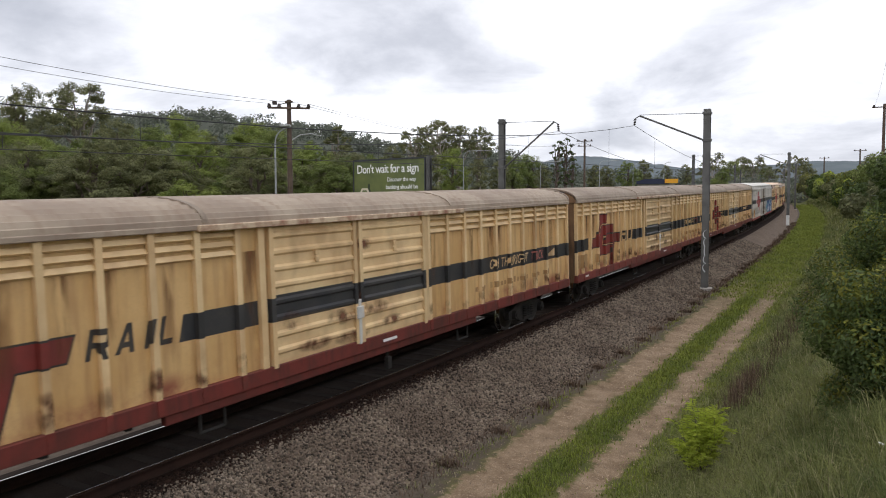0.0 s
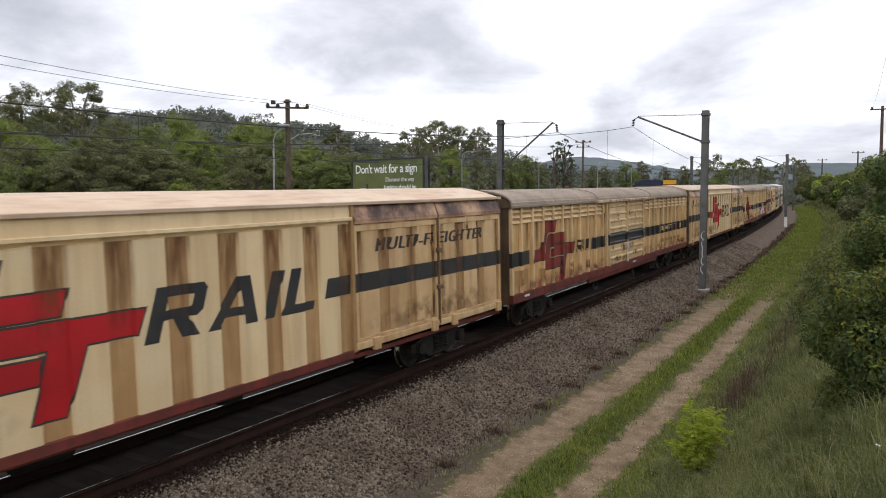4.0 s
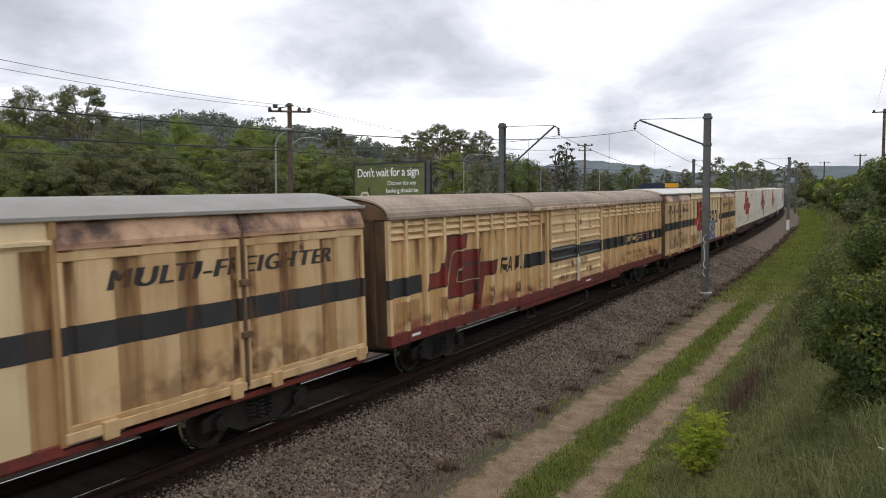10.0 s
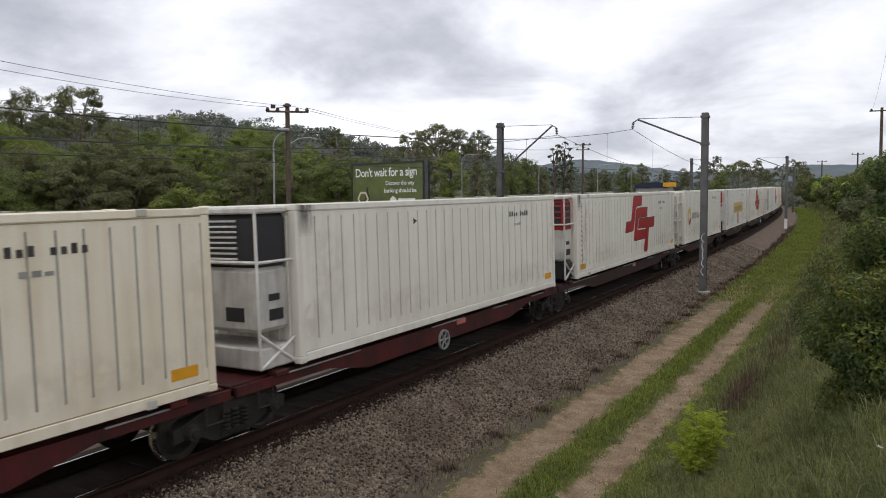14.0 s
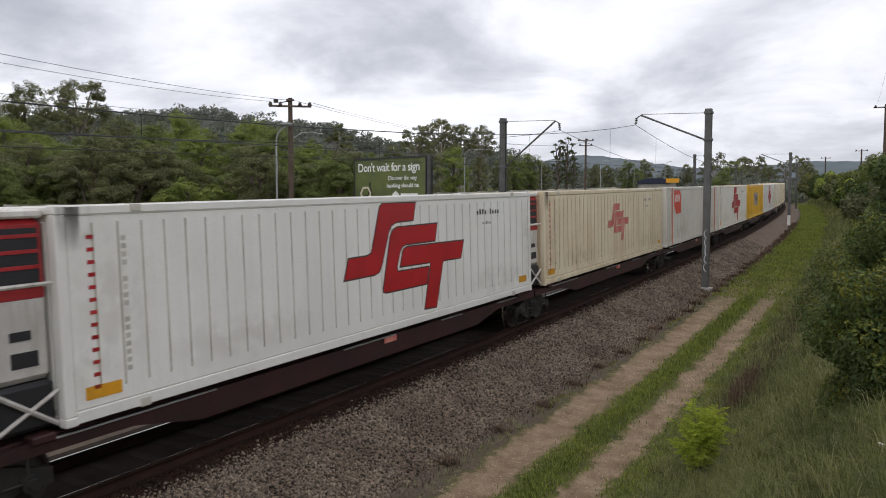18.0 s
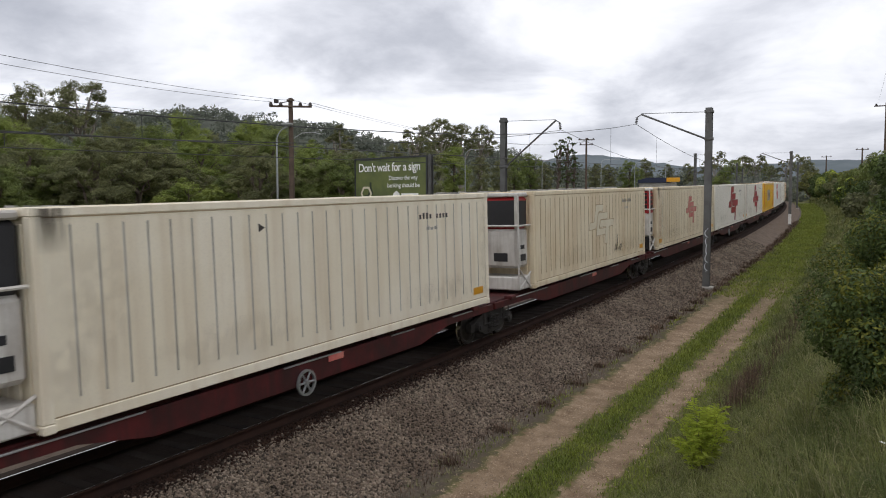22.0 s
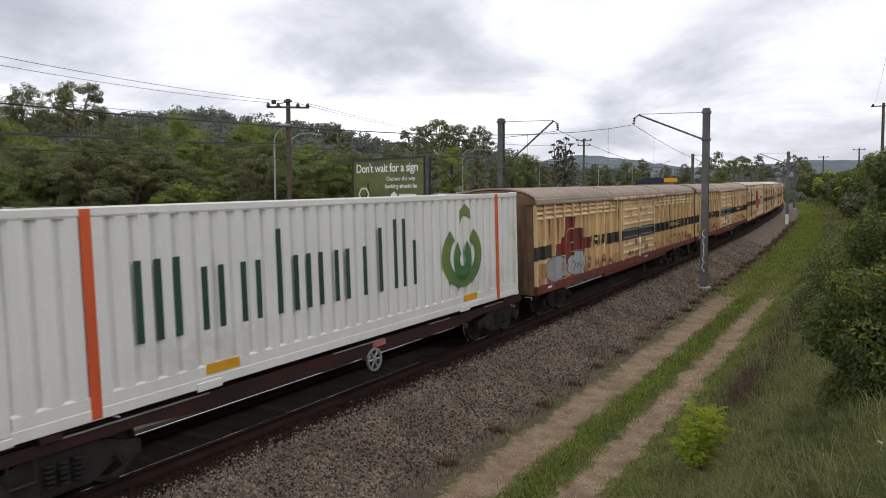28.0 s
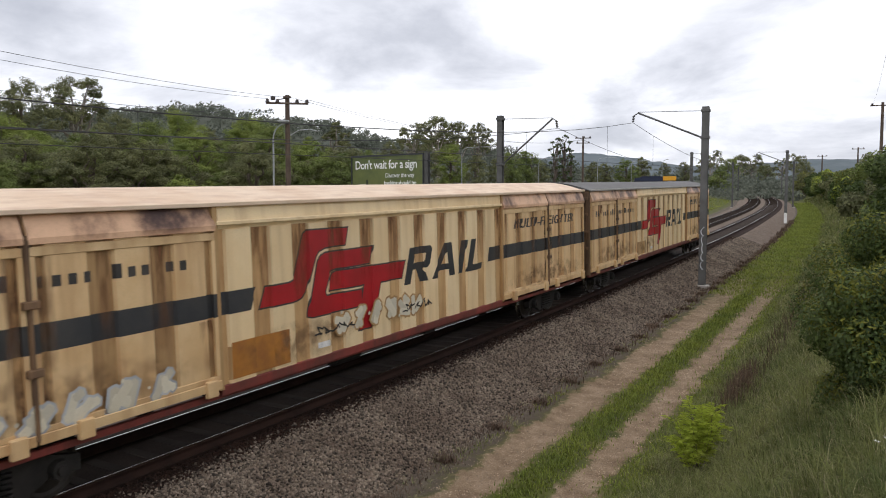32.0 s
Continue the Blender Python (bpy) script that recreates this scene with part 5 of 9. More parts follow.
def left_trees():
    rng = random.Random(4)
    # bearing, distance, top height, kind
    rows = [(-90, 80, 15.0, 0), (-20, 74, 12.5, 1), (40, 86, 16.6, 1), (20, 70, 11.5, 7), (85, 76, 10.8, 7), (144, 92, 18.0, 4), (160, 70, 10.3, 0), (120, 66, 9.2, 2),
            (205, 78, 12.6, 1), (190, 66, 9.5, 1), (245, 72, 9.8, 7), (265, 82, 12.6, 2), (330, 74, 12.9, 7), (355, 70, 10.5, 7), (385, 90, 12.5, 1),
            (446, 78, 13.0, 7), (462, 92, 14.0, 0), (425, 70, 9.6, 0), (480, 74, 11.8, 2), (530, 80, 10.6, 5), (560, 88, 11.6, 5), (585, 78, 9.2, 5), (520, 68, 7.8, 2),
            (600, 118, 16.4, 3), (630, 105, 11.4, 1), (660, 112, 12.0, 2), (700, 108, 12.8, 1), (735, 120, 16.6, 4), (775, 112, 17.0, 4), (760, 100, 11.6, 1), (800, 106, 12.6, 7), (810, 116, 16.6, 4),
            (850, 118, 16.4, 4), (845, 100, 10.6, 1), (885, 112, 11.2, 1), (905, 130, 12.8, 2), (935, 138, 13.6, 2), (960, 124, 10.6, 1), (985, 132, 15.2, 6), (1002, 134, 15.8, 6), (1012, 140, 13.6, 6),
            (1050, 150, 12.0, 1), (1075, 160, 12.2, 1), (1110, 158, 13.0, 0), (1140, 170, 14.0, 1), (1180, 190, 13.6, 1), (1215, 200, 14.2, 1), (1245, 210, 15.0, 3), (1262, 200, 17.0, 4), (1290, 215, 16.0, 2), (1310, 230, 17.6, 4),
            (1335, 240, 18.0, 4), (1362, 235, 15.0, 1), (1385, 245, 17.0, 3), (1410, 240, 18.0, 4), (1425, 230, 15.5, 1), (1275, 170, 11.5, 0), (1320, 250, 15.0, 1), (1350, 250, 15.5, 2)]
    heights = [13.0, 14.0, 12.0, 18.0, 16.0, 9.0, 15.0, 12.5]
    for px, d, top, kind in rows:
        if 690 < px < 1240:
            d, top = d * 1.3, 4.2 + (top - 4.2) * 1.3
        if px >= 1240:
            d, top = d * 1.42, 4.2 + (top - 4.2) * 1.42
        x, y = bearing(px, d)
        s = y
        g = float(lie(min(max(s, 0), 320), -45.0)) - 0.4 if px < 1240 else float(rise(min(s, 320))) - 0.8
        sc = (top - g) / heights[kind]
        plant_tree(kind, x, y, g, sc, rng.random() * 6.28, sq=(1.2 if kind == 3 else 0.95) + 0.35 * rng.random())
    # low scrub along the fence line and the foot of the trees
    for i in range(26):
        px = -60 + i * 27 + rng.random() * 14
        x, y = bearing(px, 52 + rng.random() * 8)
        plant_tree(rng.choice((0, 2, 5, 1)), x, y, 1.6, 0.34 + 0.18 * rng.random(), rng.random() * 6.28, "roadside scrub", 1.5)


left_trees()


def shrub(name, label, x, y, z, rx, h, count, size, leaf, seed, clumps=16, leaf2=None, category="shrub", group=""):
    """A bush: short stems and leafy masses that break its outline."""
    rng = np.random.default_rng(seed)
    t = thing(name, label, category, group, at=(x, y, z))
    sh = Shape()
    cen, rad = [], []
    for i in range(clumps):
        a, u = rng.random() * 6.283, rng.random()
        d = rx * (0.25 + 0.62 * rng.random()) * math.sin(0.5 + 2.3 * u)
        c = (math.cos(a) * d, math.sin(a) * d, h * (0.12 + 0.76 * u))
        cen.append(c)
        rad.append(rx * (0.20 + 0.20 * rng.random()))
        limb_path(sh, (rng.normal(0, 0.05), rng.normal(0, 0.05), -0.2), c, 0.02 * h, 0.004 * h, rng, 0.03 * h, 4)
    part("stem", sh, "bark", t)
    v, f = leaves(rng, cen, rad, count, size, 0.9, 0.72)
    put("foliage", raw_mesh("foliage", v, f, [leaf]), t)
    if leaf2:
        v, f = leaves(rng, [(c[0], c[1], c[2] + 0.35 * r) for c, r in zip(cen, rad)], np.array(rad) * 0.85, count // 3, size, 0.7, 0.75)
        put("new_growth", raw_mesh("new_growth", v, f, [leaf2]), t, "yellow-green new growth")
    return t


def sapling(x, y, z):
    """A young tree: thin upright shoots with drooping sprays of long leaflets."""
    rng = np.random.default_rng(21)
    t = thing("sapling", "small fresh yellow-green sapling in long grass", "sapling", "trackside shrubs", at=(x, y, z))
    v, f = [], []
    for i in range(24):
        a = rng.random() * 6.283
        reach = 0.35 * math.sqrt(rng.random())
        top = 1.10 - 0.85 * reach + rng.normal(0, 0.12)
        tip = Vector((math.cos(a) * reach, math.sin(a) * reach, top))
        sh = Shape()
        limb_path(sh, (rng.normal(0, 0.03), rng.normal(0, 0.03), -0.1), tuple(tip), 0.010, 0.003, rng, 0.03, 4)
        part("shoot", sh, "bark", t)
        for k in range(22):
            u = 0.22 + 0.80 * rng.random()
            p = Vector((tip.x * u, tip.y * u, tip.z * u))
            b = rng.random() * 6.283
            out = Vector((math.cos(b), math.sin(b), 0))
            side = Vector((-out.y, out.x, 0))
            length = 0.12 + 0.10 * rng.random()
            rise = 0.7 + 0.6 * rng.random()
            for j in range(9):
                w = (j + 1) / 9
                c = p + out * (length * w) + Vector((0, 0, length * (rise * w - 0.55 * w * w)))
                for g in (-1, 1):
                    d = (side * g * 0.8 + out * 0.55 + Vector((0, 0, 0.25 - 0.6 * rng.random()))).normalized()
                    n = d.cross(out).normalized() * 0.0085
                    l = 0.055 + 0.03 * rng.random()
                    o = len(v)
                    v += [tuple(c), tuple(c + d * l * 0.45 + n), tuple(c + d * l), tuple(c + d * l * 0.45 - n)]
                    f.append((o, o + 1, o + 2, o + 3))
    put("foliage", raw_mesh("foliage", np.array(v), f, ["leaf_bright"]), t)


def right_bank():
    q = spot(11.7, 7.90)
    sapling(q.x, q.y, float(lie(11.7, 7.90)) - 0.05)
    shrub("wattle_bush", "large dark bush with yellow-tipped leaves", -0.25, 18.0, 0.45, 1.70, 3.55, 60000, 0.036, "leaf_dark", 22, 60, "leaf_yellow", group="trackside shrubs")
    shrub("wattle_bush", "large dark bush with yellow-tipped leaves", -0.10, 10.8, float(lie(11.0, 10.1)) - 0.58, 1.12, 2.4, 42000, 0.032, "leaf_dark", 24, 40, "leaf_yellow", group="trackside shrubs")
    shrub("wattle_bush", "large dark bush with yellow-tipped leaves", 1.35, 16.4, 0.6, 1.7, 3.3, 20000, 0.05, "leaf_dark", 23, 30, "leaf_yellow", group="trackside shrubs")
    rng = random.Random(9)
    rows = [(26, 10.8, 1.7, 3.6), (30, 10.1, 1.3, 2.4), (33, 12.2, 2.2, 4.6), (38, 10.6, 1.6, 3.2), (44, 11.6, 2.2, 4.6), (40, 9.0, 0.9, 1.5), (50, 9.8, 1.6, 3.0), (56, 11.4, 2.4, 5.0), (62, 9.2, 1.6, 2.8), (70, 10.6, 2.4, 4.6),
            (80, 9.4, 2.0, 3.4), (90, 10.8, 2.8, 5.2), (100, 8.8, 2.2, 3.6), (112, 9.6, 2.6, 4.4), (124, 8.6, 2.6, 3.8), (138, 9.0, 3.0, 4.6), (152, 8.6, 3.0, 4.6), (168, 8.8, 3.4, 5.2), (186, 8.6, 3.6, 5.4), (205, 8.0, 3.8, 5.6),
            (48, 15.5, 2.8, 4.6), (66, 16.5, 3.2, 5.2), (86, 17.0, 3.6, 5.6), (108, 16.5, 4.0, 6.0), (36, 17.0, 2.6, 4.4)]
    for i, (s, o, r, h) in enumerate(rows):
        o = o + (0.9 if s > 38 and o < 12 else 0.0)
        q = spot(s, o)
        leaf = ("leaf_dark", "leaf", "leaf_dark", "leaf_olive")[i % 4]
        shrub("scrub_bush", "dense green bush on the trackside bank", q.x, q.y, float(lie(s, o)) - 0.2, r, h, int(11000 if s < 60 else 6000), 0.060 + 0.0010 * s, leaf, 40 + i, 20, "leaf_yellow" if i % 3 == 1 else "leaf_bright" if i % 5 == 2 else None, group="trackside shrubs")


right_bank()


def build_grass():
    rng = np.random.default_rng(31)

    def blades(n, s, o, height, width, bend, mat, name, label, turn=None):
        X, Y = spots(s, o)
        Z = lie(s, o) - 0.01
        a = rng.random(n) * 6.283 if turn is None else turn
        h = height * (0.5 + 0.9 * rng.random(n))
        w = width * (0.6 + 0.8 * rng.random(n))
        dx, dy = np.cos(a), np.sin(a)
        lean = bend * h * (0.3 + rng.random(n))
        wx, wy = -dy * w, dx * w
        p0 = np.stack([X - wx, Y - wy, Z], -1)
        p1 = np.stack([X + wx, Y + wy, Z], -1)
        m0 = np.stack([X + dx * lean * 0.35 - wx * 0.7, Y + dy * lean * 0.35 - wy * 0.7, Z + h * 0.6], -1)
        m1 = np.stack([X + dx * lean * 0.35 + wx * 0.7, Y + dy * lean * 0.35 + wy * 0.7, Z + h * 0.6], -1)
        t0 = np.stack([X + dx * lean - wx * 0.08, Y + dy * lean - wy * 0.08, Z + h * (1 - 0.25 * bend)], -1)
        t1 = np.stack([X + dx * lean + wx * 0.08, Y + dy * lean + wy * 0.08, Z + h * (1 - 0.25 * bend)], -1)
        v = np.stack([p0, p1, m0, m1, t0, t1], 1).reshape(-1, 3)
        k = 6 * np.arange(n)[:, None]
        f = np.concatenate([k + np.array([[0, 1, 3, 2]]), k + np.array([[2, 3, 5, 4]])])
        tagged(new(name, raw_mesh(name, v, f, [mat])), label, "grass", kind="stuff")

    # between and beside the ruts
    n = 110000
    s = 7 + 170 * rng.random(n) ** 2.0
    s[::8] = 8 - 30 * rng.random(len(s[::8]))
    o = np.concatenate([rng.normal(5.42, 0.20, n // 2), rng.normal(6.85, 0.22, n // 4), 3.72 + 0.22 * rng.random(n - n // 2 - n // 4)])
    thin = rng.random(n) < np.where(o < 4.1, 0.03 + 0.08 * np.sin(s * 1.7) + 0.06 * np.sin(s * 0.53), 1.0)
    s, o = s[thin], o[thin]
    far = s > 34
    o[far] = 3.75 + 3.4 * rng.random(far.sum())
    blades(len(s), s, o, 0.070 + 0.0010 * s, 0.0045 + 0.00028 * s, 0.6, "grass", "verge_grass", "short green grass along the dirt track")
    # long grass on the bank grows in tussocks
    def tussocks(count, s0, s1, each, o0, o1, height, width, straw):
        cs = s0 + (s1 - s0) * rng.random(count) ** 1.5
        co = o0 + (o1 - o0) * rng.random(count)
        big = 0.55 + 0.75 * rng.random(count)
        k = np.repeat(np.arange(count), each)
        a = rng.random(len(k)) * 6.283
        r = np.abs(rng.normal(0, 0.10, len(k))) * big[k]
        s, o = cs[k] + np.sin(a) * r, co[k] + np.cos(a) * r
        hgt = height * big[k] * (1 + 0.04 * (co[k] - 8))
        pale = rng.random(len(k)) < straw
        turn = a + rng.normal(0, 0.7, len(k)) + heading(10.0)
        for mask, mm, nm, lb in ((~pale, "grass_dry", "bank_grass", "long pale green grass tussocks on the bank"), (pale, "grass_straw", "straw_grass", "thin straw-coloured grass blades among the tussocks")):
            blades(int(mask.sum()), s[mask], o[mask], hgt[mask], width * (1 + 0.05 * s[mask]), 1.15, mm, nm, lb, turn[mask])

    tussocks(5600, 2.5, 60, 48, 7.0, 13.0, 0.27, 0.0024, 0.13)
    tussocks(1500, 45, 190, 22, 7.0, 12.0, 0.50, 0.0035, 0.08)
    tussocks(1100, -24, 3, 40, 7.0, 15.0, 0.34, 0.0026, 0.14)
    tussocks(150, 6, 60, 26, 3.45, 4.1, 0.10, 0.0022, 0.45)
    # dead weeds along the toe of the ballast
    n = 9000
    s = 8 + 90 * rng.random(n) ** 1.5
    s = s + 0.5 * np.sin(s * 3.1)
    o = 3.66 + rng.normal(0, 0.14, n) + 0.08 * np.sin(s * 0.9)
    blades(n, s, o, 0.10 + 0.0022 * s, 0.004 + 0.0002 * s, 0.8, "weed_brown", "toe_weeds", "low dead brown weeds at the foot of the ballast")
    # brown weeds
    n = 1500
    s = 15 + 20 * rng.random(n)
    o = 7.6 + 0.7 * rng.random(n)
    s[: n // 2] = 16.6 + rng.normal(0, 0.8, n // 2)
    o[: n // 2] = 7.75 + rng.normal(0, 0.13, n // 2)
    blades(n, s, o, 0.50, 0.006, 0.35, "weed_brown", "dry_weeds", "dry brown weed stalks by the dirt track")
    # grass across the line
    n = 26000
    s = 8 + 190 * rng.random(n) ** 1.4
    o = -9.0 - 20 * rng.random(n) ** 1.3
    blades(n, s, o, 0.22, 0.03, 0.7, "grass", "far_verge_grass", "green grass across the railway")


build_grass()


def small_flowers():
    t = thing("white_flowers", "few small white flowers in the bank grass", "flowers")
    sh = Shape()
    for s, o in ((6.6, 10.40), (6.65, 10.45), (6.5, 10.5), (6.7, 10.38)):
        q = spot(s, o)
        z = float(lie(s, o)) + 0.42
        for k in range(5):
            a = k * 1.257
            sh.poly([(q.x, q.y, z), (q.x + 0.014 * math.cos(a), q.y + 0.014 * math.sin(a), z + 0.01), (q.x + 0.014 * math.cos(a + 0.7), q.y + 0.014 * math.sin(a + 0.7), z + 0.01)])
    part("petals", sh, "white_print", t)


small_flowers()

# ---------------------------------------------------------------- the goods train
MOVERS = []          # (thing, place of its middle in the train, half distance between its bearings)


def decal(bm, parent, name, mat, x, strips=(), strip_x=None, label="", lift=0.004, slope=0.028):
    """Paint on a side wall: flat faces, cut where they cross raised ribs and laid on whichever surface is outermost."""
    g = slope
    cuts = sorted({q for p0, p1 in strips for q in (p0 - g, p0, p1, p1 + g)})
    if strips and bm.verts:
        lo, hi = min(v.co.x for v in bm.verts), max(v.co.x for v in bm.verts)
        for q in cuts:
            if lo < q < hi:
                bmesh.ops.bisect_plane(bm, geom=bm.verts[:] + bm.edges[:] + bm.faces[:], dist=1e-5, plane_co=(q, 0, 0), plane_no=(1, 0, 0))
    for v in bm.verts:
        on = 0.0
        for p0, p1 in strips:
            if p0 - g < v.co.x < p1 + g:
                on = max(on, 1 - max(0.0, p0 - v.co.x, v.co.x - p1) / g)
        v.co = Vector((x + lift + on * ((strip_x or x) - x), v.co.x, v.co.y))
    me = bpy.data.meshes.new(name)
    bm.normal_update()
    bm.to_mesh(me)
    bm.free()
    me.materials.append(M[mat])
    return put(name, me, parent, label)


def decals(polys, parent, name, *rest):
    for p in polys:
        decal(flat([p]), parent, name, *rest)


def flat(polys):
    bm = bmesh.new()
    for p in polys:
        f = bm.faces.new([bm.verts.new((a, b, 0)) for a, b in p])
        f.normal_update()
    bmesh.ops.triangulate(bm, faces=bm.faces[:])
    return bm


def bars(y0, y1, z0, z1, n, seed, gap=0.35, slant=0.0, drop=()):
    """A row of plain bars in place of writing."""
    rng = random.Random(seed)
    w = (y1 - y0) / n
    out = []
    for i in range(n):
        if i in drop:
            continue
        a = y0 + i * w
        b = a + w * (1 - gap)
        h = z1 if rng.random() < 0.45 else z0 + (z1 - z0) * 0.72
        out.append([(a, z0), (b, z0), (b + slant, h), (a + slant, h)])
    return out


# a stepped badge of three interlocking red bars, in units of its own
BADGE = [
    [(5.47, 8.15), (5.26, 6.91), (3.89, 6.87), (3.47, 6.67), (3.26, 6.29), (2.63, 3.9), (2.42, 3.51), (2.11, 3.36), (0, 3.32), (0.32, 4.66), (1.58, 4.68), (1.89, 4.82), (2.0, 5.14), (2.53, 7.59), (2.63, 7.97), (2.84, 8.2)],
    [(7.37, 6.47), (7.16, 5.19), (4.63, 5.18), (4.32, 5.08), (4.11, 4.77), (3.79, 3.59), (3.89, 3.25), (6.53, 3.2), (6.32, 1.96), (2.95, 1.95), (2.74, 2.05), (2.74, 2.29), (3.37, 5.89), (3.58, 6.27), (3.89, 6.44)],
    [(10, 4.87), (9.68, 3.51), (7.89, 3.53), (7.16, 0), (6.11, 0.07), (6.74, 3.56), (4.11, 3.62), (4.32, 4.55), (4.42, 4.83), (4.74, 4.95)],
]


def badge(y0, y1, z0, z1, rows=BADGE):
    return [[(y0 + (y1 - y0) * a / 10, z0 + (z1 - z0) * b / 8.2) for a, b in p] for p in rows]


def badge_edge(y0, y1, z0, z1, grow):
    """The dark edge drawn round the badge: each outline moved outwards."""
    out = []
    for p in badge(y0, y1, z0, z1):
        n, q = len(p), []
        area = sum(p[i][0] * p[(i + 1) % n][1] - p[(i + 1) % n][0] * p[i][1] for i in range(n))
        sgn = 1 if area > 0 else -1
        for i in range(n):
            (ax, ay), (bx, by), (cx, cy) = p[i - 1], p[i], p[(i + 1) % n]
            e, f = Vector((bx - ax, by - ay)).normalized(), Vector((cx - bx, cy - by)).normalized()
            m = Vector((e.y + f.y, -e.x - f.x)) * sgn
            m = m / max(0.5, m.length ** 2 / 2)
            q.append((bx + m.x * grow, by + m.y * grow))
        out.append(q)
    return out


def graffiti(parent, y0, y1, z0, z1, cloud, letter, edge, n, seed, x, strips=(), strip_x=None, mark=None, label="sprayed graffiti of chunky shapes", second=None):
    rng = random.Random(seed)
    if cloud:
        k, pts = 26, []
        for i in range(k):
            a = 2 * math.pi * i / k
            r = 0.86 + 0.28 * rng.random()
            ca, sa = math.cos(a), math.sin(a)
            e = max(abs(ca), abs(sa))
            pts.append(((y0 + y1) / 2 + (y1 - y0) / 2 * ca / e * r * 0.98, (z0 + z1) / 2 + (z1 - z0) / 2 * sa / e * r))
        decal(flat([pts]), parent, "graffiti_cloud", cloud, x, strips, strip_x, label, 0.005)
    w = (y1 - y0) * 0.92 / n
    H = z1 - z0

    def stroke(p, q, t):
        d = Vector((q[0] - p[0], q[1] - p[1])).normalized()
        e, g = d * t * 0.5, Vector((-d.y, d.x)) * t
        return [(p[0] - e.x - g.x * 0.8, p[1] - e.y - g.y * 0.8), (q[0] + e.x - g.x, q[1] + e.y - g.y), (q[0] + e.x * 1.9, q[1] + e.y * 1.9), (q[0] + e.x + g.x, q[1] + e.y + g.y), (p[0] - e.x + g.x * 1.1, p[1] - e.y + g.y * 1.1), (p[0] - e.x * 1.8, p[1] - e.y * 1.8)]

    for i in range(n):
        a = y0 + (y1 - y0) * 0.04 + (i + 0.16) * w
        lo, hi = z0 + H * (0.14 + 0.10 * rng.random()), z1 - H * (0.12 + 0.14 * rng.random())
        px = [a, a + w * 0.34, a + w * 0.68]
        pz = [lo, (lo + hi) / 2 + H * 0.08 * (rng.random() - 0.5), hi]
        spot_of = lambda: (a + w * (0.02 + 0.70 * rng.random()), lo + (hi - lo) * rng.random())
        lines = []
        for j in range(4):
            p, q = spot_of(), spot_of()
            if j < 2:
                p, q = (p[0], lo + 0.1 * H * rng.random()), (q[0], hi - 0.25 * H * rng.random())
            if abs(p[0] - q[0]) + abs(p[1] - q[1]) < 0.15:
                q = (q[0], q[1] + 0.2 * H)
            lines.append((p, q))
        t = min(w * 0.15, H * 0.12) * (0.9 + 0.3 * rng.random())
        for j, (p, q) in enumerate(lines):
            decal(flat([stroke(p, q, t * 1.55)]), parent, "graffiti_edge", edge, x, strips, strip_x, "", 0.007 + 0.0006 * j)
        for j, (p, q) in enumerate(lines):
            decal(flat([stroke(p, q, t)]), parent, "graffiti_shape", mark if mark and (i + j) % 3 == 2 else letter, x, strips, strip_x, "", 0.010 + 0.0006 * j)
        u, v = px[rng.randrange(3)], pz[rng.randrange(3)]
        k = t * 0.45
        decal(flat([[(u + k * math.cos(m * 1.047), v + k * math.sin(m * 1.047)) for m in range(6)]]), parent, "graffiti_mark", second or letter, x, strips, strip_x, "", 0.0135)


def scrawl(parent, y0, z0, w, h, n, seed, x, mat="mark", strips=(), strip_x=None):
    """A tag: a thin sprayed line that loops, doubles back and breaks."""
    rng = random.Random(seed)
    letters = max(3, n // 3)
    step = w / letters
    t = 0.016
    for i in range(letters):
        a = y0 + i * step
        tall = h * (0.55 + 0.45 * rng.random())
        pts = [(a + step * (0.15 + 0.8 * rng.random()), z0 + tall * rng.random()) for _ in range(3)]
        pts = [(a, z0 + tall * rng.choice((0.1, 0.9)))] + pts + [(a + step * 1.05, z0 + tall * rng.choice((0.15, 0.6)))]
        fine = []
        for (p, q), (r, u) in zip(pts[:-1], pts[1:]):
            bow = 0.25 * (rng.random() - 0.5)
            for k in range(4):
                c = k / 4
                fine.append((p + (r - p) * c - (u - q) * bow * math.sin(c * math.pi), q + (u - q) * c + (r - p) * bow * math.sin(c * math.pi)))
        fine.append(pts[-1])
        bm = bmesh.new()
        rail = []
        for k, (p, q) in enumerate(fine):
            (e, f), (g, m) = fine[max(0, k - 1)], fine[min(len(fine) - 1, k + 1)]
            d = Vector((g - e, m - f))
            d = (d.normalized() if d.length > 1e-6 else Vector((1, 0))) * t
            rail.append((bm.verts.new((p - d.y, q + d.x, 0)), bm.verts.new((p + d.y, q - d.x, 0))))
        for (p, q), (r, u) in zip(rail[:-1], rail[1:]):
            bm.faces.new((p, q, u, r))
        decal(bm, parent, "scrawl", mat, x, strips, strip_x, "", 0.015 + 0.0004 * (i % 4))


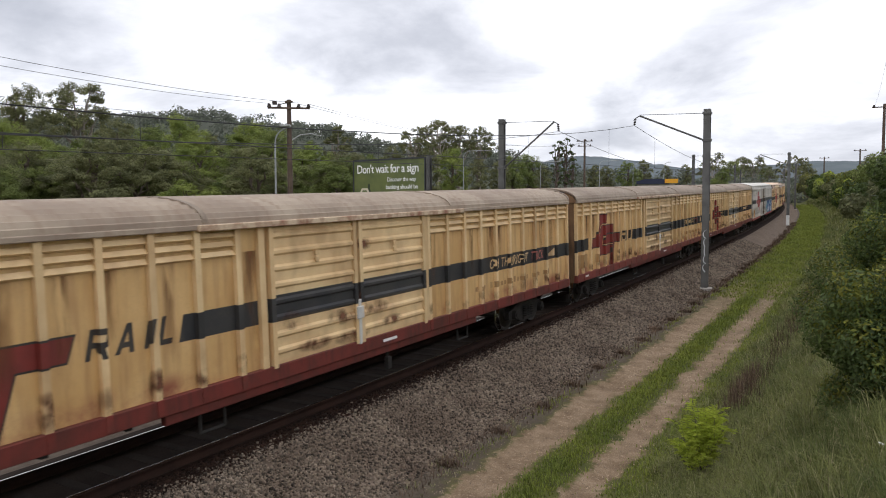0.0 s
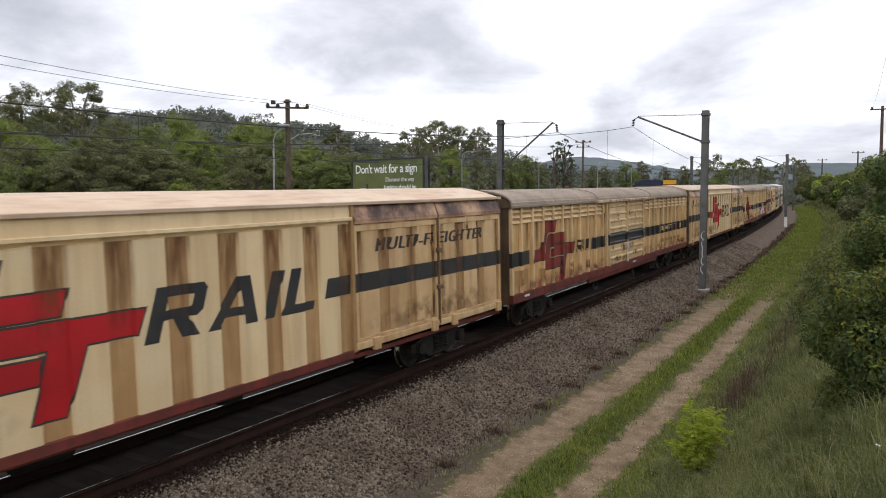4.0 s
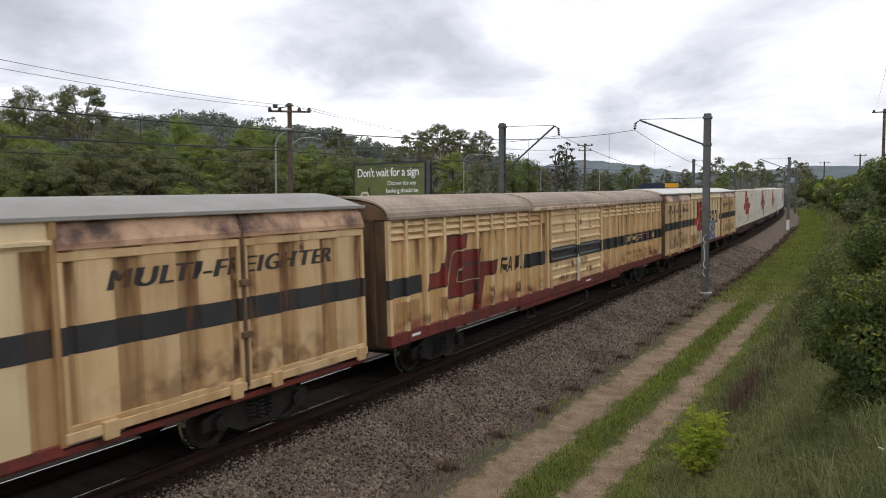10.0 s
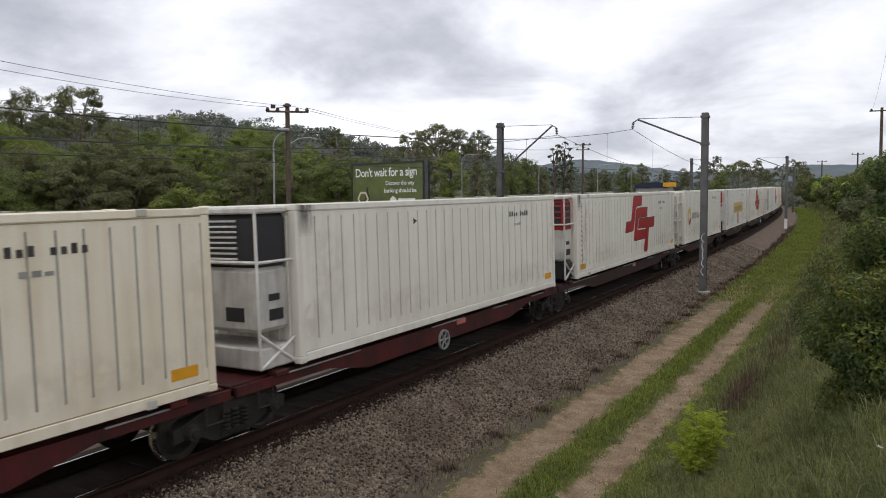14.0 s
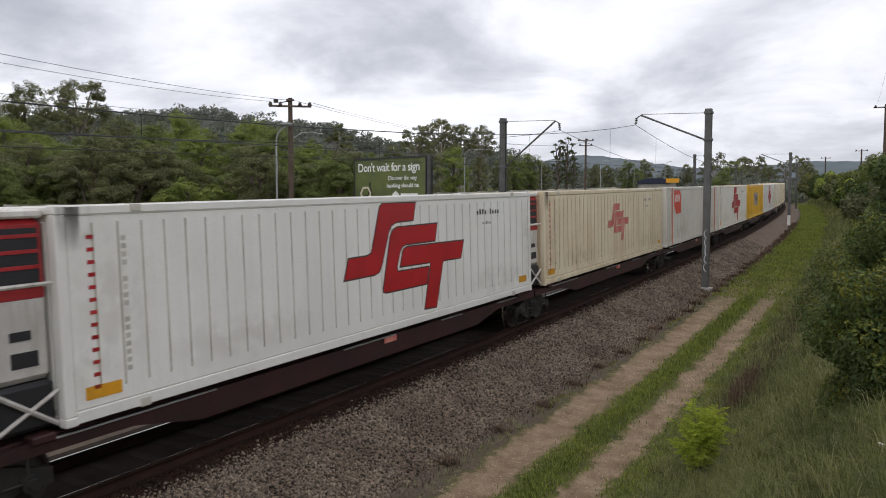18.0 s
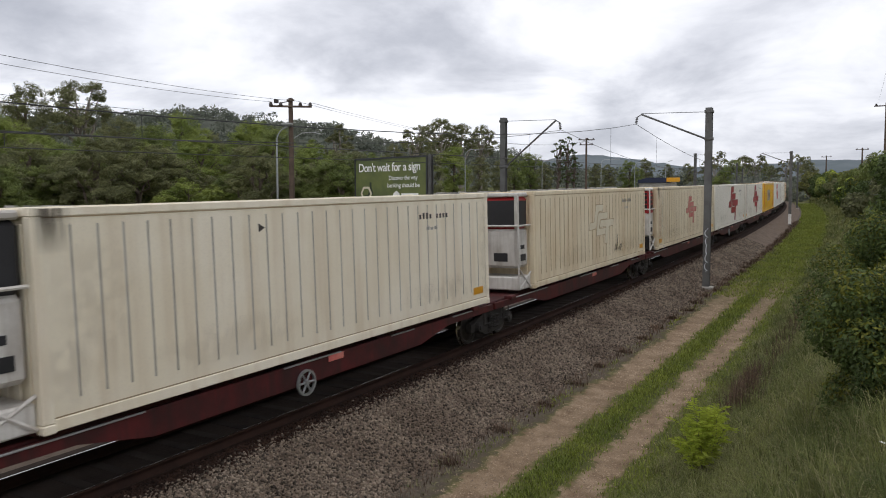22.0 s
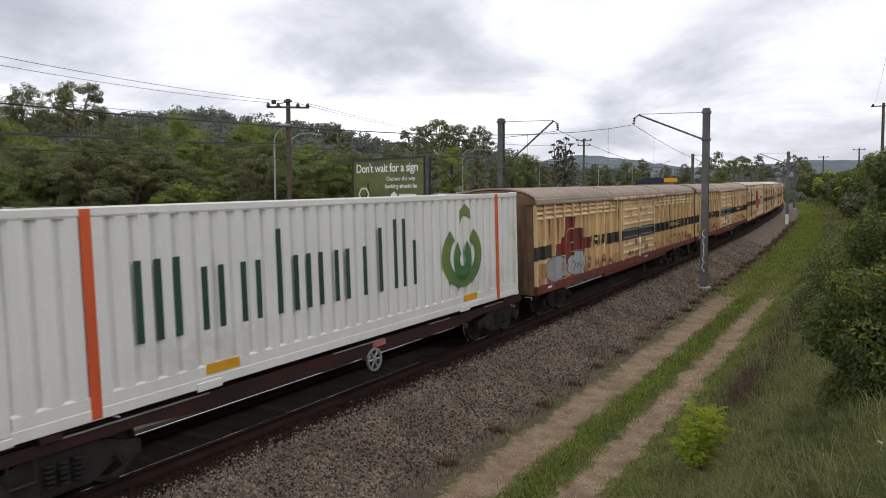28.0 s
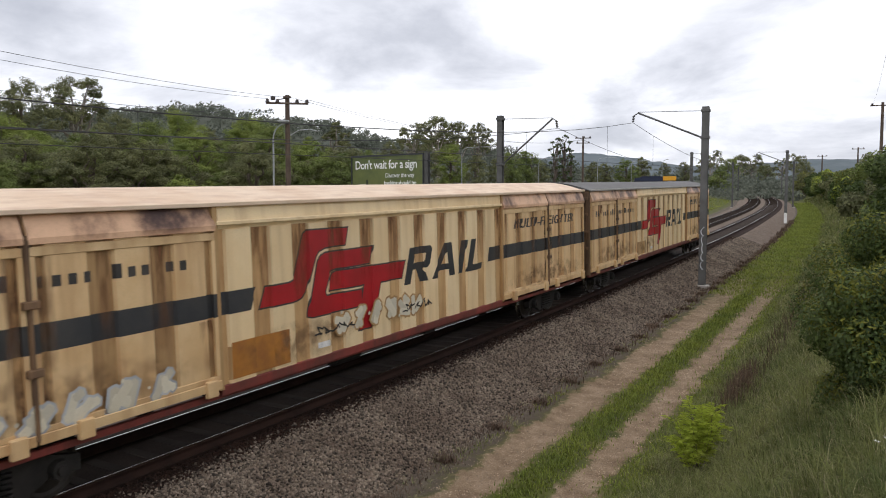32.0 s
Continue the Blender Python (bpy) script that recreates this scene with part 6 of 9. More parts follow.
# ---- running gear
def bogie_meshes():
    sf = Shape()
    # cast side frame: a long truss with an open window for the springs
    out = [(-1.22, 0.36), (-1.22, 0.58), (-0.95, 0.64), (-0.48, 0.80), (0.48, 0.80), (0.95, 0.64), (1.22, 0.58), (1.22, 0.36), (0.80, 0.40), (0.42, 0.20), (-0.42, 0.20), (-0.80, 0.40)]
    for x0, x1 in ((-0.06, 0.06),):
        k = len(sf.v)
        n = len(out)
        for x in (x0, x1):
            sf.v += [(x, a, b) for a, b in out]
        sf.f.append(tuple(range(k, k + n))[::-1])
        sf.f.append(tuple(range(k + n, k + 2 * n)))
        sf.m += [0, 0]
        for i in range(n):
            j = (i + 1) % n
            sf.f.append((k + i, k + j, k + n + j, k + n + i))
            sf.m.append(0)
    for y in (-0.89, 0.89):
        sf.tube((0.0, y, 0.47), (0.17, y, 0.47), 0.15, 0.13, 12)
        sf.tube((0.17, y, 0.47), (0.20, y, 0.47), 0.08, 0.07, 8)
    sf.box(-0.09, 0.09, -0.30, 0.30, 0.24, 0.32, 0, 0.01)
    for y in (-0.2, 0.0, 0.2):
        for k in range(5):
            sf.tube((0.09, y, 0.34 + k * 0.07), (0.09, y, 0.375 + k * 0.07), 0.075, n=8)
    ws = Shape()
    turn = [(0.13, 0.10), (0.13, 0.17), (0.06, 0.20), (0.02, 0.36), (0.055, 0.40), (0.055, 0.452), (-0.045, 0.462), (-0.055, 0.49), (-0.075, 0.49), (-0.08, 0.40), (-0.03, 0.36), (0.0, 0.20), (-0.06, 0.17), (-0.06, 0.10)]
    n = 28
    for x, r in turn:
        ws.v += [(x, r * math.cos(2 * math.pi * i / n), r * math.sin(2 * math.pi * i / n)) for i in range(n)]
    for k in range(len(turn)):
        q = (k + 1) % len(turn)
        for i in range(n):
            j = (i + 1) % n
            ws.f.append((k * n + i, k * n + j, q * n + j, q * n + i))
            ws.m.append(1 if k in (5, 6) else 0)
    ax = Shape()
    ax.tube((-1.1, 0, 0), (1.1, 0, 0), 0.10, n=12)
    bo = Shape()
    bo.box(-1.05, 1.05, -0.2, 0.2, 0.50, 0.74, 0, 0.03)
    bo.tube((0, 0, 0.7), (0, 0, 0.86), 0.2, n=14)
    for s in (-1, 1):
        bo.box(-0.9, 0.9, s * 0.42 - 0.05, s * 0.42 + 0.05, 0.40, 0.48, 0, 0.01)
    return sf.mesh("side_frame", ["steel_dark"]), ws.mesh("wheel", ["wheel", "tread"]), ax.mesh("axle", ["wheel"]), bo.mesh("bogie", ["steel_dark"])


SIDE_FRAME, WHEEL, AXLE, BOLSTER = bogie_meshes()


def add_bogie(parent, y):
    b = put("bogie", BOLSTER, parent, "grimy dark steel two-axle bogie", (0, y, 0))
    for s in (-1, 1):
        o = put("side_frame", SIDE_FRAME, b, "", (s * 1.02, 0, 0))
        if s < 0:
            o.rotation_euler = (0, 0, math.pi)
    for d in (-0.89, 0.89):
        put("axle", AXLE, b, "", (0, d, 0.463))
        for s in (-1, 1):
            o = put("wheel", WHEEL, b, "", (s * 0.765, d, 0.463))
            if s < 0:
                o.rotation_euler = (0, 0, math.pi)
    return b


def coupler_mesh():
    sh = Shape()
    sh.box(-0.14, 0.14, -0.42, 0.2, 0.78, 1.02, 0, 0.03)
    sh.box(-0.2, 0.2, -0.52, -0.30, 0.74, 1.06, 0, 0.05)
    sh.path([(0.35, 0.1, 0.82), (0.35, -0.2, 0.6), (0.3, -0.45, 0.52)], 0.03, 7)
    return sh.mesh("coupler", ["steel_dark"])


COUPLER = coupler_mesh()


def handwheel_mesh():
    sh = Shape()
    sh.ring((0, 0, 0), 0.205, 0.245, 0.05, 22)
    for k in range(6):
        a = k * math.pi / 3
        sh.tube((0, 0, 0), (0, 0.22 * math.cos(a), 0.22 * math.sin(a)), 0.020, n=6)
    sh.tube((-0.3, 0, 0), (0.04, 0, 0), 0.05, n=8)
    return sh.mesh("handbrake_wheel", ["galv"])


HANDWHEEL = handwheel_mesh()


def underframe(parent, half, steps=False):
    sh = Shape()
    sh.box(-0.28, 0.28, -half, half, 0.72, 1.0, 0, 0.01)
    for y in np.arange(-half + 3.6, half - 3.5, 1.25):
        sh.box(-1.25, 1.25, y - 0.05, y + 0.05, 0.80, 0.95)
    part("underframe", sh, "steel_dark", parent)
    sh = Shape()
    sh.tube((0.55, -1.4, 0.62), (0.55, -0.6, 0.62), 0.20, n=14)
    sh.tube((-0.5, 0.8, 0.6), (-0.5, 2.0, 0.6), 0.22, n=14)
    sh.tube((0.55, -0.6, 0.62), (0.3, 2.6, 0.62), 0.025, n=6)
    sh.box(0.35, 0.6, 2.2, 2.7, 0.45, 0.75, 0, 0.02)
    part("brake_gear", sh, "steel_dark", parent)
    if steps:
        for y in (-3.9, 4.1):
            sh = Shape()
            sh.path([(1.3, y, 0.85), (1.3, y, 0.42), (1.3, y + 0.5, 0.42), (1.3, y + 0.5, 0.85)], 0.03, 6)
            part("foot_step", sh, "steel_dark", parent)
        sh = Shape()
        sh.tube((1.32, 1.1, 0.9), (1.32, 1.1, 0.38), 0.035, n=6)
        sh.box(1.27, 1.37, 1.05, 1.2, 0.36, 0.62, 0, 0.01)
        part("release_lever", sh, "steel_dark", parent)
    for s in (-1, 1):
        o = put("coupler", COUPLER, parent, "", (0, s * (half + 0.02), 0))
        o.rotation_euler = (0, 0, 0 if s < 0 else math.pi)


HALF = 11.2
RIBS_F = [0.06, 0.72] + [1.54 + 0.825 * i for i in range(9)]
RIBS_R = [13.92 + 0.845 * i for i in range(11)]
LOGO_FREE = (1.42, 7.05)


def striped(y):
    return not LOGO_FREE[0] < y + HALF < LOGO_FREE[1]


def louvre_van():
    t = thing("louvre_van", "rust-streaked tan louvred goods van with black stripe and red badge", "railway wagon", "goods train wagons")
    W, R = 1.345, 1.435
    za, zb, zc, zd = 1.16, 1.92, 2.33, 3.60
    # walls: panels with the stripe painted on
    sh = Shape()
    cuts = [-HALF, LOGO_FREE[0] - HALF, LOGO_FREE[1] - HALF, HALF]
    for sx in (-1, 1):
        for y0, y1 in zip(cuts[:-1], cuts[1:]):
            mid = striped((y0 + y1) / 2)
            for z0, z1, m in ((za - 0.2, zb, 0), (zb, zc, 1 if mid else 0), (zc, zd, 0)):
                q = [(sx * W, y0, z0), (sx * W, y1, z0), (sx * W, y1, z1), (sx * W, y0, z1)]
                sh.quad(*(q if sx > 0 else q[::-1]), m)
    sh.quad((-W, -HALF, 0.96), (-W, HALF, 0.96), (W, HALF, 0.96), (W, -HALF, 0.96), 0)
    part("body", sh, ["tan", "black"], t)
    for s in (-1, 1):
        sh = Shape()
        y = s * HALF
        sh.box(-W, W, min(y, y - s * 0.06), max(y, y - s * 0.06), 0.9, zd + 0.02)
        k = [(1.42 * math.sin(u * math.pi / 20), 3.64 + 0.42 * max(0.0, math.cos(u * math.pi / 20)) ** 0.85) for u in range(-10, 11)]
        k = [(-1.42, zd)] + k + [(1.42, zd)]
        sh.poly([(p, y + s * 0.03, q) for p, q in (k if s < 0 else k[::-1])])
        paint = "end_brown" if s < 0 else "tan"
        wall = part("end_wall", sh, paint, t, "grimy brown end wall")
        for x in (-1.05, -0.35, 0.35, 1.05):
            sh = Shape()
            sh.box(x - 0.06, x + 0.06, min(y, y + s * 0.07), max(y, y + s * 0.07), 0.95, zd, 0, 0.01)
            part("end_post", sh, paint, wall)
    # arched roof with fine corrugation along it
    sh = Shape()
    n = 32
    arc = []
    for i in range(n + 1):
        u = -1 + 2 * i / n
        x = 1.45 * math.sin(u * math.pi / 2) if abs(u) < 1 else 1.45 * u
        z = 3.66 + 0.44 * math.cos(u * math.pi / 2) ** 0.85 + (0.026 if i % 2 else -0.008)
        arc.append((x, z))
    for i in range(n):
        (a, b), (c, d) = arc[i], arc[i + 1]
        sh.quad((a, -HALF - 0.05, b), (a, HALF + 0.05, b), (c, HALF + 0.05, d), (c, -HALF - 0.05, d)[::1])
    roof_faces = [tuple(reversed(q)) for q in sh.f]
    sh.f = roof_faces
    part("roof", sh, "roof_brown", t, "grey-brown corrugated roof")
    hoop = [(1.455 * math.sin(u * math.pi / n - math.pi / 2), 3.695 + 0.44 * max(0.0, math.cos(u * math.pi / n - math.pi / 2)) ** 0.85) for u in range(n + 1)]
    for y in (-HALF, -3.73, 3.73, HALF):
        sh = Shape()
        for i in range(n):
            (a, b), (c, d) = hoop[i], hoop[i + 1]
            sh.quad((a, y - 0.05, b), (c, y - 0.05, d), (c, y + 0.05, d), (a, y + 0.05, b))
            for yy, g in ((y - 0.05, 1), (y + 0.05, -1)):
                q = [(a, yy, b), (a, yy, b - 0.05), (c, yy, d - 0.05), (c, yy, d)]
                sh.quad(*(q if g > 0 else q[::-1]))
        part("roof_strap", sh, "roof_brown", t)
    for s in (-1, 1):
        sh = Shape()
        sh.box(min(s * 1.40, s * 1.475), max(s * 1.40, s * 1.475), -HALF, HALF, 3.585, 3.67, 0, 0.012)
        part("gutter", sh, "roof_brown", t, "thin gutter strip")
        sh = Shape()
        sh.box(min(s * 1.44, s * 1.535), max(s * 1.44, s * 1.535), 7.3 - HALF, 15.4 - HALF, 3.565, 3.665, 0, 0.012)
        part("door_track", sh, "gutter", t, "flaking door track over the doors")
        sh = Shape()
        sh.box(min(s * 1.30, s * 1.445), max(s * 1.30, s * 1.445), -HALF, HALF, 0.90, za, 0, 0.01)
        part("sill", sh, "sill", t, "red-brown sill")
        sh = Shape()
        x0, x1 = sorted((s * 1.28, s * 1.40))
        sh.box(x0, x1, -4.6, 4.9, 0.74, 0.90, 0, 0.01)
        part("solebar", sh, "sill", t)
    # ribs and louvres
    meshes = {}
    for st in (False, True):
        sh = Shape()
        for z0, z1, m in ((za, zb, 0), (zb, zc, 1 if st else 0), (zc, zd - 0.02, 0)):
            sh.box(1.35, R, -0.055, 0.055, z0, z1, m)
        sh.box(1.35, R + 0.02, -0.055, 0.055, 0.93, za, 2)
        meshes[st] = sh.mesh("rib", ["tan_rib", "black", "sill"])
    sl = Shape()
    sl.v = [(1.36, -0.36, 0.0), (1.36, 0.36, 0.0), (1.415, 0.36, -0.075), (1.415, -0.36, -0.075), (1.36, -0.36, -0.105), (1.36, 0.36, -0.105)]
    sl.f = [(0, 3, 2, 1), (3, 4, 5, 2), (0, 4, 3), (1, 2, 5)]
    sl.m = [0, 0, 0, 0]
    slat = sl.mesh("slat", ["tan_rib"])
    far_side = Shape()
    for group in (RIBS_F, RIBS_R):
        for i, f in enumerate(group):
            y = min(f - HALF, HALF - 0.06)
            put("rib", meshes[striped(y)], t, "", (0, y, 0))
            far_side.box(-R, -1.35, y - 0.055, y + 0.055, 0.93, zd - 0.02)
            if i + 1 < len(group):
                w = group[i + 1] - f
                mid = y + w / 2
                for z in (3.53, 3.38, 3.23):
                    o = put("slat", slat, t, "", (0, mid, z))
                    o.scale = (1, (w - 0.11) / 0.72, 1)
                    far_side.box(-1.41, -1.36, mid - w / 2 + 0.06, mid + w / 2 - 0.06, z - 0.08, z)
    part("far_side_ribs", far_side, "tan_rib", t)
    # two sliding doors with pressed horizontal ridges
    for k, (f0, f1) in enumerate(((8.82, 11.22), (11.30, 13.72))):
        y0, y1 = f0 - HALF, f1 - HALF
        for s in (-1, 1):
            sh = Shape()
            prof = [(1.385, 1.14)]
            for i in range(8):
                z = 1.22 + i * 0.288
                prof += [(1.395, z), (1.395, z + 0.11), (1.44, z + 0.15), (1.44, z + 0.20), (1.395, z + 0.24)]
            prof.append((1.395, 3.54))
            for (p, b), (q, d) in zip(prof[:-1], prof[1:]):
                m = 1 if zb - 0.04 < (b + d) / 2 < zc + 0.06 else 0
                quad = [(s * p, y0 + 0.09, b), (s * p, y1 - 0.09, b), (s * q, y1 - 0.09, d), (s * q, y0 + 0.09, d)]
                sh.quad(*(quad if s > 0 else quad[::-1]), m)
            d = part("door", sh, ["tan_rib", "black"], t, "tan sliding door with pressed ridges")
        for yy in (y0, y1 - 0.10):
            sh = Shape()
            for z0, z1, m in ((1.12, zb, 0), (zb, zc, 1), (zc, 3.56, 0)):
                sh.box(1.36, 1.455, yy, yy + 0.10, z0, z1, m)
            part("door_stile", sh, ["tan_rib", "black"], d)
        sh = Shape()
        for z in (2.95, 3.08):
            sh.box(1.43, 1.475, (y0 + y1) / 2 - 0.05, (y0 + y1) / 2 + 0.05, z - 0.09, z, 0, 0.01)
        part("door_catch", sh, "tan_rib", d)
    square = lambda y0, y1, z0, z1: flat([[(y0, z0), (y1, z0), (y1, z1), (y0, z1)]])
    for cy, cz, cw, ch in ((-0.55, 1.74, 0.42, 0.17), (0.62, 1.76, 0.46, 0.16), (-1.3, 1.36, 0.5, 0.14), (1.15, 1.42, 0.42, 0.13), (0.02, 1.85, 0.30, 0.35), (-0.2, 1.3, 0.6, 0.14), (-1.9, 1.9, 0.25, 0.2), (0.25, 3.1, 0.3, 0.14)):
        decal(square(cy - cw, cy + cw, cz - ch, cz + ch), t, "rust_spot", "rust_spot", 1.442, (), None, "dark rust patch", 0.004)
    sh = Shape()
    sh.box(1.40, 1.47, 0.0, 0.09, 1.10, 2.0, 0, 0.01)
    sh.box(1.43, 1.49, -0.06, 0.14, 1.62, 1.86, 0, 0.01)
    part("lock_bar", sh, "white_wheel", t, "pale metal lock bar")
    for s in (1, -1):
        for f in (8.66, 13.80):
            y = f - HALF
            sh = Shape()
            sh.box(min(s * 1.35, s * 1.43), max(s * 1.35, s * 1.43), y - 0.07, y + 0.07, 0.93, zd)
            part("door_post", sh, "tan_rib", t)
    strips = [(min(f - HALF, HALF - 0.06) - 0.056, min(f - HALF, HALF - 0.06) + 0.056) for f in RIBS_F + RIBS_R]
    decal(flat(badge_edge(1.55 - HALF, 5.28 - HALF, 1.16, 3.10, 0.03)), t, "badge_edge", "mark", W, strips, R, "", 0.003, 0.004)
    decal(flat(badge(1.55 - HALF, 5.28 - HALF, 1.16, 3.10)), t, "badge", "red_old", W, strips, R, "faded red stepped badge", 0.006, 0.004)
    rng = random.Random(33)
    for f in RIBS_F[1:] + RIBS_R[:-1]:
        top, w = 1.40 + 0.35 * rng.random(), 0.10 + 0.05 * rng.random()
        decal(square(f - HALF - w, f - HALF + w, 1.14, top), t, "rust_spot", "rust_spot" if rng.random() < 0.3 else "grime", W, strips, R, "rust at the foot of the rib", 0.009, 0.004)
        if rng.random() < 0.6:
            w = 0.10 + 0.12 * rng.random()
            y = f - HALF + 0.2 + 0.4 * rng.random()
            decal(square(y - w, y + w, 1.6 + 0.6 * rng.random(), 3.18), t, "rust_run", "rust_run", W, strips, R, "brown rust run", 0.010, 0.004)
    bm = flat(capitals("RAIL", 5.42 - HALF, 6.92 - HALF, 1.94, 2.36, 0.55, 0.10))
    decal(bm, t, "lettering", "mark", W, strips, R, "spaced dark italic lettering", 0.005, 0.004)
    decal(flat([[(LOGO_FREE[1] - HALF - 0.10, zb), (LOGO_FREE[1] - HALF, zb), (LOGO_FREE[1] - HALF, zc)]]), t, "stripe_tip", "black", W, strips, R, "", 0.004, 0.004)
    bm = fit_faces(text_faces("ON THE RIGHT", 1.0, 1.05), 17.0 - HALF, 19.45 - HALF, 2.00, 2.26, 0.06)
    decal(bm, t, "lettering", "tan_rib", W, strips, R, "tan lettering on the black stripe", 0.008, 0.004)
    bm = fit_faces(text_faces("TRACK", 1.0, 1.05), 19.6 - HALF, 20.55 - HALF, 2.00, 2.26, 0.06)
    decal(bm, t, "lettering", "pink_old", W, strips, R, "red lettering on the black stripe", 0.008, 0.004)
    decal(flat([[(20.7 - HALF, 2.04), (21.4 - HALF, 2.0), (21.4 - HALF, 2.25)]]), t, "arrow", "tan_rib", W, strips, R, "", 0.008)
    decal(flat(bars(16.2 - HALF, 20.9 - HALF, 1.50, 1.66, 23, 6, drop=(3, 16, 20))), t, "faded_writing", "recess", W, strips, R, "faded unreadable writing", 0.005)
    decals([[(0.35 - HALF, 1.36), (1.3 - HALF, 1.36), (1.3 - HALF, 1.80), (0.35 - HALF, 1.80)], [(2.1 - HALF, 1.40), (2.5 - HALF, 1.40), (2.5 - HALF, 1.7), (2.1 - HALF, 1.7)]], t, "data_patch", "recess", W, strips, R, "", 0.005)
    decals([[(0.8 - HALF, 1.02), (1.15 - HALF, 1.02), (1.15 - HALF, 1.08), (0.8 - HALF, 1.08)], [(12.0 - HALF, 0.99), (12.5 - HALF, 0.99), (12.5 - HALF, 1.05), (12.0 - HALF, 1.05)]], t, "white_label", "white_print", 1.445, (), None, "", 0.004)
    underframe(t, HALF, True)
    add_bogie(t, 2.55 - HALF)
    add_bogie(t, HALF - 2.55)
    return t, strips, W, R


def freighter_ends(t, W, mat):
    for s in (-1, 1):
        sh = Shape()
        y = s * HALF
        sh.box(-W, W, min(y, y - s * 0.08), max(y, y - s * 0.08), 0.86, 3.86)
        k = [(-W, 3.86), (-0.7, 4.06), (0, 4.12), (0.7, 4.06), (W, 3.86)]
        sh.poly([(a, y, b) for a, b in (k if s < 0 else k[::-1])])
        wall = part("end_wall", sh, mat, t, "ribbed end wall")
        for z in (1.25, 1.85, 2.45, 3.05, 3.6):
            sh = Shape()
            sh.box(-W + 0.04, W - 0.04, min(y, y + s * 0.09), max(y, y + s * 0.09), z - 0.05, z + 0.05, 0, 0.01)
            part("cross_rib", sh, mat, wall)
        for x in (-W + 0.06, 0, W - 0.06):
            sh = Shape()
            sh.box(x - 0.06, x + 0.06, min(y, y + s * 0.07), max(y, y + s * 0.07), 0.9, 3.84, 0, 0.01)
            part("end_post", sh, mat, wall)


def freighter_roof(t, mat, edge):
    sh = Shape()
    n = 14
    arc = [(1.44 * (-1 + 2 * i / n), 3.90 + 0.30 * math.cos((-1 + 2 * i / n) * math.pi / 2)) for i in range(n + 1)]
    for (a, b), (c, d) in zip(arc[:-1], arc[1:]):
        sh.quad((c, -HALF - 0.06, d), (c, HALF + 0.06, d), (a, HALF + 0.06, b), (a, -HALF - 0.06, b))
    for s in (-1, 1):
        y = s * (HALF + 0.06)
        sh.poly([(a, y, b) for a, b in (arc if s < 0 else arc[::-1])])
    ob = part("roof", sh, mat, t, "shallow arched sheet roof")
    for s in (-1, 1):
        sh = Shape()
        sh.box(min(s * 1.38, s * 1.47), max(s * 1.38, s * 1.47), -HALF - 0.06, HALF + 0.06, 3.86, 3.93, 0, 0.01)
        part("roof_edge", sh, edge, t)


def pressed_panel(name, y0, y1, ribs, rib_w, mats, stripe, parent, W, flare, label=""):
    """A wall or door with raised vertical pressings and an inclined head under the roof."""
    zb, zc = stripe
    for s in (-1, 1):
        sh = Shape()
        levels = [(W - 0.045, 1.0), (W - 0.045, zb), (W - 0.045, zc), (W - 0.045, 3.50), (W, 3.60), (W - (0.12 if flare else 0.02), 3.87)]
        for (p, b), (q, d) in zip(levels[:-1], levels[1:]):
            m = 2 if abs(b - zb) < 1e-6 and stripe[0] < stripe[1] else (1 if d <= 3.51 else 0)
            quad = [(s * p, y0, b), (s * p, y1, b), (s * q, y1, d), (s * q, y0, d)]
            sh.quad(*(quad if s > 0 else quad[::-1]), m)
        ob = part(name, sh, mats, parent, label)
    r = Shape()
    for z0, z1, m in ((1.0, zb, 0), (zb, zc, 1), (zc, 3.49, 0)):
        w = rib_w / 2
        r.quad((W, -w + 0.03, z0), (W, w - 0.03, z0), (W, w - 0.03, z1), (W, -w + 0.03, z1), m)
        r.quad((W - 0.045, -w, z0), (W, -w + 0.03, z0), (W, -w + 0.03, z1), (W - 0.045, -w, z1), m)
        r.quad((W, w - 0.03, z0), (W - 0.045, w, z0), (W - 0.045, w, z1), (W, w - 0.03, z1), m)
    r.quad((W - 0.045, -w, 3.49), (W, -w + 0.03, 3.49), (W, w - 0.03, 3.49), (W - 0.045, w, 3.53), 0)
    me = r.mesh("pressing", [mats[0], mats[2]])
    for y in ribs:
        put("pressing", me, ob, "", (0, y, 0))
    return ob


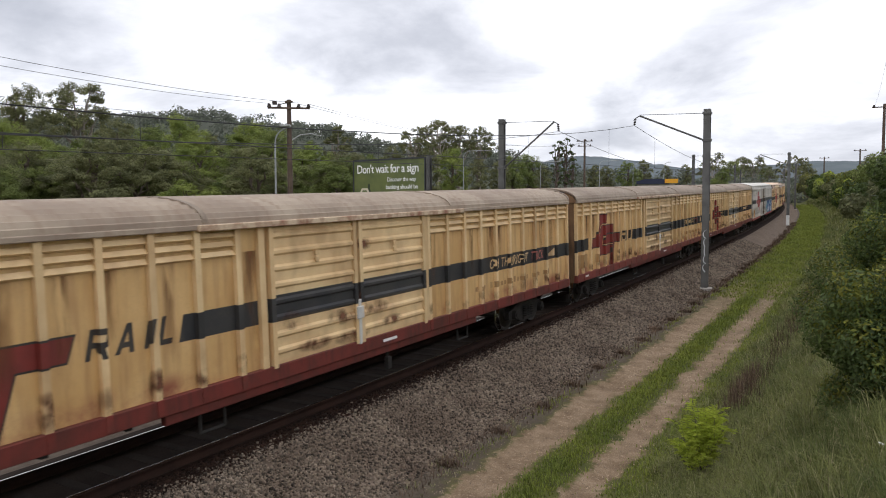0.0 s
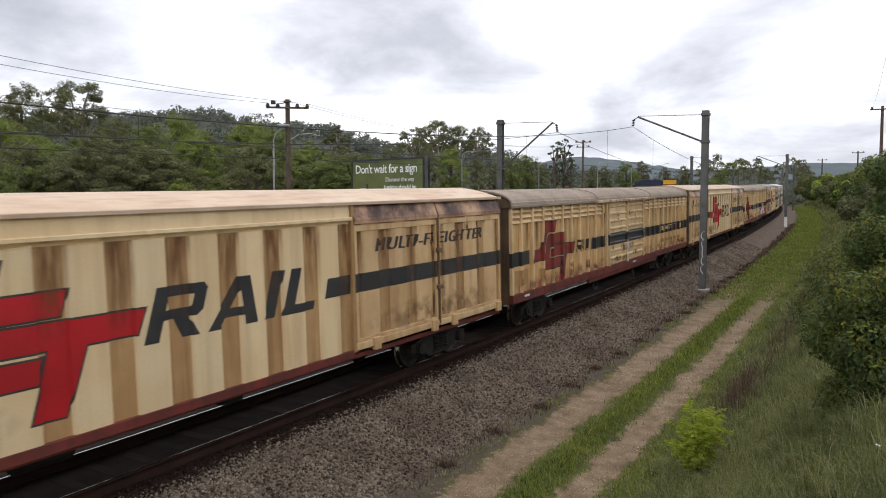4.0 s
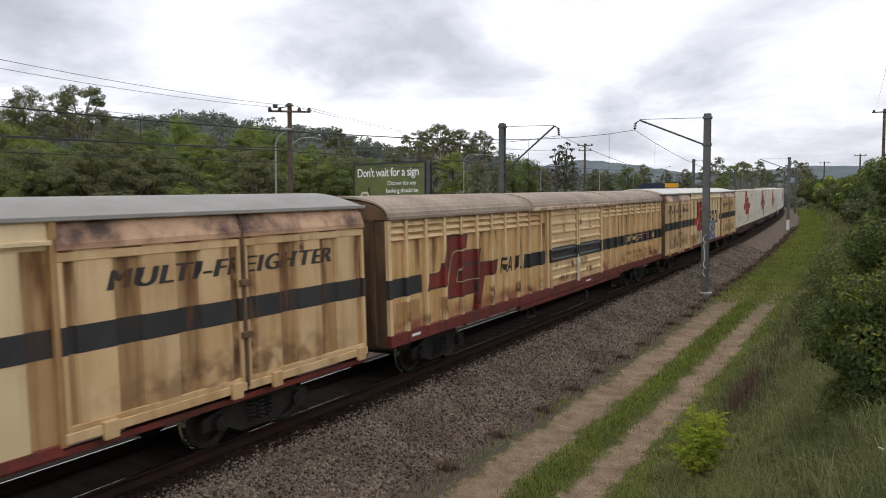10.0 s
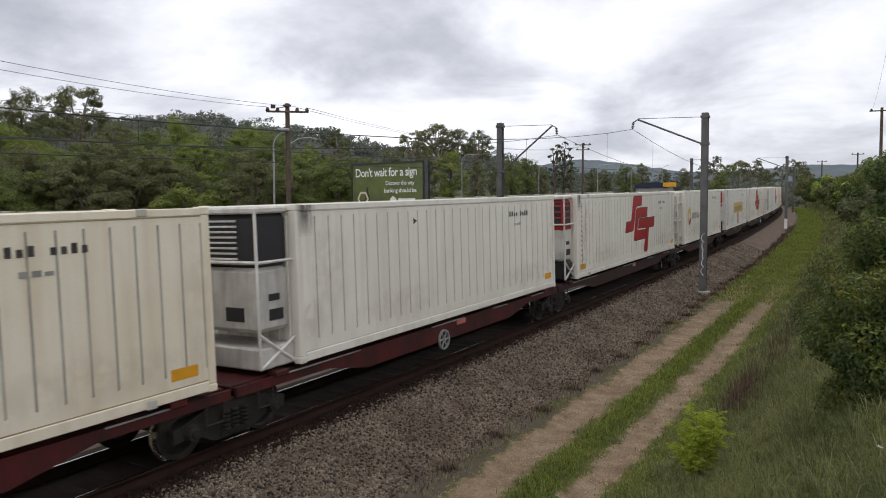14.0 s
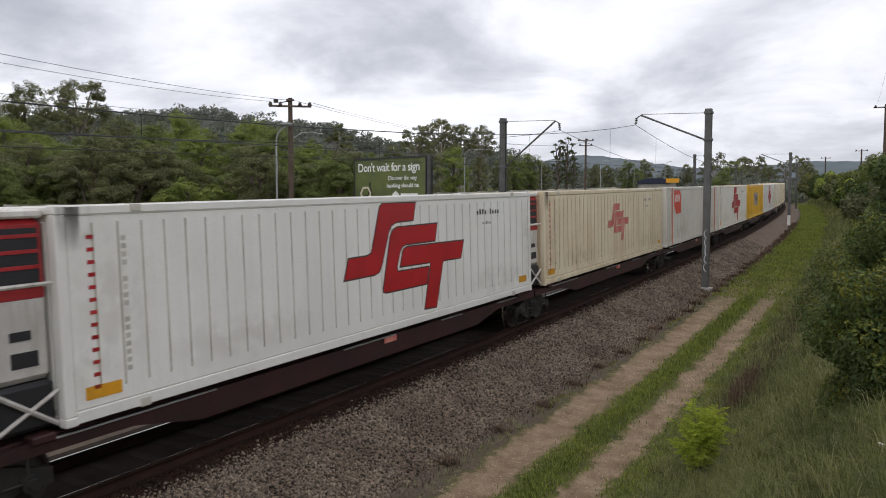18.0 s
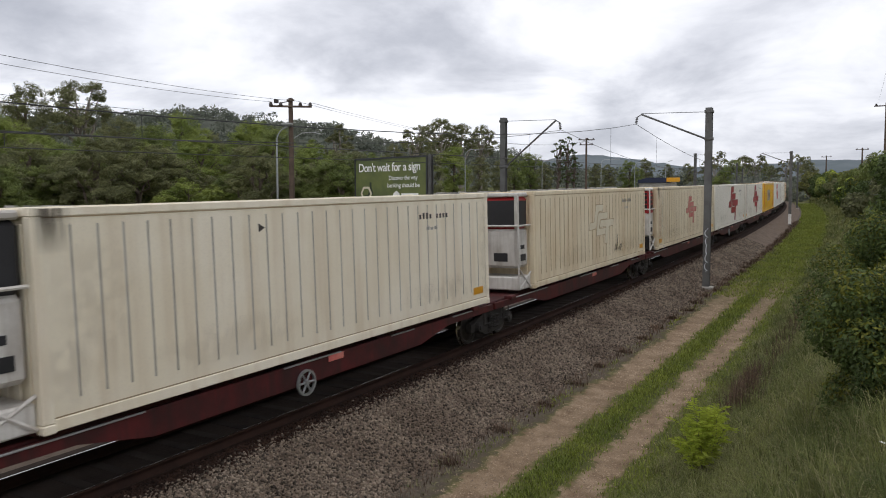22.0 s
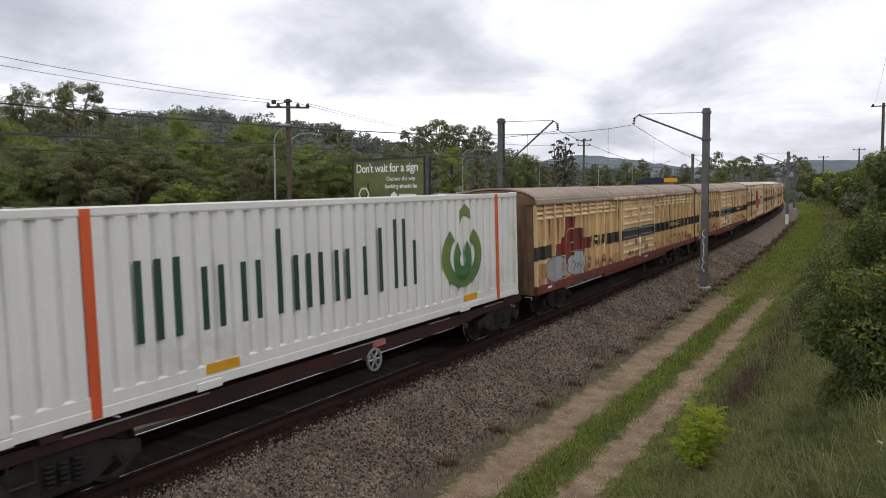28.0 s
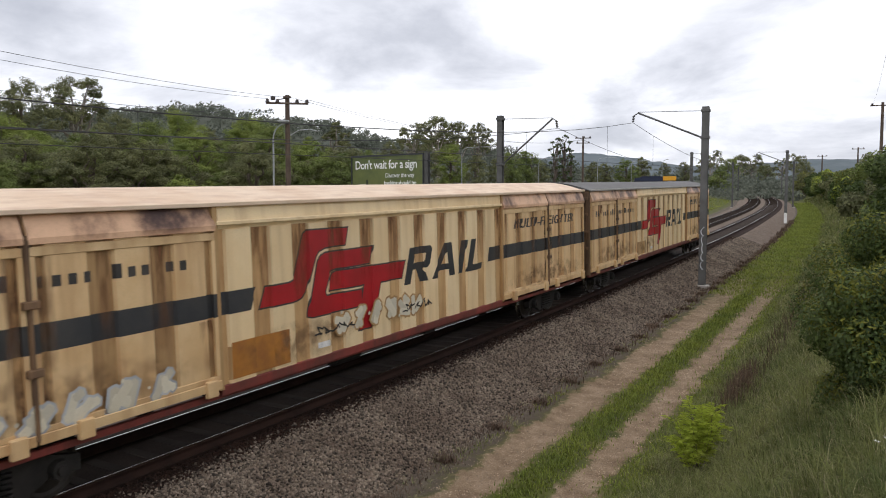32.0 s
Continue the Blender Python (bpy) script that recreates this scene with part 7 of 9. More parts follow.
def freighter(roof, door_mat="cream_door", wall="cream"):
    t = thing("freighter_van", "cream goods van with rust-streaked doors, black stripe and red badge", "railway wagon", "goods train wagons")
    W = 1.45
    sh = Shape()
    sh.box(-1.30, 1.30, -HALF + 0.05, HALF - 0.05, 0.95, 3.9)
    part("frame", sh, "end_brown", t)
    freighter_ends(t, 1.40, "end_brown")
    freighter_roof(t, roof, "roof_grey" if roof in ("roof_grey", "roof_dark", "roof_white") else roof)
    zs = (2.13, 2.50)
    mats = [wall, "recess", "black"]
    ribs = [6.55 + 0.985 * i - HALF for i in range(10)]
    # the middle wall, without the stripe where the badge is painted
    w = pressed_panel("side_wall", 6.05 - HALF, 16.1 - HALF, ribs, 0.60, mats, (2.13, 2.13), t, W - 0.03, False, "cream wall with raised pressings")
    for y0, y1 in ((0.02, 3.02), (3.06, 6.03), (16.12, 19.2), (19.24, 22.38)):
        rb = [y0 + (y1 - y0) * u - HALF for u in (0.17, 0.5, 0.83)]
        d = pressed_panel("door", y0 - HALF, y1 - HALF, rb, 0.62, [door_mat, "recess", "black"], zs, t, W, True, "rust-streaked cream door")
        for s in (-1, 1):
            sh = Shape()
            prof = [(W - 0.05, 3.47), (W + 0.035, 3.49), (W + 0.035, 3.57), (W - 0.085, 3.885), (W - 0.15, 3.885)]
            ends = []
            for yy in (y0 - HALF + 0.01, y1 - HALF - 0.01):
                ends.append([(s * a, yy, b) for a, b in prof])
            for j in range(len(prof)):
                q = (j + 1) % len(prof)
                quad = [ends[0][j], ends[1][j], ends[1][q], ends[0][q]]
                sh.quad(*(quad if s > 0 else quad[::-1]))
            for k2, e in enumerate(ends):
                sh.poly(e if (k2 == 0) ^ (s < 0) else e[::-1])
            part("door_hood", sh, "hood", d, "scorched pinkish-tan sloping hood")
        for z0, z1 in ((3.34, 3.46), (1.12, 1.20)):
            sh = Shape()
            sh.box(W - 0.045, W + 0.012, y0 - HALF + 0.02, y1 - HALF - 0.02, z0, z1, 0, 0.008)
            part("door_rail", sh, door_mat, d)
        for yy in (y0 - HALF + 0.02, y1 - HALF - 0.09):
            sh = Shape()
            for z0, z1, m in ((1.20, zs[0], 0), (zs[0], zs[1], 1), (zs[1], 3.34, 0)):
                sh.box(W - 0.045, W + 0.012, yy, yy + 0.07, z0, z1, m)
            part("door_stile", sh, [door_mat, "black"], d)
        sh = Shape()
        sh.box(W - 0.05, W + 0.03, y0 - HALF, y1 - HALF, 0.98, 1.12, 0, 0.01)
        part("bottom_rail", sh, door_mat, d)
        for yy in (y0 + 0.5, y1 - 0.35):
            sh = Shape()
            sh.box(W, W + 0.09, yy - HALF, yy - HALF + 0.22, 0.90, 1.16, 0, 0.015)
            part("roller_box", sh, door_mat, d)
    for f in (3.04, 19.22):
        sh = Shape()
        sh.tube((W + 0.03, f - HALF, 1.05), (W + 0.03, f - HALF, 3.55), 0.028, n=8)
        for z in (1.9, 2.75):
            sh.box(W, W + 0.09, f - HALF - 0.10, f - HALF + 0.10, z - 0.05, z + 0.05, 0, 0.01)
        sh.box(W - 0.02, W + 0.01, f - HALF - 0.08, f - HALF + 0.08, 1.0, 3.6)
        part("lock_rod", sh, "end_brown", t, "rusty lock rod")
    sh = Shape()
    sh.box(W - 0.08, W + 0.015, 6.06 - HALF, 16.09 - HALF, 3.56, 3.63, 0, 0.012)
    part("cornice", sh, wall, t, "pressed cream cornice over the wall")
    for f in (6.04, 16.11):
        sh = Shape()
        sh.box(W - 0.10, W + 0.0, f - HALF - 0.05, f - HALF + 0.05, 0.95, 3.86)
        part("door_post", sh, "recess", t)
    for s in (-1, 1):
        sh = Shape()
        sh.box(min(s * 1.28, s * 1.43), max(s * 1.28, s * 1.43), 6.05 - HALF, 16.1 - HALF, 0.84, 1.0, 0, 0.01)
        sh.box(min(s * 1.28, s * 1.38), max(s * 1.28, s * 1.38), -HALF, HALF, 0.80, 0.90, 0, 0.01)
        part("sill", sh, "sill", t, "red-brown sill")
    strips = [(y - 0.27, y + 0.27) for y in ribs]
    P, R = W - 0.075, W - 0.03
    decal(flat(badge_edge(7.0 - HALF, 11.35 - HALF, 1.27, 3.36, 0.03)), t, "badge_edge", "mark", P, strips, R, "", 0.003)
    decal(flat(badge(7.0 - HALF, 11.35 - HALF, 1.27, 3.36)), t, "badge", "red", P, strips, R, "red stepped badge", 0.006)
    bm = flat(capitals("RAIL", 11.30 - HALF, 15.22 - HALF, 1.98, 2.78, 0.16, 0.26))
    decal(bm, t, "lettering", "black", P, strips, R, "bold black italic lettering")
    decals([[(6.06 - HALF, zs[0]), (6.75 - HALF, zs[0]), (6.92 - HALF, zs[1]), (6.06 - HALF, zs[1])], [(15.24 - HALF, zs[0]), (16.08 - HALF, zs[0]), (16.08 - HALF, zs[1]), (15.34 - HALF, zs[1])]], t, "stripe", "black", P, strips, R, "", 0.005)
    dstrips = [(y0 + (y1 - y0) * u - HALF - 0.28, y0 + (y1 - y0) * u - HALF + 0.28) for y0, y1 in ((0.02, 3.02), (3.06, 6.03), (16.12, 19.2), (19.24, 22.38)) for u in (0.17, 0.5, 0.83)]
    D = W - 0.045
    for y, lift in ((16.80, 0.005), (16.828, 0.0062), (16.856, 0.0074)):
        bm = fit_faces(text_faces("MULTI-FREIGHTER", 1.0, 1.16), y - HALF, y + 4.68 - HALF, 2.90, 3.17, 0.09)
        decal(bm, t, "lettering", "mark", D, dstrips, W, "dark italic lettering", lift)
    decals(bars(0.5 - HALF, 5.55 - HALF, 2.94, 3.14, 23, 3, 0.45, drop=(3, 16, 20)), t, "writing_bar", "mark", D, dstrips, W, "row of dark unreadable writing", 0.005)
    decals([[(6.25 - HALF, 1.06), (7.55 - HALF, 1.06), (7.55 - HALF, 1.60), (6.25 - HALF, 1.60)], [(7.8 - HALF, 1.34), (8.2 - HALF, 1.34), (8.2 - HALF, 1.66), (7.8 - HALF, 1.66)]], t, "data_patch", "recess", P, strips, R, "", 0.005)
    decals([[(8.4 - HALF, 1.15), (8.75 - HALF, 1.15), (8.75 - HALF, 1.26), (8.4 - HALF, 1.26)]], t, "white_label", "white_print", P, strips, R, "", 0.006)
    rng = random.Random(41)
    box_of = lambda y0, y1, z0, z1: flat([[(y0 - HALF, z0), (y1 - HALF, z0), (y1 - HALF, z1), (y0 - HALF, z1)]])
    for f in (0.08, 0.95, 2.0, 2.88, 3.12, 4.1, 5.0, 5.88, 16.2, 17.1, 18.2, 19.05, 19.3, 20.2, 21.2, 22.2):
        w, ln = 0.10 + 0.20 * rng.random(), 0.9 + 1.3 * rng.random()
        top = 3.34 if rng.random() < 0.75 else 2.1
        decal(box_of(f - w, f + w, max(1.02, top - ln), top), t, "rust_run", "rust_run", D, dstrips, W, "brown rust run", 0.009)
    for i in range(10):
        f, w = 6.55 + 0.985 * (i + 0.5), 0.26
        decal(box_of(f - w, f + w, 1.9 + 0.5 * rng.random(), 3.5), t, "rust_run", "rust_run", P, strips, R, "brown rust run", 0.010)
    for f0, f1, z0, z1 in ((0.2, 5.8, 1.0, 1.9), (16.3, 22.2, 1.0, 1.8), (2.7, 3.4, 1.0, 3.4), (18.9, 19.6, 1.0, 3.4)):
        decal(box_of(f0, f1, z0, z1), t, "grime", "grime", D, dstrips, W, "brown grime", 0.011)
    decal(box_of(6.3, 9.6, 1.0, 1.8), t, "grime", "grime", P, strips, R, "brown grime", 0.012)
    for f, z, w in ((3.04, 1.5, 0.5), (3.04, 2.75, 0.4), (19.22, 1.6, 0.5), (19.22, 2.8, 0.4), (20.6, 3.2, 0.16), (1.2, 3.15, 0.16)):
        decal(box_of(f - w / 2, f + w / 2, z - 0.3, z + 0.3), t, "rust_spot", "rust_spot", D, dstrips, W, "dark rust patch", 0.013)
    underframe(t, HALF)
    add_bogie(t, 2.6 - HALF)
    add_bogie(t, HALF - 2.6)
    return t, strips, P, R


def white_freighter():
    t = thing("white_freighter_van", "grey-white goods van with recessed panels and a black stripe", "railway wagon", "goods train wagons")
    W = 1.45
    sh = Shape()
    sh.box(-1.30, 1.30, -HALF + 0.05, HALF - 0.05, 0.95, 3.9)
    part("frame", sh, "white_recess", t)
    freighter_ends(t, 1.40, "white_recess")
    freighter_roof(t, "roof_white", "roof_white")
    zb, zc = 2.28, 2.62
    for f0, f1 in ((0.02, 7.94), (13.92, 22.38)):
        n = 7
        step = (f1 - f0 - 0.3) / n
        cells = [(f0 + 0.32 + step * i, f0 + 0.32 + step * i + 0.58) for i in range(n)]
        sh = Shape()
        for s in (1, -1):
            ys = [f0] + [c for cell in cells for c in cell] + [f1]
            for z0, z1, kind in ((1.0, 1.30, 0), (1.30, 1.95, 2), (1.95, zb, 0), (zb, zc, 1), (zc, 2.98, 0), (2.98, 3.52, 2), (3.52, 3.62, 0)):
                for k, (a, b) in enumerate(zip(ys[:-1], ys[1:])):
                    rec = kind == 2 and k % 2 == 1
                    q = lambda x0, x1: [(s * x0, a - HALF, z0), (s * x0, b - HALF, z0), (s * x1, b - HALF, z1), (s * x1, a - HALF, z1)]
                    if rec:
                        # recess face in the darker white, shade painted into its colour
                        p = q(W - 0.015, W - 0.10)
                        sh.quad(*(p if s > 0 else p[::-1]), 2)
                        for yy, flip in ((a - HALF, False), (b - HALF, True)):
                            p = [(s * W, yy, z0), (s * (W - 0.02), yy, z0), (s * (W - 0.10), yy, z1), (s * W, yy, z1)]
                            sh.quad(*(p[::-1] if (s > 0) ^ flip else p), 0)
                        p = [(s * (W - 0.10), a - HALF, z1), (s * (W - 0.10), b - HALF, z1), (s * W, b - HALF, z1), (s * W, a - HALF, z1)]
                        sh.quad(*(p if s > 0 else p[::-1]), 0)
                    else:
                        p = q(W, W)
                        sh.quad(*(p if s > 0 else p[::-1]), 1 if kind == 1 and not 3.75 < (a + b) / 2 < 7.9 else 0)
            p = [(s * W, f0 - HALF, 3.62), (s * W, f1 - HALF, 3.62), (s * (W - 0.06), f1 - HALF, 3.87), (s * (W - 0.06), f0 - HALF, 3.87)]
            sh.quad(*(p if s > 0 else p[::-1]), 0)
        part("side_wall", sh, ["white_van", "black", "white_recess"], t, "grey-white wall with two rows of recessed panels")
        for s in (-1, 1):
            sh = Shape()
            sh.box(min(s * 1.28, s * 1.46), max(s * 1.28, s * 1.46), f0 - HALF, f1 - HALF, 0.84, 1.02, 0, 0.01)
            part("sill", sh, "sill_red", t, "red sill")
        sh = Shape()
        sh.box(W - 0.02, W + 0.03, f0 - HALF, f1 - HALF, 3.58, 3.64, 0, 0.01)
        part("cornice", sh, "white_van", t)
    for y0, y1 in ((7.97, 11.0), (11.06, 13.9)):
        rb = [y0 + (y1 - y0) * u - HALF for u in (0.18, 0.5, 0.82)]
        d = pressed_panel("door", y0 - HALF, y1 - HALF, rb, 0.36, ["white_door", "white_door", "black"], (zb, zc), t, W + 0.02, True, "grimy grey-white door")
        for u in (0.25, 0.75):
            yy = y0 + (y1 - y0) * u - HALF
            for q in ((0.13, 0.07, 1.32, 1.40), (0.12, 0.06, 3.28, 3.34)):
                sh = Shape()
                sh.box(W + 0.02, W + q[1], yy - q[0], yy + q[0], q[2], q[3], 0, 0.01)
                part("door_catch", sh, "white_recess", d)
        sh = Shape()
        sh.box(W - 0.03, W + 0.04, y0 - HALF, y1 - HALF, 0.96, 1.08, 0, 0.01)
        part("bottom_rail", sh, "white_recess", d)
    sh = Shape()
    sh.tube((W + 0.05, 11.03 - HALF, 1.05), (W + 0.05, 11.03 - HALF, 3.6), 0.03, n=8)
    for z in (1.3, 1.75, 2.8):
        sh.box(W, W + 0.11, 11.03 - HALF - 0.10, 11.03 - HALF + 0.10, z - 0.06, z + 0.06, 0, 0.01)
    part("lock_rod", sh, "end_brown", t)
    for f0, f1, z0, z1, lift in ((0.1, 7.9, 1.02, 1.7, 0.003), (13.9, 22.3, 1.02, 1.7, 0.003), (7.9, 14.0, 1.0, 2.2, 0.030), (10.6, 11.5, 1.0, 3.6, 0.032)):
        decal(flat([[(f0 - HALF, z0), (f1 - HALF, z0), (f1 - HALF, z1), (f0 - HALF, z1)]]), t, "grime", "grime_grey", W, (), None, "grey grime film", lift)
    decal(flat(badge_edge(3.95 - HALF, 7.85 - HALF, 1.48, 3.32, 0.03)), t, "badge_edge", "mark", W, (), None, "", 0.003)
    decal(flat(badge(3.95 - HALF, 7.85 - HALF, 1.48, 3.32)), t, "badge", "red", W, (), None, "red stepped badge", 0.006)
    decal(flat([[(1.02 - HALF, 1.08), (2.12 - HALF, 1.08), (2.12 - HALF, 1.72), (1.02 - HALF, 1.72)]]), t, "warning_board", "plate_yellow", W, (), None, "amber warning board", 0.007)
    decal(flat(bars(1.10 - HALF, 1.62 - HALF, 1.54, 1.62, 8, 4, 0.3) + bars(1.10 - HALF, 1.66 - HALF, 1.38, 1.46, 8, 5, 0.3) + bars(1.10 - HALF, 1.85 - HALF, 1.20, 1.27, 10, 6, 0.3)), t, "board_writing", "recess", W, (), None, "dark unreadable writing", 0.010)
    decal(flat([[(1.76 - HALF, 1.40), (2.04 - HALF, 1.40), (1.90 - HALF, 1.64)]]), t, "warning_sign", "recess", W, (), None, "", 0.010)
    decals([[(0.35 - HALF, 1.04), (0.85 - HALF, 1.04), (0.85 - HALF, 1.16), (0.35 - HALF, 1.16)]], t, "white_label", "white_print", W, (), None, "", 0.006)
    decal(flat([[(f - HALF, 1.17), (f + 0.40 - HALF, 1.17), (f + 0.40 - HALF, 1.25), (f - HALF, 1.25)] for f in (0.42, 5.0, 14.3, 18.3, 21.2)]), t, "tape_mark", "plate_yellow", W, (), None, "", 0.007)
    underframe(t, HALF)
    add_bogie(t, 2.6 - HALF)
    add_bogie(t, HALF - 2.6)
    return t, W


# ---- place of every wagon in the train, front and rear end, metres behind the first
VANS = [("L", 0.35), ("L", 23.5), ("L", 46.65), ("W", 69.78), ("F", 92.95), ("L", 116.09), ("F", 139.23), ("L", 162.37), ("F", 185.5), ("W", 208.62),
        ("F", 231.77), ("L", 254.97), ("F", 278.15), ("L", 686.04), ("L", 709.19), ("F", 732.34), ("F", 755.46), ("F", 778.6)]
ROOFS = {92.95: "roof_pale", 139.23: "roof_pale", 185.5: "roof_grey", 231.77: "roof_grey", 278.15: "roof_white", 732.34: "roof_beige", 755.46: "roof_pale", 778.6: "roof_dark"}


def build_vans():
    louvre, strips, LW, LR = louvre_van()
    first = {"L": louvre}
    used = set()
    made = {}
    for kind, f in VANS:
        if kind == "L":
            t = louvre if "L" not in used else copy_thing(louvre, Matrix())
        elif kind == "W":
            if "W" not in used:
                t, WW = white_freighter()
                first["W"] = t
            else:
                t = copy_thing(first["W"], Matrix())
        else:
            roof = ROOFS[f]
            if roof not in used:
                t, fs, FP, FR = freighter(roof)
                first[roof] = t
                used.add(roof)
            else:
                t = copy_thing(first[roof], Matrix())
        used.add(kind)
        made[f] = t
        MOVERS.append((t, f + HALF, 8.6))
    # what sets single vans apart
    graffiti(made[162.37], 15.2 - HALF, 22.3 - HALF, 0.96, 2.15, None, "g_white", "g_maroon", 9, 5, LW, strips, LR, "g_mauve", "white, blue and crimson sprayed graffiti", "g_blue")
    made[162.37]["label"] = "tan louvre-sided goods van with crimson and white graffiti at its end"
    graffiti(made[69.78], 15.4 - HALF, 22.2 - HALF, 0.92, 2.3, "g_blue", "g_white", "g_cyan", 4, 8, WW, (), None, "g_blue", "blue cloud with pale chunky graffiti shapes")
    graffiti(made[69.78], 14.0 - HALF, 15.6 - HALF, 1.1, 1.9, None, "g_cyan", "white_recess", 2, 9, WW)
    made[69.78]["label"] = "grey-white goods van with blue graffiti on its end panels"
    graffiti(made[208.62], 2.9 - HALF, 9.4 - HALF, 0.92, 2.25, "g_brown", "g_silver", "mark", 5, 12, WW, (), None, "black", "large silver graffiti shapes edged in black")
    made[208.62]["label"] = "white goods van with large silver graffiti over its badge"
    graffiti(made[185.5], 0.3 - HALF, 5.6 - HALF, 1.0, 2.0, None, "g_pink", "g_blue", 5, 15, 1.455, (), None, "g_white", "pink and blue sprayed graffiti")
    graffiti(made[185.5], 8.2 - HALF, 9.9 - HALF, 1.15, 1.75, None, "g_white", "mark", 3, 16, FR)
    graffiti(made[185.5], 17.6 - HALF, 20.0 - HALF, 1.15, 1.85, None, "g_green", "g_blue", 4, 17, 1.455)
    made[185.5]["label"] = "cream goods van with pink and blue graffiti along its doors"
    graffiti(made[278.15], 10.95 - HALF, 13.9 - HALF, 1.05, 2.15, "g_sky", "g_silver", "g_maroon", 4, 18, FR, (), None, "black", "silver graffiti shapes on a sky blue cloud")
    scrawl(made[278.15], 19.95 - HALF, 1.35, 1.3, 0.5, 14, 61, 1.452, "end_brown")
    made[278.15]["label"] = "cream goods van with silver and sky blue graffiti over its lettering"
    for f, seeds in ((732.34, (3, 4, 5)), (686.04, (6,)), (755.46, (8, 9))):
        for k, sd in enumerate(seeds):
            y = (8.3, 11.2, 13.0, 2.0)[k] - HALF
            if f == 686.04:
                for cy, cw in ((1.75, 0.95), (3.65, 0.95)):
                    for grow, mm, lf in ((1.06, "mark", 0.008), (1.0, "g_silver", 0.012)):
                        blob = [(cy - HALF + cw * grow * math.cos(j * 0.2618) * (0.9 + 0.1 * math.sin(j * 2.0)), 1.52 + 0.42 * grow * math.sin(j * 0.2618)) for j in range(24)]
                        decal(flat([blob]), made[f], "graffiti_bubble", mm, LW, strips, LR, "", lf, 0.004)
                scrawl(made[f], 3.0 - HALF, 1.35, 1.1, 0.4, 8, sd, LR + 0.005, "mark")
            else:
                scrawl(made[f], y, 1.4, 1.2, 0.25, 16, sd, FR, "mark")
    scrawl(made[732.34], 0.8 - HALF, 1.2, 3.8, 0.35, 30, 22, 1.455, "mark")
    graffiti(made[755.46], 0.6 - HALF, 5.4 - HALF, 1.05, 1.6, None, "ghost", "g_silver", 7, 30, 1.455)
    decal(flat([[(6.3 - HALF, 1.06), (7.65 - HALF, 1.06), (7.65 - HALF, 1.66), (6.3 - HALF, 1.66)]]), made[755.46], "orange_board", "board_orange", FR, (), None, "orange placard board", 0.008)
    graffiti(made[755.46], 8.7 - HALF, 12.2 - HALF, 1.25, 1.85, None, "ghost", "recess", 6, 33, FR)
    made[686.04]["label"] = "tan louvred goods van with silver graffiti bubbles near its end"
    made[755.46]["label"] = "cream goods van with silver scrawl and an orange placard board"


build_vans()

# front of box, rear of box, kind of paint, badge, front end
BOXES = [
    (301.81, 316.43, "box_ivory", "badge", "dark", "smooth"), (316.84, 331.47, "box_white", "badge", "none", "smooth"), (332.1, 346.72, "box_ivory", "badge", "dark", "smooth"),
    (348.67, 360.85, "box_white", "plain", "dark", "smooth"), (362.89, 377.52, "box_white", "badge", "red", "smooth"), (380.01, 392.21, "box_white", "ring", "ladder", "smooth"),
    (394.86, 407.06, "box_bright", "band", "red", "smooth"), (409.16, 423.78, "box_white", "badge", "red", "smooth"), (425.73, 437.92, "box_white", "ring", "ladder", "smooth"),
    (439.69, 454.32, "box_bright", "badge", "red", "smooth"), (455.32, 469.94, "box_cream", "faded", "red", "smooth"), (470.7, 485.33, "box_grey", "block", "none", "waves"),
    (485.91, 500.54, "box_white", "badge", "red", "smooth"), (501.04, 515.67, "box_yellow", "panel", "none", "waves"), (516.7, 531.33, "box_bright", "badge", "red", "smooth"),
    (533.7, 545.88, "box_ivory", "plain", "dark", "smooth"), (548.83, 561.02, "box_cream", "ghost", "hood", "smooth"), (563.19, 577.82, "box_cream", "faded", "red", "smooth"),
    (578.33, 592.96, "box_white", "badge", "none", "smooth"), (593.72, 608.34, "box_white", "badge", "red", "smooth"), (609.49, 624.12, "box_yellow", "panel", "none", "waves"),
    (624.89, 639.52, "box_bright", "block2", "none", "waves"), (641.0, 653.19, "box_white", "plain", "dark", "smooth"), (655.06, 669.69, "box_cream", "ghost", "none", "smooth"),
    (670.52, 685.15, "box_bright", "fruit", "none", "waves")]
LOW, HIGH = 1.09, 3.985


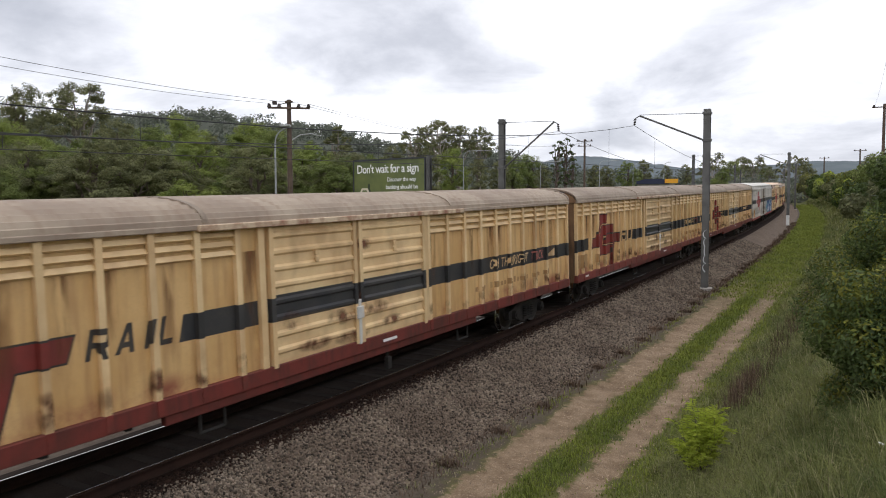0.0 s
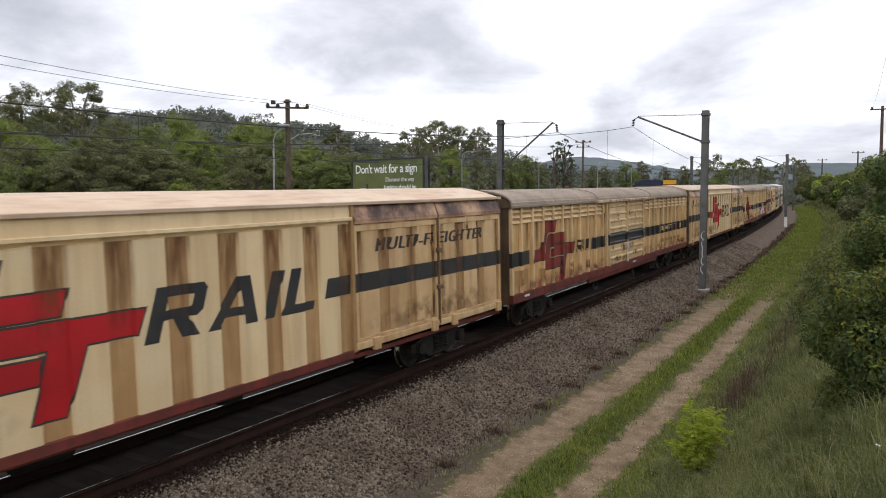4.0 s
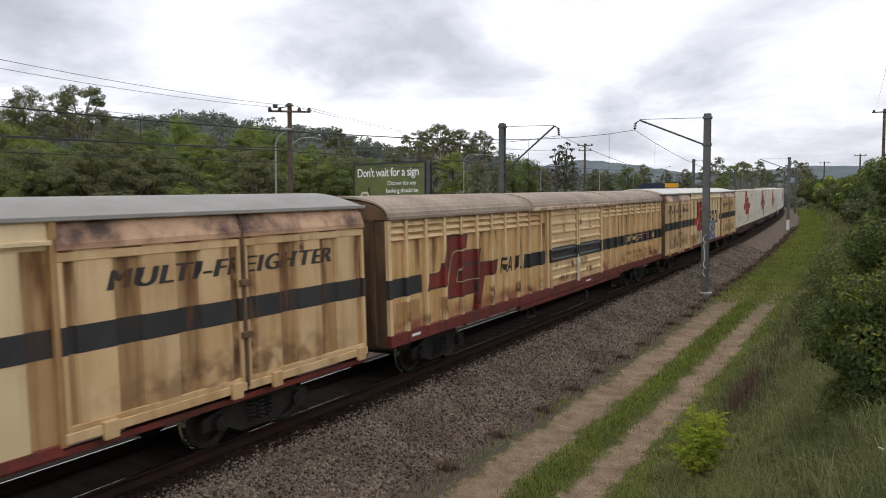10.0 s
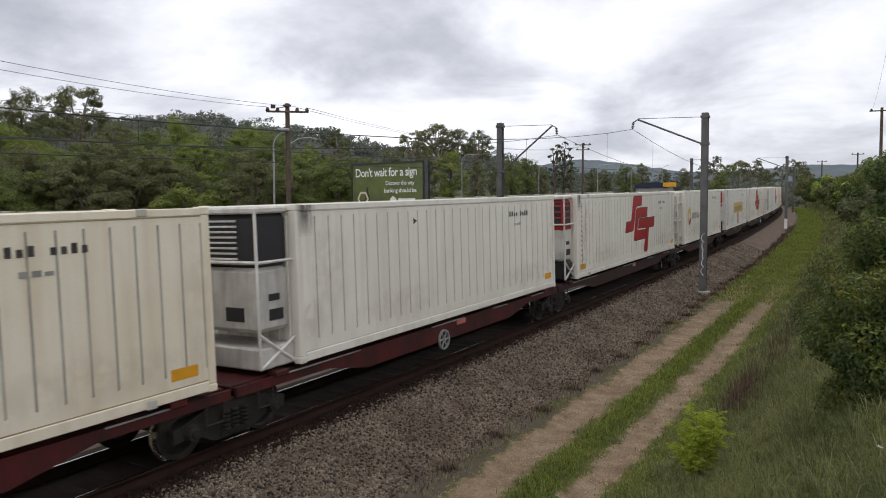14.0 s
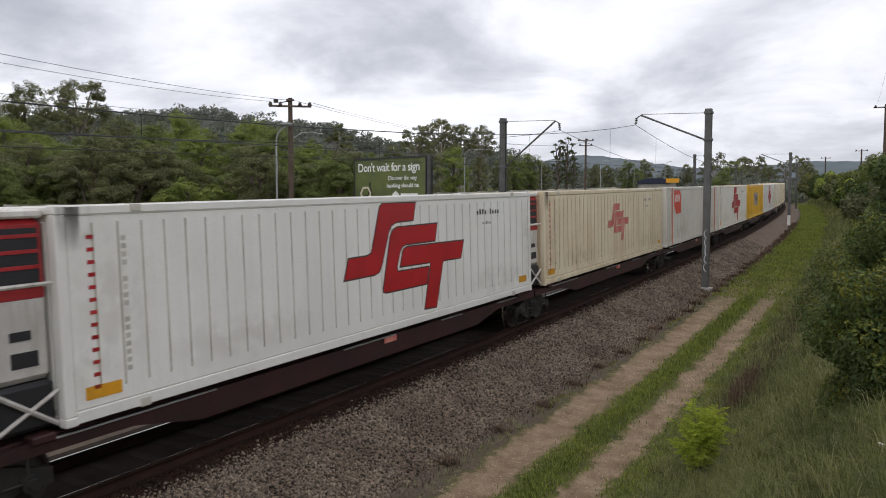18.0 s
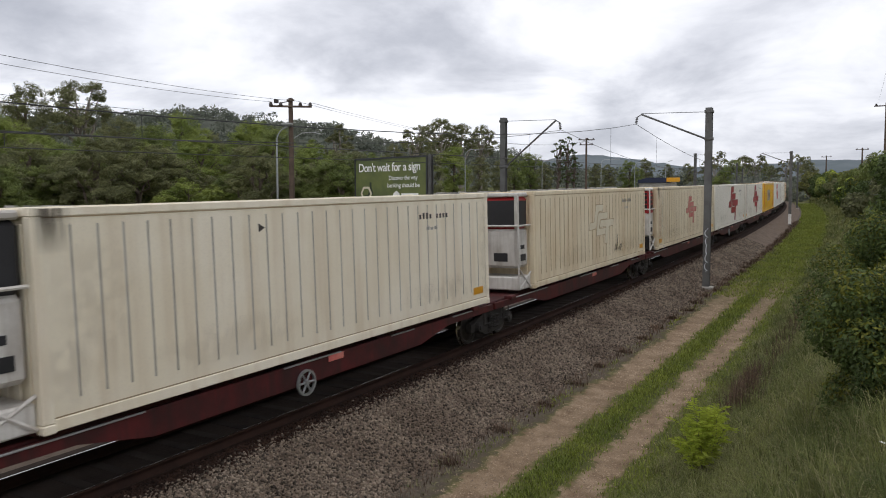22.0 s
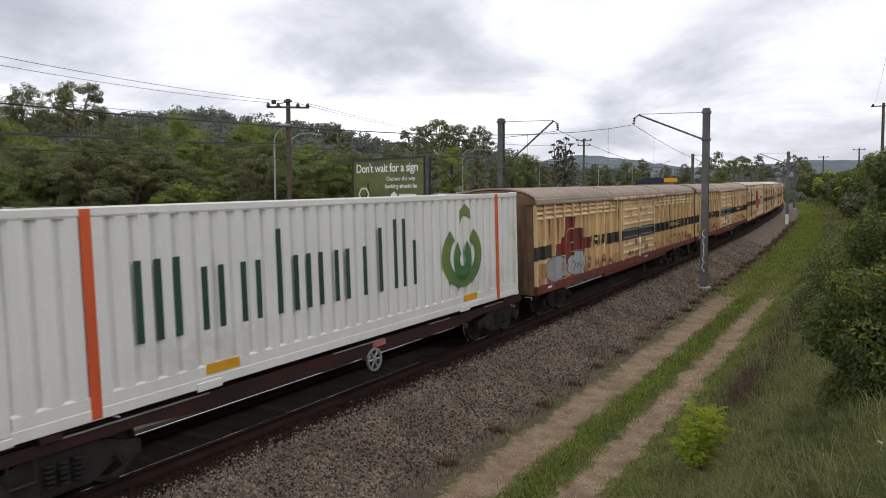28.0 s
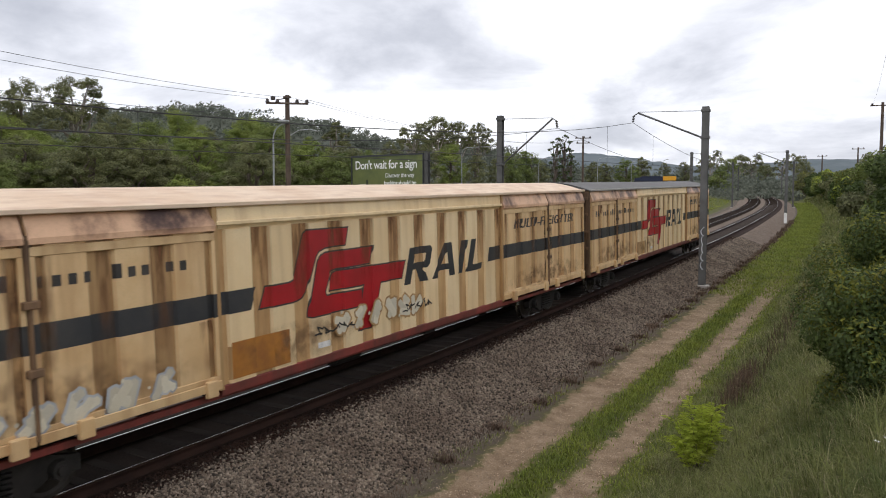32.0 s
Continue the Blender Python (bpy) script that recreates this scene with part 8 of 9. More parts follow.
def wall_mesh(L, style, mat):
    """One long wall: pressed waves, or flat sheet with narrow vertical joints."""
    sh = Shape()
    z0, z1 = LOW + (0.34 if style == "waves" else 0.16), HIGH - 0.11
    h = L / 2 - 0.16
    if style == "waves":
        p = 0.36
        n = int(2 * h / p)
        p = 2 * h / n
        line = []
        for i in range(n):
            y = -h + i * p
            line += [(1.196, y), (1.196, y + 0.07), (1.246, y + 0.13), (1.246, y + 0.30)]
        line.append((1.196, h))
        # inner flats of the waves get the second material as painted shade
        for k, ((a, b), (c, d)) in enumerate(zip(line[:-1], line[1:])):
            sh.quad((a, b, z0), (c, d, z0), (c, d, z1), (a, b, z1), 1 if k % 4 == 0 else 0)
        sh.quad((1.25, -h, LOW + 0.16), (1.25, h, LOW + 0.16), (1.25, h, z0 - 0.01), (1.25, -h, z0 - 0.01), 0)
        sh.quad((1.25, -h, z0 - 0.01), (1.25, h, z0 - 0.01), (1.196, h, z0 + 0.02), (1.196, -h, z0 + 0.02), 0)
    else:
        n = max(8, round(2 * h / 0.39))
        p = 2 * h / n
        for i in range(n):
            y = -h + i * p
            for lo, hi in ((z0, z0 + 0.22), (z1 - 0.12, z1)):
                sh.quad((1.242, y, lo), (1.242, y + p, lo), (1.242, y + p, hi), (1.242, y, hi), 0)
            for a, b, c, d, m in ((1.242, y, 1.242, y + p - 0.036, 0), (1.242, y + p - 0.036, 1.226, y + p - 0.028, 1), (1.226, y + p - 0.028, 1.226, y + p - 0.008, 1), (1.226, y + p - 0.008, 1.242, y + p, 1)):
                sh.quad((a, b, z0 + 0.22), (c, d, z0 + 0.22), (c, d, z1 - 0.12), (a, b, z1 - 0.12), m)
    return sh.mesh("side_wall", [mat, "groove_cream" if mat == "box_cream" else "groove_yellow" if mat == "box_yellow" else "groove_light" if mat == "box_bright" and style == "waves" else "groove"])


WALLS = {}


def container(L, paint, style, sign, nose, seed):
    mat = paint
    words = {"box_white": "off-white", "box_bright": "bright white", "box_ivory": "ivory", "box_cream": "yellowed cream", "box_yellow": "bright yellow", "box_grey": "dusty white"}[mat]
    mark = {"badge": "with a red stepped badge", "plain": "with plain walls", "ring": "with a yellow ring badge and grey panels", "band": "with a pale gold band", "faded": "with a worn pinkish red badge",
            "block": "with an orange-red block badge", "block2": "with a large orange-red block badge", "panel": "with a grey badge panel and orange straps", "ghost": "with a peeled ghost badge", "fruit": "with dark green strokes and a fruit badge"}[sign]
    t = thing("freight_container", f"{words} freight container {mark}", "container", "containers on the goods train")
    h = L / 2
    key = (L > 13, style, mat)
    if key not in WALLS:
        WALLS[key] = wall_mesh(14.63 if L > 13 else 12.19, style, mat)
    put("side_wall", WALLS[key], t)
    o = put("side_wall", WALLS[key], t)
    o.rotation_euler = (0, 0, math.pi)
    sh = Shape()
    sh.quad((-1.2, -h + 0.05, HIGH - 0.03), (1.2, -h + 0.05, HIGH - 0.03), (1.2, h - 0.05, HIGH - 0.03), (-1.2, h - 0.05, HIGH - 0.03))
    for y in np.arange(-h + 0.4, h - 0.3, 0.9):
        sh.box(-1.15, 1.15, y - 0.1, y + 0.1, HIGH - 0.03, HIGH - 0.012)
    part("roof", sh, mat, t)
    sh = Shape()
    sh.quad((-1.2, -h + 0.05, LOW + 0.14), (-1.2, h - 0.05, LOW + 0.14), (1.2, h - 0.05, LOW + 0.14), (1.2, -h + 0.05, LOW + 0.14))
    part("floor", sh, "steel_dark", t)
    for s in (-1, 1):
        sh = Shape()
        sh.box(min(s * 1.16, s * 1.252), max(s * 1.16, s * 1.252), -h + 0.15, h - 0.15, HIGH - 0.115, HIGH, 0, 0.01)
        part("top_rail", sh, mat, t)
        sh = Shape()
        sh.box(min(s * 1.14, s * 1.258), max(s * 1.14, s * 1.258), -h + 0.15, h - 0.15, LOW, LOW + 0.165, 0, 0.012)
        rail = part("bottom_rail", sh, mat, t)
        for z in (LOW + 0.168, HIGH - 0.135):
            sh = Shape()
            sh.box(min(s * 1.20, s * 1.247), max(s * 1.20, s * 1.247), -h + 0.16, h - 0.16, z, z + 0.018)
            part("joint_strip", sh, "groove_cream" if mat in ("box_cream", "box_ivory") else "groove", rail, "grimy joint")
        for y in (-h, h):
            sh = Shape()
            a, b = (y, y + 0.16) if y < 0 else (y - 0.16, y)
            sh.box(min(s * 1.09, s * 1.25), max(s * 1.09, s * 1.25), a, b, LOW + 0.11, HIGH - 0.11, 0, 0.012)
            part("corner_post", sh, mat, t)
            for z in (LOW - 0.02, HIGH - 0.11):
                sh = Shape()
                a, b = (y - 0.006, y + 0.175) if y < 0 else (y - 0.175, y + 0.006)
                sh.box(min(s * 1.08, s * 1.262), max(s * 1.08, s * 1.262), a, b, z, z + 0.125, 0, 0.015)
                part("corner_casting", sh, mat, t)
    sh = Shape()
    sh.box(-1.1, 1.1, -h + 0.04, -h + 0.09, LOW + 0.1, HIGH - 0.1)
    wall = part("end_wall", sh, mat, t)
    for ya, yb in ((-h + 0.01, -h + 0.15), (h - 0.15, h - 0.01)):
        for za, zb in ((HIGH - 0.112, HIGH - 0.005), (LOW + 0.005, LOW + 0.12)):
            sh = Shape()
            sh.box(-1.085, 1.085, ya, yb, za, zb, 0, 0.01)
            part("end_header", sh, mat, t)
    for x in np.arange(-0.95, 1.0, 0.27):
        sh = Shape()
        sh.box(x - 0.07, x + 0.07, -h + 0.005, -h + 0.045, LOW + 0.2, HIGH - 0.2, 0, 0.01)
        part("end_rib", sh, mat, wall)
    for k, (x0, x1) in enumerate(((-1.1, -0.01), (0.01, 1.1))):
        sh = Shape()
        sh.box(x0, x1, h - 0.09, h - 0.04, LOW + 0.12, HIGH - 0.12)
        for x in (x0 + 0.3, x0 + 0.75):
            sh.tube((x, h - 0.015, LOW + 0.15), (x, h - 0.015, HIGH - 0.15), 0.018, n=6)
        part("door", sh, mat, t)
    if L > 13 and style == "smooth":
        for y in (-6.1, 6.1):
            sh = Shape()
            sh.box(1.12, 1.268, y - 0.09, y + 0.09, HIGH - 0.10, HIGH + 0.012, 0, 0.012)
            part("lifting_point", sh, "groove", t, "grimy lifting point")
            sh = Shape()
            sh.box(1.12, 1.268, y - 0.09, y + 0.09, LOW - 0.02, LOW + 0.12, 0, 0.012)
            part("corner_casting", sh, "groove", t)
    X = 1.242
    rng = random.Random(seed)
    if sign == "badge":
        y0, y1 = -h + 5.85, -h + 10.60
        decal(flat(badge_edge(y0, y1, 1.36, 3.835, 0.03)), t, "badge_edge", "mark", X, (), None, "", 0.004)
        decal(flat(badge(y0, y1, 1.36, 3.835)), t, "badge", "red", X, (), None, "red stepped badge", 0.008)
    elif sign in ("faded", "ghost"):
        y0, y1 = (-h + 6.28, -h + 9.1) if L > 13 else (-h + 4.95, -h + 7.75)
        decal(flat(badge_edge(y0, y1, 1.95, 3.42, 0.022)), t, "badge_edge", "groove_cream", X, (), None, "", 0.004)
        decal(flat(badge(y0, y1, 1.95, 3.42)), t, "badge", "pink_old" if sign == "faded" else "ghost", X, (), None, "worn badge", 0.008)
    elif sign == "ring":
        cy, cz = -h + 1.38, 2.57
        for k, mm in ((0, "logo_yellow"), (1, "gold"), (2, "orange")):
            a0 = k * 2.09
            seg = [(cy + r * math.cos(a), cz + r * math.sin(a)) for r, rg in ((0.50, range(7)), (0.22, range(6, -1, -1))) for a in [a0 + j * 0.3 for j in rg]]
            decal(flat([seg]), t, "ring_badge", mm if k < 2 else "red", X, (), None, "", 0.006)
        decals(bars(-h + 2.12, -h + 4.4, 2.40, 2.74, 7, 4, 0.3), t, "writing_bar", "mark_grey", X, (), None, "grey unreadable writing", 0.006)
        for f in (4.95, 6.2):
            sh = Shape()
            sh.box(X + 0.002, X + 0.02, -h + f, -h + f + 0.62, LOW + 0.32, HIGH - 0.22)
            part("repair_panel", sh, "panel_grey", t, "flat grey repair panel")
    elif sign == "band":
        decal(flat([[(-h + 4.0, 2.15), (-h + 9.6, 2.15), (-h + 9.6, 2.95), (-h + 4.0, 2.95)]]), t, "gold_band", "gold", X, (), None, "pale gold band", 0.005)
        decals(bars(-h + 4.4, -h + 9.4, 2.28, 2.80, 11, 5, 0.3), t, "writing_bar", "groove_cream", X, (), None, "row of brown unreadable writing", 0.009)
        decal(flat([[(-h + 6.0, 1.3), (-h + 7.0, 1.3), (-h + 7.0, 2.13), (-h + 6.0, 2.13)]]), t, "picture_patch", "pink_old", X, (), None, "", 0.006)
        decal(flat([[(-h + 10.7, 2.2), (-h + 11.0, 2.2), (-h + 10.85, 2.5)]]), t, "warning_mark", "plate_yellow", X, (), None, "", 0.006)
    elif sign in ("block", "block2"):
        y0, z0, w, hh = (-h + 1.75, 2.64, 1.6, 1.2) if sign == "block" else (-h + 4.9, 1.95, 3.0, 1.85)
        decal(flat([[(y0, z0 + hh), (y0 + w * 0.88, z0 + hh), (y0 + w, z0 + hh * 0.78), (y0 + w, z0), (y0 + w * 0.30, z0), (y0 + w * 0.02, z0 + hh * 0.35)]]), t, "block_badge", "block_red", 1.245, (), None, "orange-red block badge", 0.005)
        decals([[(y0 + w * (0.12 + 0.145 * i), z0 + hh * 0.50), (y0 + w * (0.19 + 0.145 * i), z0 + hh * 0.50), (y0 + w * (0.19 + 0.145 * i), z0 + hh * (0.84 if i % 2 else 0.78)), (y0 + w * (0.12 + 0.145 * i), z0 + hh * (0.84 if i % 2 else 0.78))] for i in range(5)], t, "badge_bar", "white_print", 1.245, (), None, "", 0.009)
    elif sign == "panel":
        y0, y1 = -h + 5.27, -h + 8.97
        decal(flat([[(y0, 2.12), (y1, 2.12), (y1, 3.26), (y0, 3.26)]]), t, "badge_panel", "panel_grey", 1.245, (), None, "flat grey badge panel", 0.005)
        cy, cz = y0 + 0.75, 2.69
        for k, mm in ((0, "red"), (1, "logo_yellow"), (2, "orange")):
            a0 = 0.5 + k * 2.09
            seg = [(cy + r * math.cos(a), cz + r * math.sin(a)) for r, rg in ((0.46, range(7)), (0.22, range(6, -1, -1))) for a in [a0 + j * 0.3 for j in rg]]
            decal(flat([seg]), t, "ring_badge", mm, 1.245, (), None, "", 0.010)
        decals(bars(y0 + 1.45, y1 - 0.15, 2.50, 2.92, 7, 4, 0.3), t, "writing_bar", "mark", 1.245, (), None, "dark unreadable writing", 0.010)
    elif sign == "fruit":
        # plain strokes in place of the lettering, then a ring-shaped fruit
        for y, w, hi in ((2.0, 1.0, 3.2), (3.2, 0.7, 3.0), (4.02, 0.7, 3.0), (4.87, 0.2, 3.5), (5.3, 1.0, 3.0), (6.45, 0.7, 3.0), (7.35, 0.4, 3.0), (7.9, 0.4, 3.35), (8.45, 0.6, 3.5), (9.2, 0.5, 3.0)):
            for k in range(max(1, round(w / 0.34))):
                p = -h + y + k * 0.34
                decal(flat([[(p, 2.0), (p + 0.125, 2.0), (p + 0.125, hi), (p, hi)]]), t, "writing_bar", "green_logo", 1.245, (), None, "", 0.005)
        cy, cz = -h + 11.45, 2.72
        rings = []
        for r0, r1, gap, oz in ((1.0, 0.62, 0.62, -0.26), (0.46, 0.14, 0.50, -0.36)):
            k, a0, a1 = 24, math.pi / 2 + gap, math.pi * 2.5 - gap
            for j in range(k):
                p, q = a0 + (a1 - a0) * j / k, a0 + (a1 - a0) * (j + 1) / k
                rings.append([(cy + r * math.cos(w), cz + oz + r * math.sin(w) * (0.80 if r0 > 0.9 else 1.15)) for r, w in ((r0, p), (r0, q), (r1, q), (r1, p))])
        rings.append([(cy - 0.12, cz + 0.50), (cy + 0.05, cz + 0.78), (cy + 0.45, cz + 0.62), (cy + 0.42, cz + 0.88), (cy + 0.15, cz + 1.04), (cy - 0.12, cz + 0.86)])
        decal(flat(rings), t, "fruit_badge", "leaf_green_logo", 1.245, (), None, "green ring-shaped fruit badge", 0.005)
    elif sign == "plain":
        decal(flat([[(-h + 3.9, 3.45), (-h + 4.05, 3.52), (-h + 3.9, 3.6)]]), t, "tear", "mark", X, (), None, "", 0.006)
    if style == "smooth":
        decals(bars(h - 3.3, h - 2.0, 3.44, 3.58, 9, seed, 0.42, 0.0, (4,)), t, "number_bar", "mark_grey" if mat == "box_cream" else "mark", X, (), None, "dark unreadable character", 0.006)
        decals(bars(h - 3.0, h - 2.5, 3.18, 3.26, 3, seed + 1, 0.25), t, "number_bar", "mark_grey", X, (), None, "", 0.006)
        decals([[(h - 0.85, LOW + 0.30), (h - 0.35, LOW + 0.30), (h - 0.35, LOW + 0.48), (h - 0.85, LOW + 0.48)]], t, "amber_plate", "plate_yellow", X, (), None, "", 0.006)
        if nose == "red":
            decals([[(-h + 0.43, z), (-h + 0.54, z), (-h + 0.54, z + 0.055), (-h + 0.43, z + 0.055)] for z in [1.5 + 0.17 * i for i in range(13)]], t, "red_tick", "red", X, (), None, "", 0.006)
            decals([[(-h + 0.30, LOW + 0.28), (-h + 0.85, LOW + 0.28), (-h + 0.85, LOW + 0.46), (-h + 0.30, LOW + 0.46)]], t, "amber_plate", "plate_yellow", X, (), None, "", 0.006)
            decals([[(-h + 0.95, z), (-h + 1.03, z), (-h + 1.03, z + 0.07), (-h + 0.95, z + 0.07)] for z in [1.65 + 0.115 * i for i in range(17) if i not in (7, 12)]], t, "number_bar", "groove", X, (), None, "faint unreadable letter", 0.006)
    else:
        for y in (-h + 1.22, h - 1.36):
            sh = Shape()
            sh.box(1.235, 1.262, y, y + 0.16, LOW + 0.02, HIGH - 0.02, 0, 0.004)
            part("strap_band", sh, "orange", t, "orange painted band") if sign in ("panel", "block", "fruit") else None
        sh = Shape()
        for y in (-h + 3.0, h - 3.4):
            sh.box(1.25, 1.275, y, y + 0.5, LOW - 0.04, LOW + 0.10, 0, 0.01)
        part("fork_pocket", sh, mat, t)
        if sign == "fruit":
            decals([[(y, LOW + 0.20), (y + 0.7, LOW + 0.20), (y + 0.7, LOW + 0.36), (y, LOW + 0.36)] for y in (-h + 3.2, h - 3.2)], t, "amber_plate", "plate_yellow", 1.252, (), None, "", 0.006)
    if nose in ("red", "dark"):
        for y0, y1, z0, z1, mm, word in ((-h - 0.15, -h + 0.55, HIGH - 0.60, HIGH + 0.25, "soot", "exhaust soot at the corner"), (-h - 0.2, -h + 0.7, LOW + 0.15, LOW + 1.2, "grime_faint", "brown grime"), (-h - 0.5, -h + 1.6, LOW + 0.4, HIGH - 0.2, "grime_faint", "brown grime")):
            decal(flat([[(max(y0, -h), z0), (y1, z0), (y1, min(z1, HIGH - 0.01)), (max(y0, -h), min(z1, HIGH - 0.01))]]), t, "soot" if mm == "soot" else "grime", mm, 1.262, (), None, word, 0.003 if mm == "soot" else 0.002 if z1 < 3 else 0.001)
    for y0, y1, z0, z1 in ((-h + 1.5, -h + 5.0, LOW + 0.2, LOW + 1.1), (h - 4.2, h - 0.2, LOW + 0.2, LOW + 1.0), (h - 0.6, h, LOW + 0.1, HIGH - 0.1)):
        decal(flat([[(y0, z0), (y1, z0), (y1, z1), (y0, z1)]]), t, "grime", "grime_faint", 1.259 if style == "smooth" else 1.262, (), None, "faint brown grime", 0.004)
    cooling(t, -h, nose)
    return t


def cooling(t, y, nose):
    """Cooling machine hung on the front end, or only a bare frame."""
    if nose == "none":
        return
    if nose == "ladder":
        sh = Shape()
        for x in (-1.1, -0.1, 1.1):
            sh.box(x - 0.05, x + 0.05, y - 1.05, y - 0.95, LOW, HIGH - 0.1, 0, 0.01)
        for z in (LOW + 0.1, LOW + 0.45, 2.4, 3.3, HIGH - 0.15):
            sh.box(-1.1, 1.1, y - 1.04, y - 0.96, z - 0.04, z + 0.04, 0, 0.01)
            sh.box(1.02, 1.1, y - 1.0, y, z - 0.04, z + 0.04, 0, 0.01)
        part("guard_frame", sh, "unit_white", t, "white tubular guard frame")
        sh = Shape()
        sh.box(-1.0, 0.95, y - 0.85, y - 0.01, 1.7, HIGH - 0.25, 0, 0.05)
        u = part("cooling_unit", sh, "unit_white", t, "white cooling machine")
        sh = Shape()
        sh.box(-0.6, 0.2, y - 0.88, y - 0.84, 3.1, 3.7)
        sh.box(0.94, 0.97, y - 0.7, y - 0.45, 2.6, 2.9)
        part("grille", sh, "unit_dark", u)
        return
    deep = 0.80 if nose == "hood" else 0.85
    f = y - deep
    sh = Shape()
    sh.box(-1.05, 1.05, f, y - 0.01, 1.75, 2.90, 0, 0.08)
    u = part("cooling_unit", sh, "unit_white", t, "white cooling machine with vents")
    sh = Shape()
    sh.box(-1.05, 1.05, f + 0.03, y - 0.01, 2.90, HIGH - 0.14, 0, 0.08)
    part("upper_shell", sh, "unit_dark" if nose == "dark" else "unit_red", u, "black upper shell" if nose == "dark" else "red upper shell")
    if nose == "dark":
        for i in range(8):
            z = 3.04 + i * 0.095
            sh = Shape()
            sh.box(-1.0, 0.62, f - 0.01, f + 0.05, z, z + 0.035, 0, 0.006)
            part("louvre", sh, "unit_white", u)
    else:
        sh = Shape()
        sh.box(0.46 if nose == "red" else 0.06, 0.98, f + 0.015, f + 0.08, 3.02, HIGH - 0.24)
        sh.box(1.04, 1.06, f + 0.16, y - 0.12, 3.02, HIGH - 0.26)
        g = part("grille", sh, "unit_dark", u)
        for i in range(1 if nose == "hood" else 3):
            z = 3.2 + i * 0.2
            if nose == "red":
                sh = Shape()
                sh.box(0.46, 0.98, f - 0.005, f + 0.02, z, z + 0.05, 0, 0.008)
                sh.box(1.055, 1.075, f + 0.16, y - 0.12, z, z + 0.05, 0, 0.004)
                part("louvre", sh, "unit_red", g)
        sh = Shape()
        if nose == "red":
            sh.box(-0.92, 0.38, f - 0.02, f + 0.05, 3.06, HIGH - 0.20, 0, 0.02)
            p = part("front_panel", sh, "unit_white", u, "white front panel")
            sh = Shape()
            sh.box(-0.02, 0.16, f - 0.03, f - 0.015, 3.26, 3.46, 0, 0.004)
            part("maker_patch", sh, "unit_dark", p, "small dark maker's patch")
        else:
            sh.box(-0.06, 0.06, f - 0.01, f + 0.06, 2.9, HIGH - 0.12, 0, 0.01)
            sh.box(0.99, 1.07, f - 0.01, f + 0.1, 2.9, HIGH - 0.12, 0, 0.01)
            part("divider", sh, "unit_white", u)
    sh = Shape()
    sh.box(-1.07, 1.07, f - 0.02, y - 0.02, HIGH - 0.14, HIGH - 0.02, 0, 0.03)
    part("hood", sh, "unit_white", u)
    if nose == "red":
        sh = Shape()
        sh.box(-1.062, 1.062, f - 0.012, y - 0.05, 2.80, 2.96, 0, 0.03)
        part("red_band", sh, "unit_red", u, "red band round the machine")
    for q in ((1.045, 1.062, y - 0.55, y - 0.2, 1.95, 2.15), (1.045, 1.062, y - 0.55, y - 0.28, 2.3, 2.42), (0.3, 0.75, f - 0.006, f + 0.01, 1.95, 2.2), (-0.8, -0.35, f - 0.006, f + 0.01, 1.90, 2.05)):
        sh = Shape()
        sh.box(*q)
        part("control_box", sh, "unit_dark", u)
    sh = Shape()
    if nose == "hood" or nose == "dark":
        sh.box(-1.1, 1.12, y - deep - 0.04, y, LOW + 0.02, 1.5, 0, 0.03)
        part("fuel_tank", sh, "unit_white", t, "scuffed white fuel tank")
    else:
        sh.box(-1.06, 1.08, y - 0.8, y - 0.01, LOW + 0.02, 1.74, 0, 0.06)
        part("fuel_tank", sh, "unit_dark", t, "black fuel tank")
    sh = Shape()
    for x in (-1.12, 1.12):
        sh.tube((x, y - deep - 0.03, LOW + 0.05), (x, y - deep - 0.03, HIGH - 0.05), 0.03, n=6)
        sh.tube((x, y - deep - 0.03, 3.0), (x, y, 3.0), 0.03, n=6)
        sh.tube((x, y - deep - 0.03, LOW + 0.05), (x, y, LOW + 0.5), 0.03, n=6)
    sh.tube((-1.12, y - deep - 0.03, 3.0), (1.12, y - deep - 0.03, 3.0), 0.035, n=6)
    sh.tube((1.12, y - deep - 0.03, LOW + 0.65), (1.12, y - 0.02, LOW + 0.05), 0.035, n=6)
    part("guard_frame", sh, "unit_white", t)


